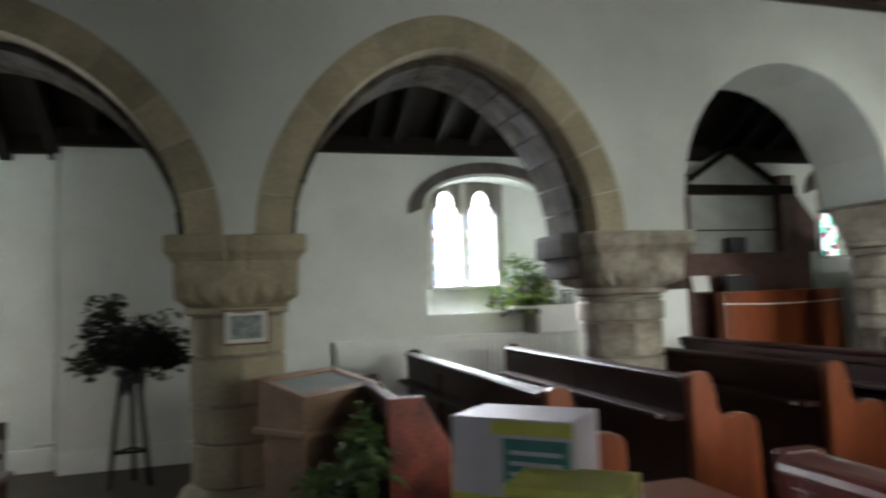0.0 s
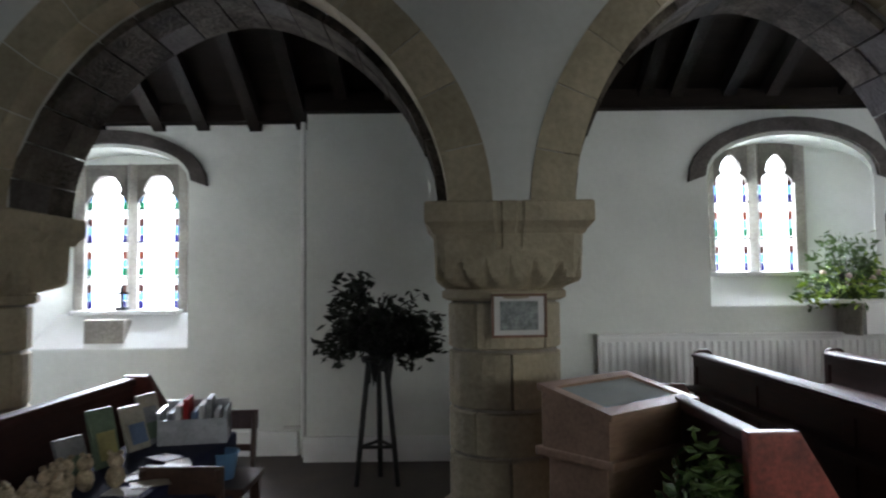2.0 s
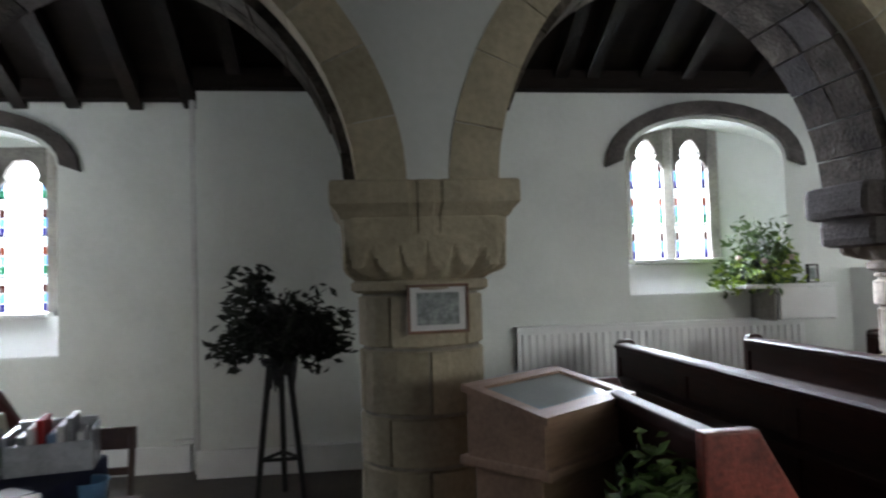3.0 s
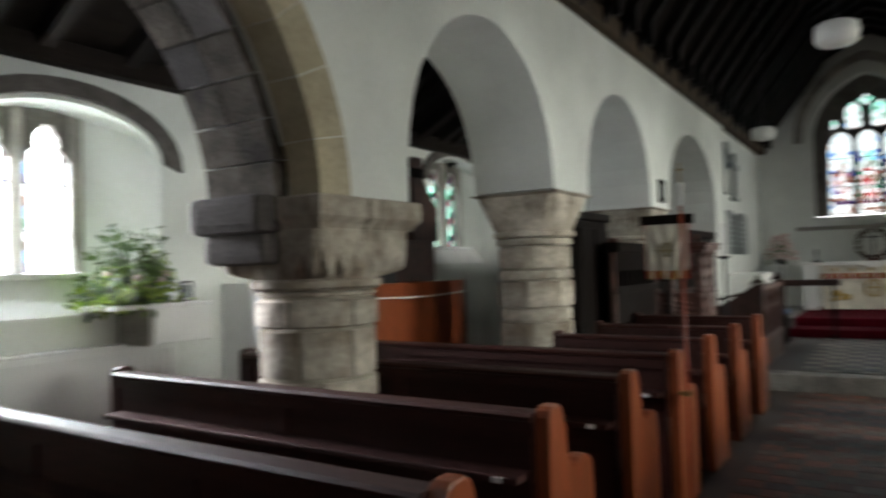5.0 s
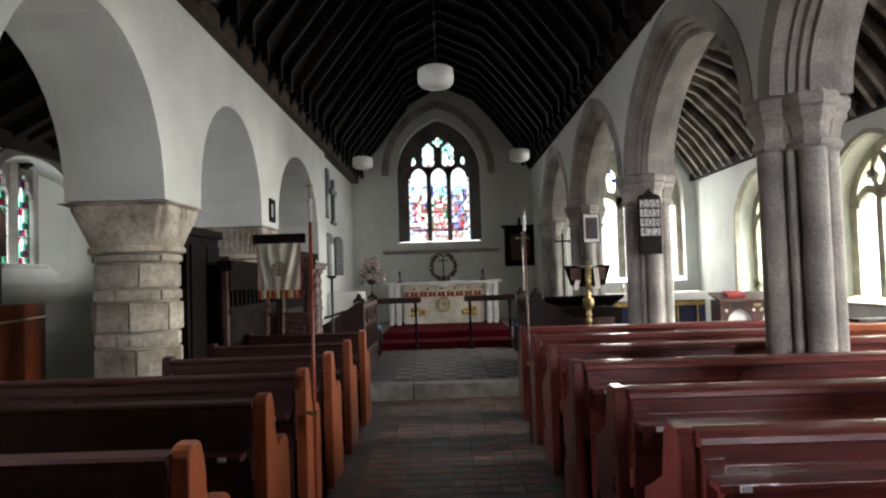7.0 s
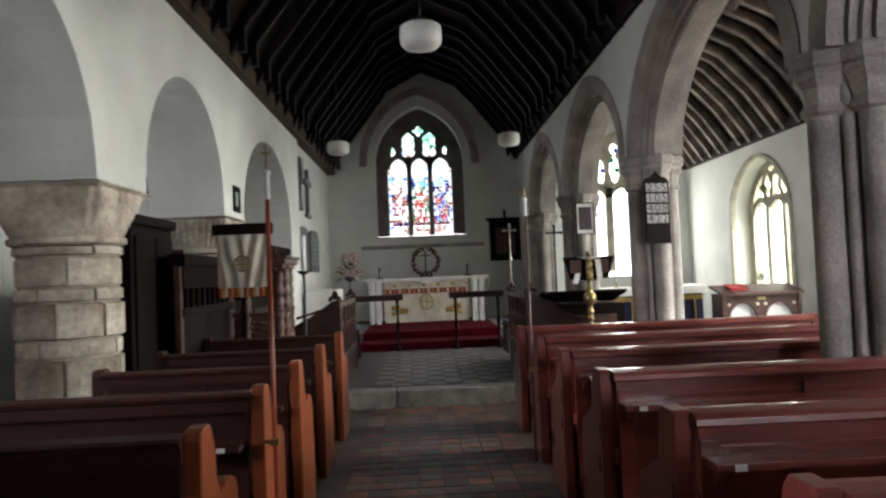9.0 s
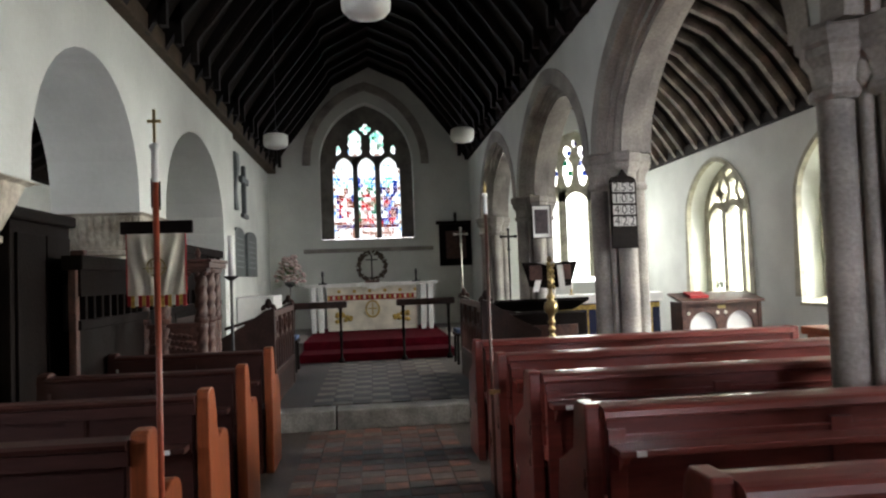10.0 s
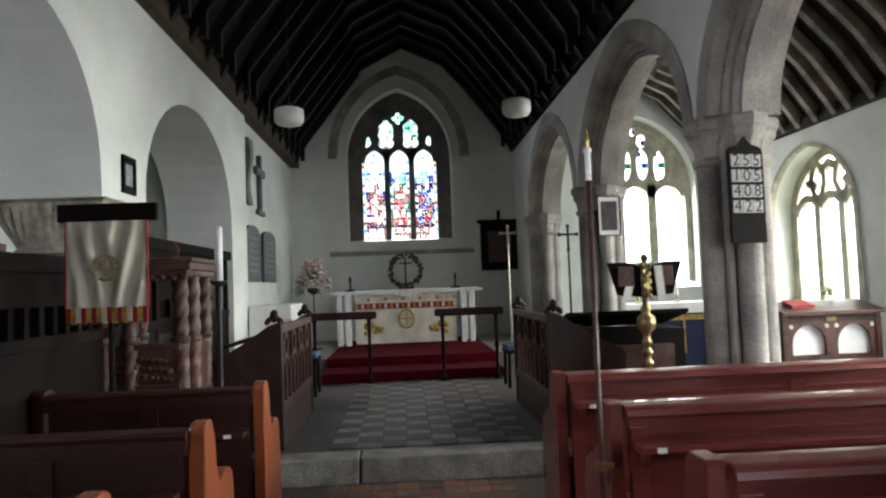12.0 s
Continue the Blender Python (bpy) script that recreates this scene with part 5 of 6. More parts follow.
# choir stalls
def poppyhead(bm, x, y, z):
    bmesh.ops.create_icosphere(bm, subdivisions=2, radius=0.045, matrix=pose(x, y, z + 0.06) @ Matrix.Diagonal((0.5, 0.8, 1.2, 1)))
    for s in (-1, 1):
        bmesh.ops.create_icosphere(bm, subdivisions=2, radius=0.035, matrix=pose(x, y + s * 0.045, z + 0.025, 40 * s) @ Matrix.Diagonal((0.5, 0.7, 1.2, 1)))


def stall(y_front, side, label):
    """A choir desk: y_front is its face to the middle aisle; side +1 lies to the north."""
    s = thing("choir_stall", label, "choir stall", (0, 0, 0.18), group="choir stalls")
    a, b = sorted((y_front, y_front + side * 0.05))
    x0, x1 = 9.5, 11.2
    for x in (x0, x1):
        y0, y1 = y_front - side * 0.01, y_front + side * 0.62
        end = part("stall_end", prism(bmesh.new(), [(y0, 0), (y1, 0), (y1, 0.66), (y0 + side * 0.3, 0.82), (y0 + side * 0.1, 0.97), (y0, 1.0)], x - 0.04, x + 0.04, "x", bevel=0.01), STALL, s)
        for dy in (0.16, 0.32, 0.47):
            part("end_arch", ring([(y_front + side * dy + 0.045, 0.15)] + arch(y_front + side * dy, 0.045, 0.42, 0.52, "pointed", 8)[::-1] + [(y_front + side * dy - 0.045, 0.15)], [(y_front + side * dy + 0.062, 0.15)] + arch(y_front + side * dy, 0.062, 0.42, 0.545, "pointed", 8)[::-1] + [(y_front + side * dy - 0.062, 0.15)], x - 0.052, x - 0.038, "y"), STALL, end)
        bm = bmesh.new()
        poppyhead(bm, x, y_front + side * 0.05, 0.98)
        part("poppyhead", bm, STALL, s, smooth=True)
    part("desk_top", prism(bmesh.new(), [(y_front + side * 0.06, 0.9), (y_front + side * 0.5, 0.78), (y_front + side * 0.5, 0.81), (y_front + side * 0.06, 0.93)], x0 + 0.05, x1 - 0.05, "x"), STALL, s)
    part("front_panel", boxes((x0 + 0.04, x1 - 0.04, a, b, 0.0, 0.3)), STALL, s)
    part("front_rail", boxes((x0 + 0.04, x1 - 0.04, a - 0.01, b + 0.01, 0.9, 0.96), (x0 + 0.04, x1 - 0.04, a - 0.01, b + 0.01, 0.28, 0.35), bevel=0.008), CARVED, s)
    # pierced tracery: roundels over pairs of lancets
    bay = (x1 - x0 - 0.08) / 4
    for k in range(4):
        c = x0 + 0.04 + bay * (k + 0.5)
        loop = [2 * math.pi * i / 16 for i in range(17)]
        part("pierced_roundel", ring([(c + 0.075 * math.cos(t), 0.79 + 0.075 * math.sin(t)) for t in loop], [(c + 0.112 * math.cos(t), 0.79 + 0.112 * math.sin(t)) for t in loop], a, b), CARVED, s)
        for dx in (-bay / 4, bay / 4):
            inn = [(c + dx - bay / 4 + 0.022, 0.34)] + arch(c + dx, bay / 4 - 0.022, 0.52, 0.68, "pointed", 10) + [(c + dx + bay / 4 - 0.022, 0.34)]
            out = [(c + dx - bay / 4 + 0.002, 0.34)] + arch(c + dx, bay / 4 - 0.002, 0.52, 0.71, "pointed", 10) + [(c + dx + bay / 4 - 0.002, 0.34)]
            part("lancet", ring(inn, out, a, b), CARVED, s)
    p0, p1 = sorted((y_front + side * 0.75, y_front + side * 1.1))
    part("bench_seat", boxes((x0 + 0.1, x1, p0, p1, 0.42, 0.46), (x0 + 0.1, x1, p0 + 0.1, p1 - 0.1, 0.0, 0.42), bevel=0.008), STALL, s)
    if side > 0:
        part("bench_back", boxes((x0 + 0.1, x1, p1, p1 + 0.04, 0.0, 0.9), bevel=0.008), STALL, s)


stall(3.46, 1, "black oak choir stall with pierced front and carved poppyheads")
stall(1.34, -1, "black oak choir stall with pierced front and carved poppyheads")
for x, y in ((12.3, 3.72), (12.3, 1.1), (11.75, 3.85)):
    ch = thing("kneeling_chair", "dark round-backed chair with a blue cushion", "chair", (x, y, 0.18), 90 if y > 2.4 else -90, group="sanctuary chairs")
    for dx in (-0.18, 0.18):
        for dy in (-0.18, 0.18):
            part("leg", tube(bmesh.new(), [(dx, dy, 0), (dx * 0.95, dy * 0.95, 0.42)], 0.02), BLACK_OAK, ch)
    part("seat", boxes((-0.21, 0.21, -0.21, 0.21, 0.4, 0.44), bevel=0.01), BLACK_OAK, ch)
    part("cushion", boxes((-0.2, 0.2, -0.2, 0.2, 0.44, 0.5), bevel=0.02), mat("blue_cushion", (0.06, 0.1, 0.19), 0.9, 0.15, 8, 150, 0.1), ch, "blue cushion")
    part("back", ring(arch(0, 0.13, 0.6, 0.7), [(p[0] * 1.55, p[1] + 0.07) for p in arch(0, 0.13, 0.6, 0.72)], 0.17, 0.21, "y"), BLACK_OAK, ch)
    part("back_panel", boxes((0.18, 0.2, -0.18, 0.18, 0.44, 0.62)), BLACK_OAK, ch)
pc = thing("paschal_candle", "tall white candle on a thin black iron stand", "candle", (8.62, 3.7, 0))
part("foot", lathe(bmesh.new(), [(0.14, 0), (0.14, 0.02), (0.03, 0.05), (0.015, 0.08)], 14), IRON, pc)
part("stem", tube(bmesh.new(), [(0, 0, 0.06), (0, 0, 1.5)], 0.014), IRON, pc)
part("pan", lathe(bmesh.new(), [(0.02, 1.46), (0.06, 1.49), (0.06, 1.5), (0.025, 1.5)], 14), IRON, pc)
part("candle", lathe(bmesh.new(), [(0.026, 1.5), (0.026, 1.85), (0.02, 1.86), (0.004, 1.862)], 14), LINEN, pc, "white wax candle", smooth=True)

# wall monuments on the chancel north wall
SLATE = mat("slate_tablet", (0.13, 0.15, 0.15), 0.5, 0.15, 4, 40, 0.1)
for x0, x1 in ((13.25, 14.1), (14.35, 15.3)):
    t = thing("wall_tablet", "grey-green slate memorial tablet on the wall", "tablet", ((x0 + x1) / 2, NY0 + 0.05, 1.55), group="slate tablets")
    w = (x1 - x0) / 2
    part("slab", prism(bmesh.new(), [(-w, 0)] + [(w, 0)] + [(p[0], p[1]) for p in arch(0, w, 0.66, 0.78)][::-1], -0.04, 0.008, "y", bevel=0.006), SLATE, t)
    for k in range(6):
        part("inscription_line", boxes((-w * 0.7, w * 0.7, -0.043, -0.04, 0.14 + k * 0.09, 0.16 + k * 0.09)), GREY_PRINT, t)
mo = thing("wall_monument", "dark carved wall monument with a cross-shaped figure", "monument", (13.9, NY0 + 0.05, 2.55))
part("scroll", ring([(-0.55 + 0.12 * math.sin(k * 0.6), 0.95 - k * 0.09) for k in range(11)], [(-0.35 + 0.12 * math.sin(k * 0.6 + 0.5), 0.95 - k * 0.09) for k in range(11)], -0.06, 0.01), SLATE, mo)
part("cross_shape", boxes((0.25, 0.36, -0.06, 0.01, 0.05, 0.85), (0.02, 0.6, -0.06, 0.01, 0.55, 0.66), bevel=0.02), SLATE, mo)
part("base_scroll", boxes((0.15, 0.6, -0.05, 0.01, -0.02, 0.05), bevel=0.015), SLATE, mo)
wc = thing("white_credence", "white-clothed side table against the wall", "table", (13.6, 4.2, 0.18))
part("cloth", boxes((-0.5, 0.5, -0.25, 0.3, 0.25, 1.05), bevel=0.02), LINEN, wc)
part("leg", boxes((-0.45, -0.38, -0.2, -0.13, 0, 0.3), (0.38, 0.45, -0.2, -0.13, 0, 0.3), (-0.45, -0.38, 0.2, 0.27, 0, 0.3), (0.38, 0.45, 0.2, 0.27, 0, 0.3)), OAK, wc)

# processional crosses and the dark board on the east wall
for x, y, z, m, lb in ((14.6, 0.86, 2.28, SILVER, "pale metal processional cross on a long pole"), (12.6, 0.4, 2.1, IRON, "dark processional cross on a long pole")):
    c = thing("processional_cross", lb, "cross", (x, y, 0.18), group="processional crosses")
    h = z - 0.18
    part("pole", tube(bmesh.new(), [(0, 0, 0), (0, 0, h - 0.25)], 0.014), m, c)
    part("cross", boxes((-0.012, 0.012, -0.014, 0.014, h - 0.3, h), (-0.012, 0.012, -0.11, 0.11, h - 0.12, h - 0.092), bevel=0.004), m, c)
    for dy, dz in ((0, 0), (0.11, -0.106), (-0.11, -0.106), (0, -0.3)):
        bm = bmesh.new()
        bmesh.ops.create_icosphere(bm, subdivisions=1, radius=0.028, matrix=pose(0, dy, h + dz))
        part("knop", bm, m, c, smooth=True)
    part("foot", boxes((-0.12, 0.12, -0.12, 0.12, 0, 0.03), bevel=0.005), BLACK_OAK, c)
db = thing("dark_wall_board", "dark framed board hung on the plastered wall", "board", (17.27, 0.62, 1.66), -90)
part("frame", boxes((-0.36, 0.36, -0.03, 0.028, 0, 0.9), (-0.42, 0.42, -0.06, 0.028, 0.9, 0.97), (-0.03, 0.03, -0.04, 0.02, 0.97, 1.15), bevel=0.01), BLACK_OAK, db)
part("panel", boxes((-0.22, 0.22, -0.036, -0.03, 0.15, 0.75)), CARVED, db)

# ---- lectern, desk, chapel ----
le = thing("eagle_lectern", "brass eagle lectern with turned stem under a large book", "lectern", (8.8, 0.78, 0))
prof = [(0.2, 0.0), (0.2, 0.04), (0.12, 0.08), (0.05, 0.14), (0.024, 0.2)]
for k in range(11):
    z = 0.24 + 0.07 * k
    prof += [(0.024, z), (0.036, z + 0.012), (0.036, z + 0.03), (0.024, z + 0.042)]
prof += [(0.03, 1.03), (0.062, 1.06), (0.068, 1.1), (0.06, 1.14), (0.026, 1.17), (0.04, 1.19), (0.04, 1.2), (0.018, 1.23), (0.022, 1.29)]
part("stem", lathe(bmesh.new(), prof, 18), BRASS, le, smooth=True)
bm = bmesh.new()
bmesh.ops.create_icosphere(bm, subdivisions=2, radius=0.08, matrix=pose(0, 0, 1.4, 0, 12, 0) @ Matrix.Diagonal((0.6, 0.42, 1.7, 1)))
bmesh.ops.create_icosphere(bm, subdivisions=2, radius=0.032, matrix=pose(-0.02, 0, 1.555) @ Matrix.Diagonal((1.3, 0.8, 1, 1)))
bmesh.ops.create_cone(bm, segments=8, radius1=0.018, radius2=0.002, depth=0.06, cap_ends=True, matrix=pose(-0.075, 0, 1.55, 0, -105, 0))
for k in range(14):
    bmesh.ops.create_icosphere(bm, subdivisions=1, radius=0.02, matrix=pose(-0.05 + 0.01 * (k % 2), 0.024 * ((k * 5) % 3 - 1), 1.29 + 0.017 * k) @ Matrix.Diagonal((0.6, 0.8, 1.2, 1)))
part("eagle", bm, BRASS, le, smooth=True)
for s in (-1, 1):
    bm = prism(bmesh.new(), [(s * 0.02, 1.28), (s * 0.2, 1.3), (s * 0.27, 1.53), (s * 0.14, 1.53), (s * 0.03, 1.5)], -0.02, 0.0, "x", bevel=0.004)
    part("wing", bm, BLACK_OAK, le, "dark gilded wing")
    part("wing_relief", boxes((-0.035, -0.02, s * 0.08, s * 0.2, 1.36, 1.5), bevel=0.008), CARVED, le)
bk = thing("lectern_book", "large open book lying on the lectern", "book", (8.86, 0.78, 1.36), 0)
part("page_block", prism(bmesh.new(), [(0.0, -0.02), (0.03, -0.03), (0.06, 0.16), (0.02, 0.17)], -0.13, 0.13, "y"), PAPER, bk)
for y, lean, low in ((-0.09, 0.02, -0.1), (0.12, -0.03, -0.11)):
    part("ribbon", prism(bmesh.new(), [(y - 0.028, 0.14 if y < 0 else 0.0), (y + 0.028, 0.14 if y < 0 else 0.0), (y + 0.028 - lean, low), (y - 0.028 - lean, low)], -0.1, -0.093, "x"), LINEN, bk, "white page marker")

cd = thing("clergy_desk", "dark oak reading desk with sloping top", "desk", (9.75, 0.72, 0.18))
part("body", boxes((-0.25, 0.25, -0.5, 0.45, 0, 0.82), bevel=0.01), BLACK_OAK, cd)
part("slope", prism(bmesh.new(), [(-0.3, 0.95), (0.3, 0.82), (0.3, 0.85), (-0.3, 0.98)], -0.52, 0.47, "y"), BLACK_OAK, cd)
part("front_panel", boxes((-0.27, -0.25, -0.4, 0.35, 0.15, 0.7), bevel=0.006), CARVED, cd)
pb = thing("open_papers", "open white papers on the reading desk", "papers", (9.75, 0.55, 1.11), 0)
part("sheet", prism(bmesh.new(), [(-0.15, 0.022), (0.12, -0.034), (0.12, -0.028), (-0.15, 0.028)], -0.2, 0.15, "y"), PAPER, pb)

sa = thing("chapel_altar", "chapel altar with white cloth over a navy gold-fringed frontal", "altar", (14.2, -1.55, 0))
part("body", boxes((-0.32, 0.35, -0.9, 0.9, 0, 0.98)), NAVY, sa)
part("gold_fringe", boxes((-0.335, -0.32, -0.9, 0.9, 0.78, 0.86)), GOLD, sa, "gold fringe")
for k in range(5):
    y = -0.75 + 0.375 * k
    part("gold_tassel", boxes((-0.34, -0.32, y - 0.012, y + 0.012, 0.3, 0.78)), GOLD, sa)
part("white_cloth", boxes((-0.36, 0.38, -0.95, 0.95, 0.98, 1.03), (-0.365, -0.345, -0.95, 0.95, 0.88, 1.0), bevel=0.006), LINEN, sa)
for y, h in ((-1.6, 0.3), (-1.0, 0.22)):
    c = thing("chapel_candle", "short white candle on a small stand", "candle", (14.2, y, 1.03), group="chapel candles")
    part("stick", lathe(bmesh.new(), [(0.05, 0), (0.05, 0.015), (0.015, 0.03), (0.02, 0.1)], 12), BRASS, c)
    part("wax", lathe(bmesh.new(), [(0.022, 0.1), (0.022, h), (0.004, h + 0.003)], 12), LINEN, c)

dsk = thing("book_desk", "dark oak desk front with two open arches and sloping top", "desk", (12.05, -2.6, 0))
w = 0.58
bm = pierced(-w, w, 0.1, 0.92, -0.02, 0.02, [(0.42, arch(-0.28, 0.21, 0.55, 0.78, "pointed", 12)), (0.42, arch(0.28, 0.21, 0.55, 0.78, "pointed", 12))], axis="y")
part("front", bm, CARVED, dsk)
# added white sheet: paints the bright background that shows through the desk arches
part("back_board", boxes((0.03, 0.045, -w, w, 0.1, 0.86)), WHITE_PAINT, dsk, "white board for the brightness seen through the arches")
part("top", prism(bmesh.new(), [(-0.1, 0.9), (0.4, 1.02), (0.4, 1.05), (-0.1, 0.94)], -w - 0.05, w + 0.05, "y"), CARVED, dsk)
for y in (-w, w):
    part("side", boxes((-0.04, 0.36, y - 0.03, y + 0.03, 0, 0.93), bevel=0.008), CARVED, dsk)
part("brass_plate", boxes((-0.027, -0.02, -0.06, 0.06, 0.82, 0.87)), BRASS, dsk)
bm = bmesh.new()
for y in (-0.5, -0.06, 0.06, 0.5):
    bmesh.ops.create_icosphere(bm, subdivisions=1, radius=0.03, matrix=pose(-0.022, y, 0.76) @ Matrix.Diagonal((0.3, 1, 1, 1)))
part("pale_roundel", bm, CREAM, dsk)["kind"] = "stuff"
rb = thing("red_book", "red book lying on the sloping desk", "book", (12.2, -2.3, 0.995), 0)
part("cover", prism(bmesh.new(), [(-0.12, -0.02), (0.12, 0.04), (0.12, 0.075), (-0.12, 0.015)], -0.14, 0.14, "y"), RED, rb)
vs = thing("glass_vase", "small glass vase of green leaves", "vase", (12.25, -2.75, 1.01))
part("glass", lathe(bmesh.new(), [(0.035, 0), (0.045, 0.05), (0.03, 0.1), (0.035, 0.12)], 12), CLEAR, vs, smooth=True)
plant_mass("leaves", 30, 0.1, 0.14, 0.02, LEAF, vs, 5, 0.1)
for o in vs.children:
    if o.name.startswith(("leaves", "stem_mass")):
        o.location.z = 0.1
pch = thing("pine_chest", "orange pine chest with a dark book on its lid", "chest", (8.6, -2.45, 0))
part("body", boxes((-0.3, 0.3, -0.6, 0.6, 0, 0.72), bevel=0.01), PEW_END, pch)
part("lid", boxes((-0.34, 0.34, -0.64, 0.64, 0.72, 0.8), bevel=0.015), PEW_END, pch)
bb = thing("black_book", "closed black book lying on the pine chest", "book", (8.55, -2.3, 0.8))
part("cover", boxes((-0.12, 0.12, -0.2, 0.2, 0, 0.04), bevel=0.008), IRON, bb)

# ---- west end: display case, plants, settle, chairs, table ----
dc = thing("display_case", "oak display case with a sloping glass lid", "display case", (0.9, 3.82, 0), 40)
part("lower_body", boxes((0.05, 0.61, 0.04, 0.36, 0.0, 0.66), bevel=0.008), PALE_OAK, dc)
part("shelf_edge", boxes((0.0, 0.66, -0.03, 0.4, 0.66, 0.7), bevel=0.01), PALE_OAK, dc)
part("upper_body", prism(bmesh.new(), [(0.0, 0.7), (0.36, 0.7), (0.36, 0.945), (0.0, 0.865)], 0.01, 0.65, "x"), PALE_OAK, dc, "pale oak box")
for a, b, c, d in ((0.0, 0.66, -0.02, 0.05), (0.0, 0.66, 0.32, 0.38), (0.0, 0.06, 0.05, 0.32), (0.6, 0.66, 0.05, 0.32)):
    part("lid_rail", prism(bmesh.new(), [(c, 0.865 + c / 4.5), (d, 0.865 + d / 4.5), (d, 0.892 + d / 4.5), (c, 0.892 + c / 4.5)], a, b, "x"), PALE_OAK, dc)
part("lid_glass", prism(bmesh.new(), [(0.05, 0.888), (0.32, 0.948), (0.32, 0.952), (0.05, 0.892)], 0.06, 0.6, "x"), mat("lid_glass", (0.3, 0.33, 0.33), 0.08, 0.03, 4, 50, 0.0), dc, "grey reflecting glass lid")

# short pew with a red angular end beside the case
sp = thing("pew", "dark pew with a worn red angular end beside the case", "pew", (1.33, 0, 0), group="north pews")
RED_END = mat("worn_red_varnish", (0.26, 0.05, 0.03), 0.4, 0.3, 7, 60, 0.1)
part("back_panel", boxes((-0.02, 0.012, 3.45, 4.55, 0.1, 0.86)), PEW_DARK, sp)
part("top_rail", boxes((-0.045, 0.03, 3.43, 4.55, 0.85, 0.9), bevel=0.012), PEW_DARK, sp)
part("seat", boxes((0.0, 0.4, 3.45, 4.55, 0.42, 0.455), bevel=0.008), PEW_DARK, sp)
part("bench_end", prism(bmesh.new(), [(-0.05, 0), (-0.05, 0.905), (0.13, 0.905), (0.27, 0.66), (0.3, 0.52), (0.42, 0.46), (0.42, 0)], 3.39, 3.45, "y", bevel=0.01), RED_END, sp, "worn red end board")
part("bench_end", prism(bmesh.new(), [(-0.05, 0), (-0.05, 0.905), (0.13, 0.905), (0.27, 0.66), (0.3, 0.52), (0.42, 0.46), (0.42, 0)], 4.53, 4.58, "y", bevel=0.01), PEW_DARK, sp)

pl = thing("potted_plant", "leafy dark green plant in a pot beside the pew", "plant", (1.1, 3.52, 0))
part("pot", lathe(bmesh.new(), [(0.1, 0), (0.14, 0.22), (0.15, 0.25), (0.13, 0.26)], 16), IRON, pl, smooth=True)
part("stalk", tube(bmesh.new(), [(0, 0, 0.2), (0.0, 0.0, 0.42)], 0.015), LEAF_DARK, pl)
plant_mass("leaves", 260, 0.3, 0.5, 0.036, LEAF, pl, 21, 0.25, 0.0)
for o in pl.children:
    if o.name.startswith(("leaves", "stem_mass")):
        o.location.z = 0.36

fs = thing("flower_stand", "black tripod stand with dark dried foliage", "plant stand", (-0.24, 6.05, 0))
for t in (90, 210, 330):
    c, s = math.cos(radians(t)), math.sin(radians(t))
    part("leg", tube(bmesh.new(), [(0.17 * c, 0.17 * s, 0), (0.12 * c, 0.12 * s, 0.45), (0.07 * c, 0.07 * s, 0.88)], 0.019), IRON, fs)
for k in range(3):
    apron = part("apron", ring(arch(0, 0.06, 0.7, 0.8), [(p[0] * 1.5, 0.87) for p in arch(0, 0.06, 0.7, 0.8)], -0.075, -0.055), IRON, fs)
    apron.matrix_basis = pose(0, 0, 0, 0, 0, 120 * k + 30)
    part("cross_bar", tube(bmesh.new(), [(0.14 * math.cos(radians(90 + 120 * k)), 0.14 * math.sin(radians(90 + 120 * k)), 0.27), (0.14 * math.cos(radians(210 + 120 * k)), 0.14 * math.sin(radians(210 + 120 * k)), 0.27)], 0.012), IRON, fs)
part("stand_top", lathe(bmesh.new(), [(0.11, 0.86), (0.12, 0.88), (0.12, 0.9), (0.05, 0.905)], 14), IRON, fs)
part("jug", lathe(bmesh.new(), [(0.05, 0.9), (0.09, 0.94), (0.1, 1.0), (0.07, 1.08), (0.08, 1.12)], 16), IRON, fs, smooth=True)
part("jug_handle", tube(bmesh.new(), [(0.09, 0, 1.06), (0.15, 0, 1.04), (0.14, 0, 0.97), (0.09, 0, 0.95)], 0.01), IRON, fs)
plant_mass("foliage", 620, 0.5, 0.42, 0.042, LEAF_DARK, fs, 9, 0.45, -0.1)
for o in fs.children:
    if o.name.startswith(("foliage", "stem_mass")):
        o.location.z = 1.08

# radiator, pipe, trough with plant, white partition
rad = thing("radiator", "long white ribbed panel radiator on the wall", "radiator", (1.47, 6.6, 0))
part("panel", boxes((0, 2.36, -0.02, 0.0, 0.32, 0.98), bevel=0.006), WHITE_PAINT, rad)
part("back_plate", boxes((0.02, 2.34, 0.0, 0.07, 0.36, 0.94)), WHITE_PAINT, rad)
part("top_grille", boxes((-0.005, 2.365, -0.03, 0.075, 0.98, 1.0), bevel=0.004), WHITE_PAINT, rad)
rib = None
for k in range(40):
    if rib is None:
        rib = part("rib", prism(bmesh.new(), [(-0.018, -0.02), (-0.01, -0.034), (0.01, -0.034), (0.018, -0.02)], 0.36, 0.94, "z"), WHITE_PAINT, rad)
        rib.location.x = 0.05
    else:
        o = new("rib", rib.data)
        o.parent = rad
        o.location.x = 0.05 + k * 0.058
part("foot", boxes((0.2, 0.24, -0.01, 0.05, 0, 0.34), (2.1, 2.14, -0.01, 0.05, 0, 0.34)), WHITE_PAINT, rad)
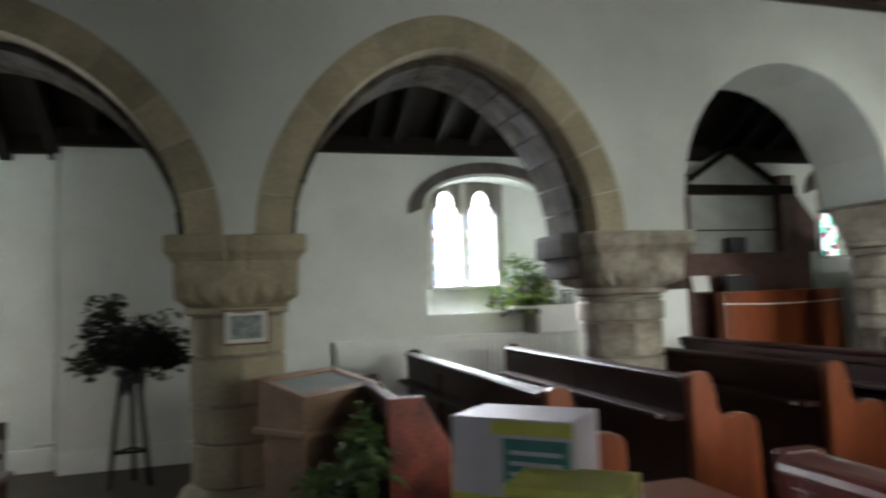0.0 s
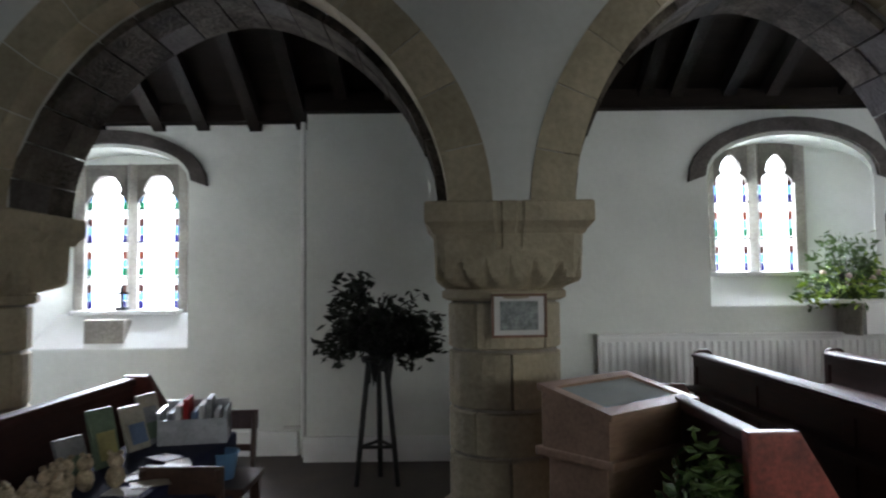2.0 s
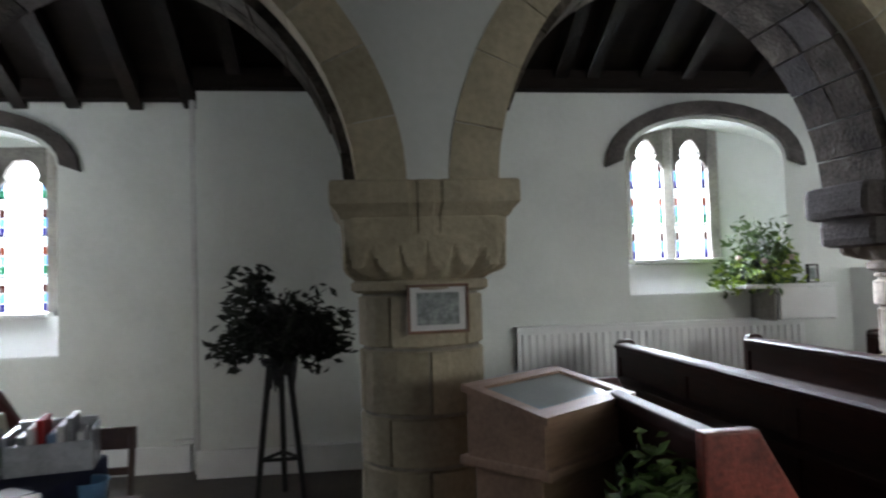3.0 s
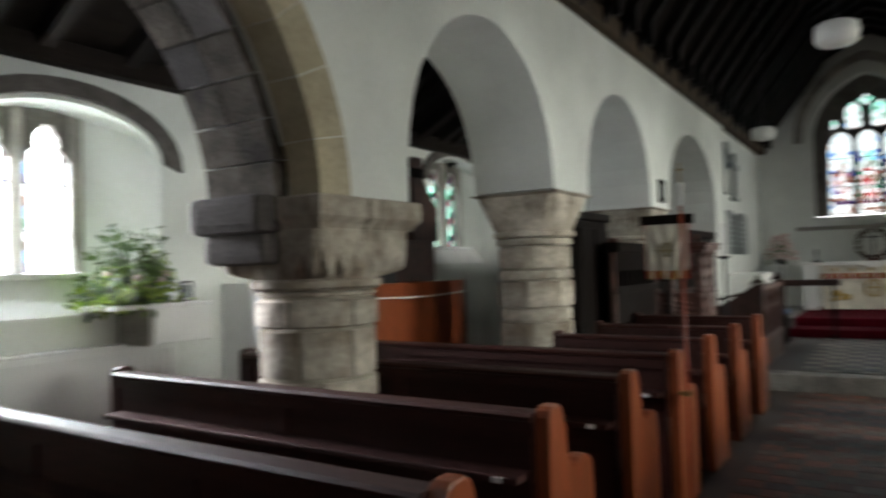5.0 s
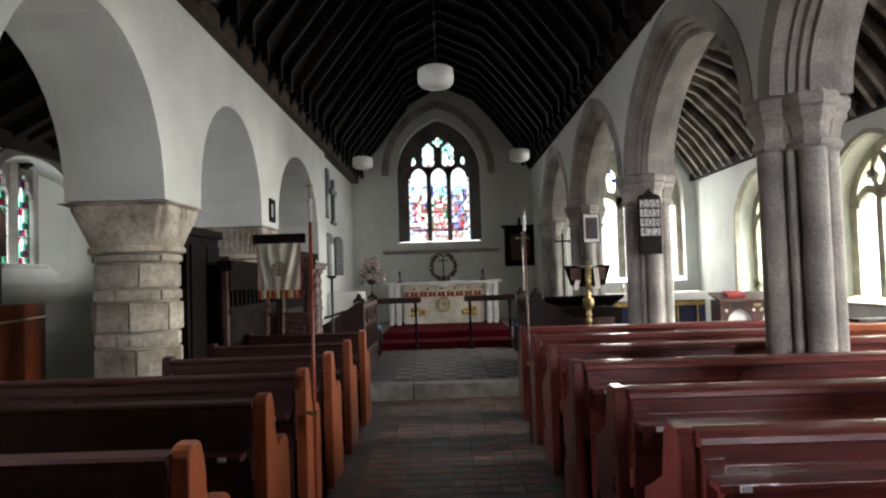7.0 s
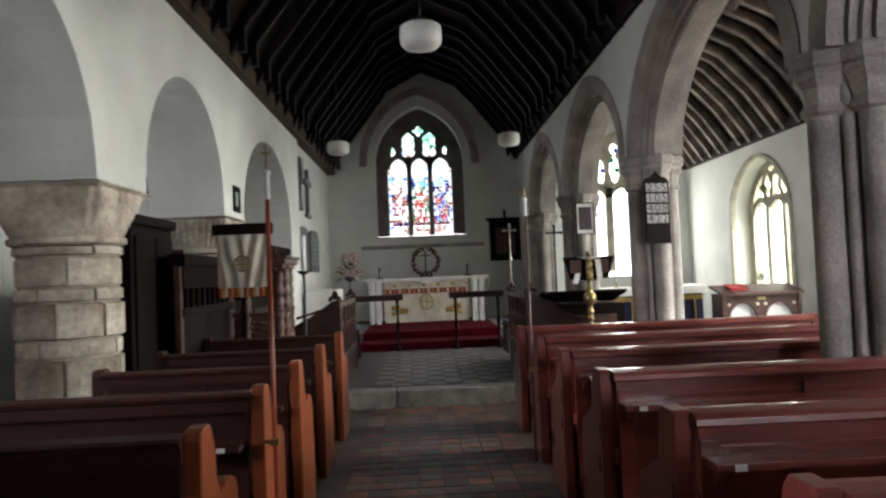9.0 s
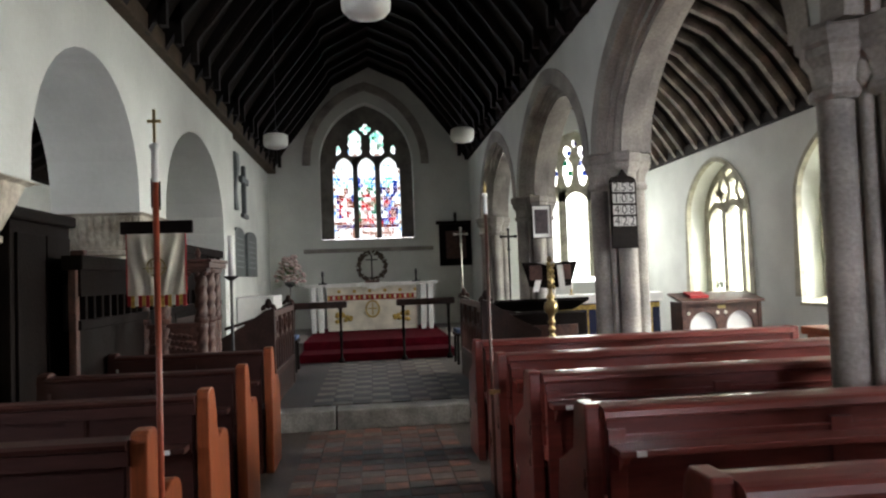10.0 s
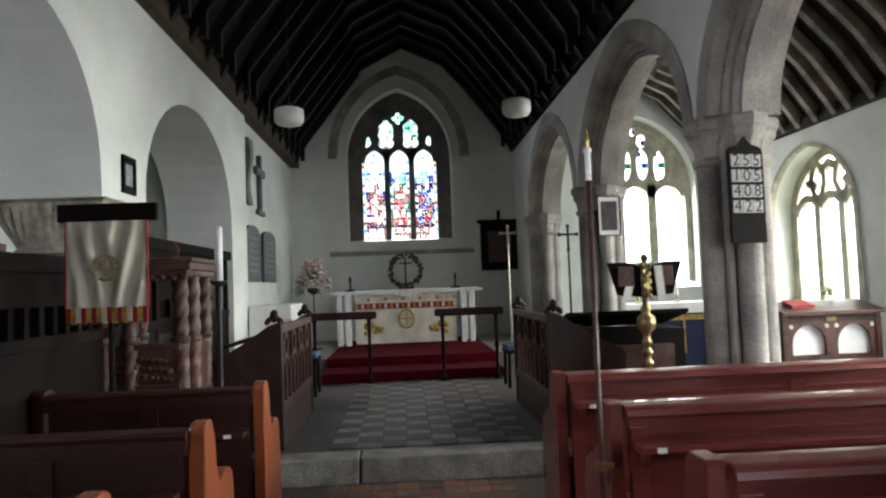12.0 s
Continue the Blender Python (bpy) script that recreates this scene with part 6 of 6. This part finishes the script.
structure(part("wall_pipe", tube(tube(bmesh.new(), [(-0.93, 6.82, 0.0), (-0.93, 6.82, 2.85)], 0.022), [(-0.95, 6.84, 0.24), (-1.1, 6.84, 0.24)], 0.015), PLASTER_SOFFIT), "grey-white painted upright pipe in the wall corner", "pipe")
tr = thing("plant_trough", "white box shelf below the window", "shelf", (3.55, 6.5, 0))
part("box_front", boxes((-0.1, 0.36, -0.2, 0.17, 1.0, 1.24), bevel=0.006), WHITE_PAINT, tr)
part("shelf_board", boxes((-0.38, 0.38, -0.2, 0.17, 1.24, 1.27), bevel=0.004), WHITE_PAINT, tr)
for x in (-0.12, 0.36):
    part("bracket", boxes((x, x + 0.02, -0.15, 0.17, 0.99, 1.24)), GRANITE, tr)
wp = thing("window_plant", "bushy green and yellow-green foliage arrangement on a white shelf", "plant", (3.42, 6.5, 1.27))
part("bowl", lathe(bmesh.new(), [(0.08, 0), (0.14, 0.04), (0.15, 0.07), (0.13, 0.07)], 14), IRON, wp, smooth=True)
plant_mass("leaves", 330, 0.36, 0.56, 0.034, LEAF, wp, 31, 0.25, 0.0)
plant_mass("pale_leaves", 110, 0.38, 0.36, 0.036, LEAF_LIGHT, wp, 33, 0.2, 0.0)
bm = bmesh.new()
rng = random.Random(6)
for k in range(9):
    bmesh.ops.create_icosphere(bm, subdivisions=1, radius=0.026, matrix=pose(rng.uniform(-0.25, 0.25), rng.uniform(-0.25, 0), rng.uniform(0.06, 0.24)))
part("white_bloom_mass", bm, PETAL, wp)
picture("framed_card", "small dark-framed card leaning beside the plant", (3.86, 6.5, 1.34), 20, 0.13, 0.15, BLACK_OAK, GREY_PRINT, 0.012)
pa = thing("white_partition", "white painted low partition beside the column", "partition", (4.35, 6.3, 0))
part("panel", boxes((-0.03, 0.03, -0.42, 0.37, 0, 1.38), bevel=0.006), WHITE_PAINT, pa)
part("return_panel", boxes((-0.03, 0.5, -0.45, -0.42, 0, 1.38), bevel=0.004), WHITE_PAINT, pa)

# organ in the north aisle
og = thing("organ", "dark red-brown organ case with orange console panel", "organ", (6.05, 6.05, 0))
part("console", boxes((-0.7, 0.85, -0.1, 0.05, 0, 1.33), bevel=0.01), PEW_END, og, "orange pine console back")
part("rope", tube(bmesh.new(), [(-0.7 + 0.155 * k, -0.112, 1.21 - 0.02 * math.sin(k * math.pi / 10)) for k in range(11)], 0.008), LINEN, og, "white cord")
part("case", boxes((-0.9, 0.8, 0.25, 0.6, 0, 1.75), bevel=0.01), CARVED, og)
GREY_PANEL = mat("grey_painted_panel", (0.3, 0.31, 0.29), 0.6, 0.1, 5, 50, 0.05)
part("corner_post", boxes((-0.9, -0.78, 0.25, 0.5, 1.75, 2.62), bevel=0.01), CARVED, og)
part("corner_post", boxes((0.42, 0.62, 0.25, 0.5, 1.75, 2.62), bevel=0.01), CARVED, og)
part("wing_panel", prism(bmesh.new(), [(0.62, 1.75), (0.95, 1.75), (0.95, 2.1), (0.62, 2.5)], 0.3, 0.5, "y", bevel=0.01), CARVED, og)
part("cross_beam", boxes((-0.9, 0.62, 0.22, 0.5, 2.4, 2.5), bevel=0.012), BLACK_OAK, og)
part("lower_panel", boxes((-0.78, 0.42, 0.36, 0.4, 1.75, 2.4)), GREY_PANEL, og, "grey painted panel")
part("panel_bead", boxes((-0.78, 0.42, 0.345, 0.36, 2.0, 2.015)), BLACK_OAK, og)
for k in range(9):
    part("slat", boxes((-0.76 + k * 0.132, -0.64 + k * 0.132, 0.35, 0.36, 1.77, 1.99), bevel=0.003), GREY_PANEL, og)
part("gable_panel", prism(bmesh.new(), [(-0.78, 2.5), (0.5, 2.5), (0.3, 2.7), (-0.05, 2.9), (-0.25, 2.9), (-0.6, 2.7)], 0.36, 0.4, "y"), GREY_PANEL, og, "grey gabled panel")
for s_ in (-1, 1):
    part("gable_rail", prism(bmesh.new(), [(-0.15 + s_ * 0.78, 2.46), (-0.15 + s_ * 0.68, 2.46), (-0.15, 2.88), (-0.15, 2.96)], 0.3, 0.42, "y"), BLACK_OAK, og)
part("black_box", boxes((-0.32, -0.12, 0.2, 0.32, 1.75, 1.92), bevel=0.01), IRON, og)
part("music_desk", boxes((-0.55, -0.2, 0.02, 0.06, 1.33, 1.5)), IRON, og)
for x in (-0.75, -0.35):
    pp = thing("music_sheet", "white sheet of paper propped on the organ", "paper", (6.05 + x, 6.22, 1.34), 0, group="music sheets")
    part("sheet", prism(bmesh.new(), [(-0.01, 0), (0.0, 0), (0.04, 0.17), (0.03, 0.17)], -0.1, 0.1, "x"), PAPER, pp)
    part("page_lines", boxes((-0.07, 0.07, 0.005, 0.009, 0.05, 0.055)), INK, pp)

# settle with a cloth-covered table of leaflets
SETTLE_RED = mat("dark_red_varnish", (0.1, 0.022, 0.016), 0.45, 0.25, 6, 50, 0.1)
se = thing("settle", "dark red-brown wooden settle along the aisle", "settle", (-1.55, 0, 0))
part("back_panel", boxes((-0.03, 0.0, 3.1, 5.05, 0.1, 0.86)), PEW_DARK, se)
part("top_rail", boxes((-0.05, 0.02, 3.08, 5.07, 0.85, 0.9), bevel=0.012), PEW_DARK, se)
part("seat", boxes((0.0, 0.36, 3.1, 5.05, 0.4, 0.44), bevel=0.01), PEW_DARK, se)
for y in (3.07, 5.05):
    part("end_board", prism(bmesh.new(), [(-0.06, 0), (-0.06, 0.91), (0.08, 0.91), (0.2, 0.72), (0.2, 0.5), (0.38, 0.44), (0.38, 0)], y - 0.03, y + 0.03, "y", bevel=0.01), SETTLE_RED, se)
tb = thing("leaflet_table", "long table under a dark navy cloth", "table", (-1.05, 3.95, 0))
part("cloth", boxes((-0.26, 0.2, -0.95, 0.75, 0.05, 0.66), bevel=0.02), NAVY, tb)
part("leg", boxes((-0.22, -0.18, -0.9, -0.86, 0, 0.1), (0.12, 0.16, -0.9, -0.86, 0, 0.1), (-0.22, -0.18, 0.66, 0.7, 0, 0.1), (0.12, 0.16, 0.66, 0.7, 0, 0.1)), OAK, tb)
BOOKC = [mat("book_" + n, c, 0.55, 0.12, 12, 60, 0.02) for n, c in (("green", (0.14, 0.2, 0.13)), ("cream", (0.45, 0.42, 0.33)), ("grey", (0.25, 0.26, 0.27)), ("yellow", (0.4, 0.36, 0.14)), ("blue", (0.15, 0.22, 0.36)))]
for i, (x, y, h, c) in enumerate(((-1.2, 3.75, 0.17, 2), (-1.2, 4.0, 0.24, 0), (-1.2, 4.3, 0.2, 1), (-1.18, 4.42, 0.17, 2), (-1.22, 4.52, 0.22, 1))):
    b = thing("standing_book", "upright leaflet propped on the dark cloth", "book", (x, y, 0.66), -18, group="standing leaflets")
    part("cover", prism(bmesh.new(), [(0.0, 0), (0.016, 0), (-0.044, h), (-0.06, h)], -0.07, 0.07, "y"), BOOKC[c], b)
    part("cover_print", prism(bmesh.new(), [(0.0175, 0.03), (0.019, 0.03), (-0.012, h * 0.6), (-0.0135, h * 0.6)], -0.05, 0.05, "y"), BOOKC[(c + 3) % 5], b)
rng = random.Random(12)
TOY = mat("cream_knitted_toys", (0.55, 0.45, 0.3), 0.95, 0.25, 30, 120, 0.3)
for i in range(12):
    b = thing("knitted_toy", "small cream knitted toy in a row", "toy", (-1.08 + rng.uniform(-0.08, 0.1), 3.14 + i * 0.048, 0.66), rng.uniform(0, 360), group="knitted toys")
    bm = bmesh.new()
    bmesh.ops.create_icosphere(bm, subdivisions=2, radius=0.045, matrix=pose(0, 0, 0.045) @ Matrix.Diagonal((0.8, 0.7, 1, 1)))
    bmesh.ops.create_icosphere(bm, subdivisions=2, radius=0.03, matrix=pose(0, 0, 0.105))
    for s in (-1, 1):
        bmesh.ops.create_icosphere(bm, subdivisions=1, radius=0.012, matrix=pose(0.02 * s, 0, 0.135))
    part("body", bm, TOY, b, smooth=True)
bag = thing("clear_box", "pale plastic box full of packets", "box", (-1.0, 4.5, 0.66), 12)
part("tray", boxes((-0.16, 0.16, -0.12, 0.12, 0, 0.02), (-0.16, -0.15, -0.12, 0.12, 0.02, 0.16), (0.15, 0.16, -0.12, 0.12, 0.02, 0.16), (-0.15, 0.15, -0.12, -0.11, 0.02, 0.12), (-0.15, 0.15, 0.11, 0.12, 0.02, 0.18)), mat("cloudy_plastic", (0.5, 0.52, 0.55), 0.25, 0.1, 9, 60, 0.02), bag)
for k in range(7):
    x = -0.12 + k * 0.036
    part("packet", boxes((x, x + 0.025, -0.09, 0.09, 0.02, 0.15 + 0.03 * (k % 3)), bevel=0.003), (BOOKC[2], PAPER, RED, BOOKC[4], PAPER)[k % 5], bag)
lc = thing("leaflet_pile", "loose pale leaflets lying on the dark cloth", "leaflets", (-0.95, 3.85, 0.66))
for k in range(6):
    part("leaflet", boxes((-0.07, 0.07, -0.05, 0.05, 0.003 * k, 0.003 * k + 0.002)), (PAPER, BOOKC[1], BOOKC[2])[k % 3], lc)
    lc.children[-1].matrix_basis = pose(0.06 * math.sin(k * 2), 0.09 * (k - 2.5), 0, 0, 0, k * 29)


DARK_WOOD = mat("dark_brown_wood", (0.07, 0.038, 0.026), 0.4, 0.2, 6, 50, 0.1)


def small_chair(x, y, rz):
    c = thing("small_chair", "small dark wooden chair with a plain bar back", "chair", (x, y, 0), rz, group="small chairs")
    for dx in (-0.15, 0.15):
        part("front_leg", tube(bmesh.new(), [(dx, -0.14, 0), (dx, -0.13, 0.36)], 0.017), DARK_WOOD, c)
        part("back_leg", tube(bmesh.new(), [(dx, 0.17, 0), (dx, 0.14, 0.36), (dx, 0.2, 0.7)], 0.017), DARK_WOOD, c)
    part("seat", boxes((-0.18, 0.18, -0.17, 0.16, 0.36, 0.385), bevel=0.01), CARVED, c)
    part("back_bar", boxes((-0.17, 0.17, 0.185, 0.205, 0.6, 0.71), bevel=0.008), DARK_WOOD, c)
    part("back_bar", boxes((-0.15, 0.15, 0.165, 0.18, 0.48, 0.52), bevel=0.005), DARK_WOOD, c)
    part("stretcher", boxes((-0.15, 0.15, -0.14, -0.12, 0.14, 0.16), (-0.15, 0.15, 0.14, 0.16, 0.14, 0.16)), DARK_WOOD, c)


small_chair(-1.0, 4.84, 0)
small_chair(-0.8, 3.98, 180)
st = thing("small_table", "low dark wooden children's table", "table", (-0.88, 4.42, 0))
part("top", boxes((-0.2, 0.2, -0.2, 0.2, 0.46, 0.49), bevel=0.008), DARK_WOOD, st)
for dx in (-0.16, 0.16):
    for dy in (-0.16, 0.16):
        part("leg", boxes((dx - 0.018, dx + 0.018, dy - 0.018, dy + 0.018, 0, 0.46)), DARK_WOOD, st)
bu = thing("blue_tub", "small pale blue plastic tub on a low table", "tub", (-0.84, 4.42, 0.49))
part("tub", lathe(bmesh.new(), [(0.055, 0), (0.075, 0.12), (0.082, 0.125), (0.082, 0.13), (0.066, 0.125), (0.05, 0.01)], 18), mat("pale_blue_plastic", (0.2, 0.42, 0.7), 0.4, 0.05, 5, 40, 0.02), bu, smooth=True)
sx = thing("sill_cross", "small dark cross standing on the window sill", "cross", (-2.62, 7.18, 1.215))
part("upright", boxes((-0.012, 0.012, -0.01, 0.01, 0, 0.22), (-0.06, 0.06, -0.01, 0.01, 0.14, 0.16)), IRON, sx)
part("foot", boxes((-0.05, 0.05, -0.04, 0.04, 0, 0.03), bevel=0.005), IRON, sx)
sb = thing("sill_block", "grey stone block set below the window lights", "block", (-2.66, 7.0, 0.94))
part("stone", boxes((-0.17, 0.17, -0.06, 0.1, 0.0, 0.2), bevel=0.008), GRANITE, sb)

# book table by the south pews
bt = thing("book_table", "orange pine bench-top table by the pews", "table", (1.5, 1.55, 0))
part("top", boxes((-0.42, 0.45, -0.38, 0.38, 0.76, 0.8), bevel=0.01), PEW_END, bt)
for dx in (-0.37, 0.4):
    for dy in (-0.33, 0.33):
        part("leg", boxes((dx - 0.025, dx + 0.025, dy - 0.025, dy + 0.025, 0, 0.76), bevel=0.004), PEW_END, bt)
LILAC = mat("lilac_card", (0.76, 0.72, 0.82), 0.55, 0.06, 6, 60, 0.02)
TEAL = mat("teal_label", (0.08, 0.28, 0.27), 0.5, 0.1, 10, 60, 0.0)
YELLOW = mat("yellow_card", (0.72, 0.72, 0.16), 0.5, 0.08, 8, 60, 0.0)
bx = thing("card_box", "lilac and yellow card box with a teal label", "box", (1.3, 1.72, 0.8), -45)
part("body", boxes((-0.17, 0.17, -0.1, 0.12, 0, 0.29), bevel=0.004), LILAC, bx)
part("label_panel", boxes((-0.02, 0.16, -0.103, -0.1, 0.1, 0.24)), TEAL, bx, "teal label")
part("yellow_band", boxes((-0.17, 0.17, -0.1025, -0.1, 0.03, 0.09)), YELLOW, bx)
part("yellow_band", boxes((-0.05, 0.17, -0.1025, -0.1, 0.25, 0.285)), YELLOW, bx)
part("side_tint", boxes((-0.1725, -0.17, -0.1, 0.1, 0.05, 0.16)), YELLOW, bx)
for k in range(4):
    part("label_line", boxes((0.0, 0.14, -0.106, -0.103, 0.12 + 0.027 * k, 0.13 + 0.027 * k)), LILAC, bx)
yb = thing("yellow_booklet", "yellow and white booklets in a small pile", "booklets", (1.31, 1.46, 0.8), -40)
for k in range(8):
    part("booklet", boxes((-0.14, 0.14, -0.1, 0.1, 0.022 * k, 0.022 * k + 0.02), bevel=0.002), (PAPER, YELLOW, PAPER, LILAC, YELLOW)[k % 5] if k < 7 else YELLOW, yb)
nb = thing("navy_booklet", "navy blue and white booklet lying open", "booklet", (1.52, 1.36, 0.8), -30)
part("cover", boxes((-0.12, 0.12, -0.08, 0.08, 0, 0.02), bevel=0.003), NAVY, nb)
part("page", boxes((-0.1, 0.02, -0.07, 0.07, 0.02, 0.024)), PAPER, nb)

# ---- floor tiles ----
def tile_mesh(name, size, material, h=0.008):
    bm = bmesh.new()
    s = size / 2 - 0.003
    lo = [bm.verts.new((x * s, y * s, 0)) for x, y in ((-1, -1), (1, -1), (1, 1), (-1, 1))]
    hi = [bm.verts.new((x * (s - 0.003), y * (s - 0.003), h)) for x, y in ((-1, -1), (1, -1), (1, 1), (-1, 1))]
    bm.faces.new(hi)
    for i in range(4):
        bm.faces.new((lo[i], lo[(i + 1) % 4], hi[(i + 1) % 4], hi[i]))
    me = bpy.data.meshes.new(name)
    bm.to_mesh(me)
    bm.free()
    me.materials.append(material)
    return me


def tiled(parent, x0, x1, y0, y1, z, size, kinds, seed):
    rng = random.Random(seed)
    meshes = [tile_mesh("tile", size, k) for k in kinds]
    nx, ny = int((x1 - x0) / size), int((y1 - y0) / size)
    for i in range(nx):
        for j in range(ny):
            o = new("tile", meshes[(i + j) % len(meshes)])
            o.parent = parent
            o.matrix_basis = pose(x0 + (i + 0.5) * size, y0 + (j + 0.5) * size, z + rng.uniform(-0.0015, 0.0), rng.uniform(-0.3, 0.3), rng.uniform(-0.3, 0.3), 90 * rng.randrange(4))


aisle = thing("aisle_tiles", "worn red and grey tiles down the nave aisle", "tiles", kind="structure")
tiled(aisle, 3.6, 9.05, 1.76, 3.22, 0.0, 0.165, (TILE_RED, TILE_GREY), 1)
west = thing("cross_aisle_tiles", "worn red and grey tiles at the west end", "tiles", kind="structure")
tiled(west, 0.6, 3.57, 1.98, 3.05, 0.0, 0.165, (TILE_RED, TILE_GREY), 2)
chan = thing("chancel_tiles", "pale and dark tiles along the chancel floor", "tiles", kind="structure")
tiled(chan, 9.4, 13.12, 1.5, 3.3, 0.18, 0.2, (TILE_PALE, TILE_DARK), 3)
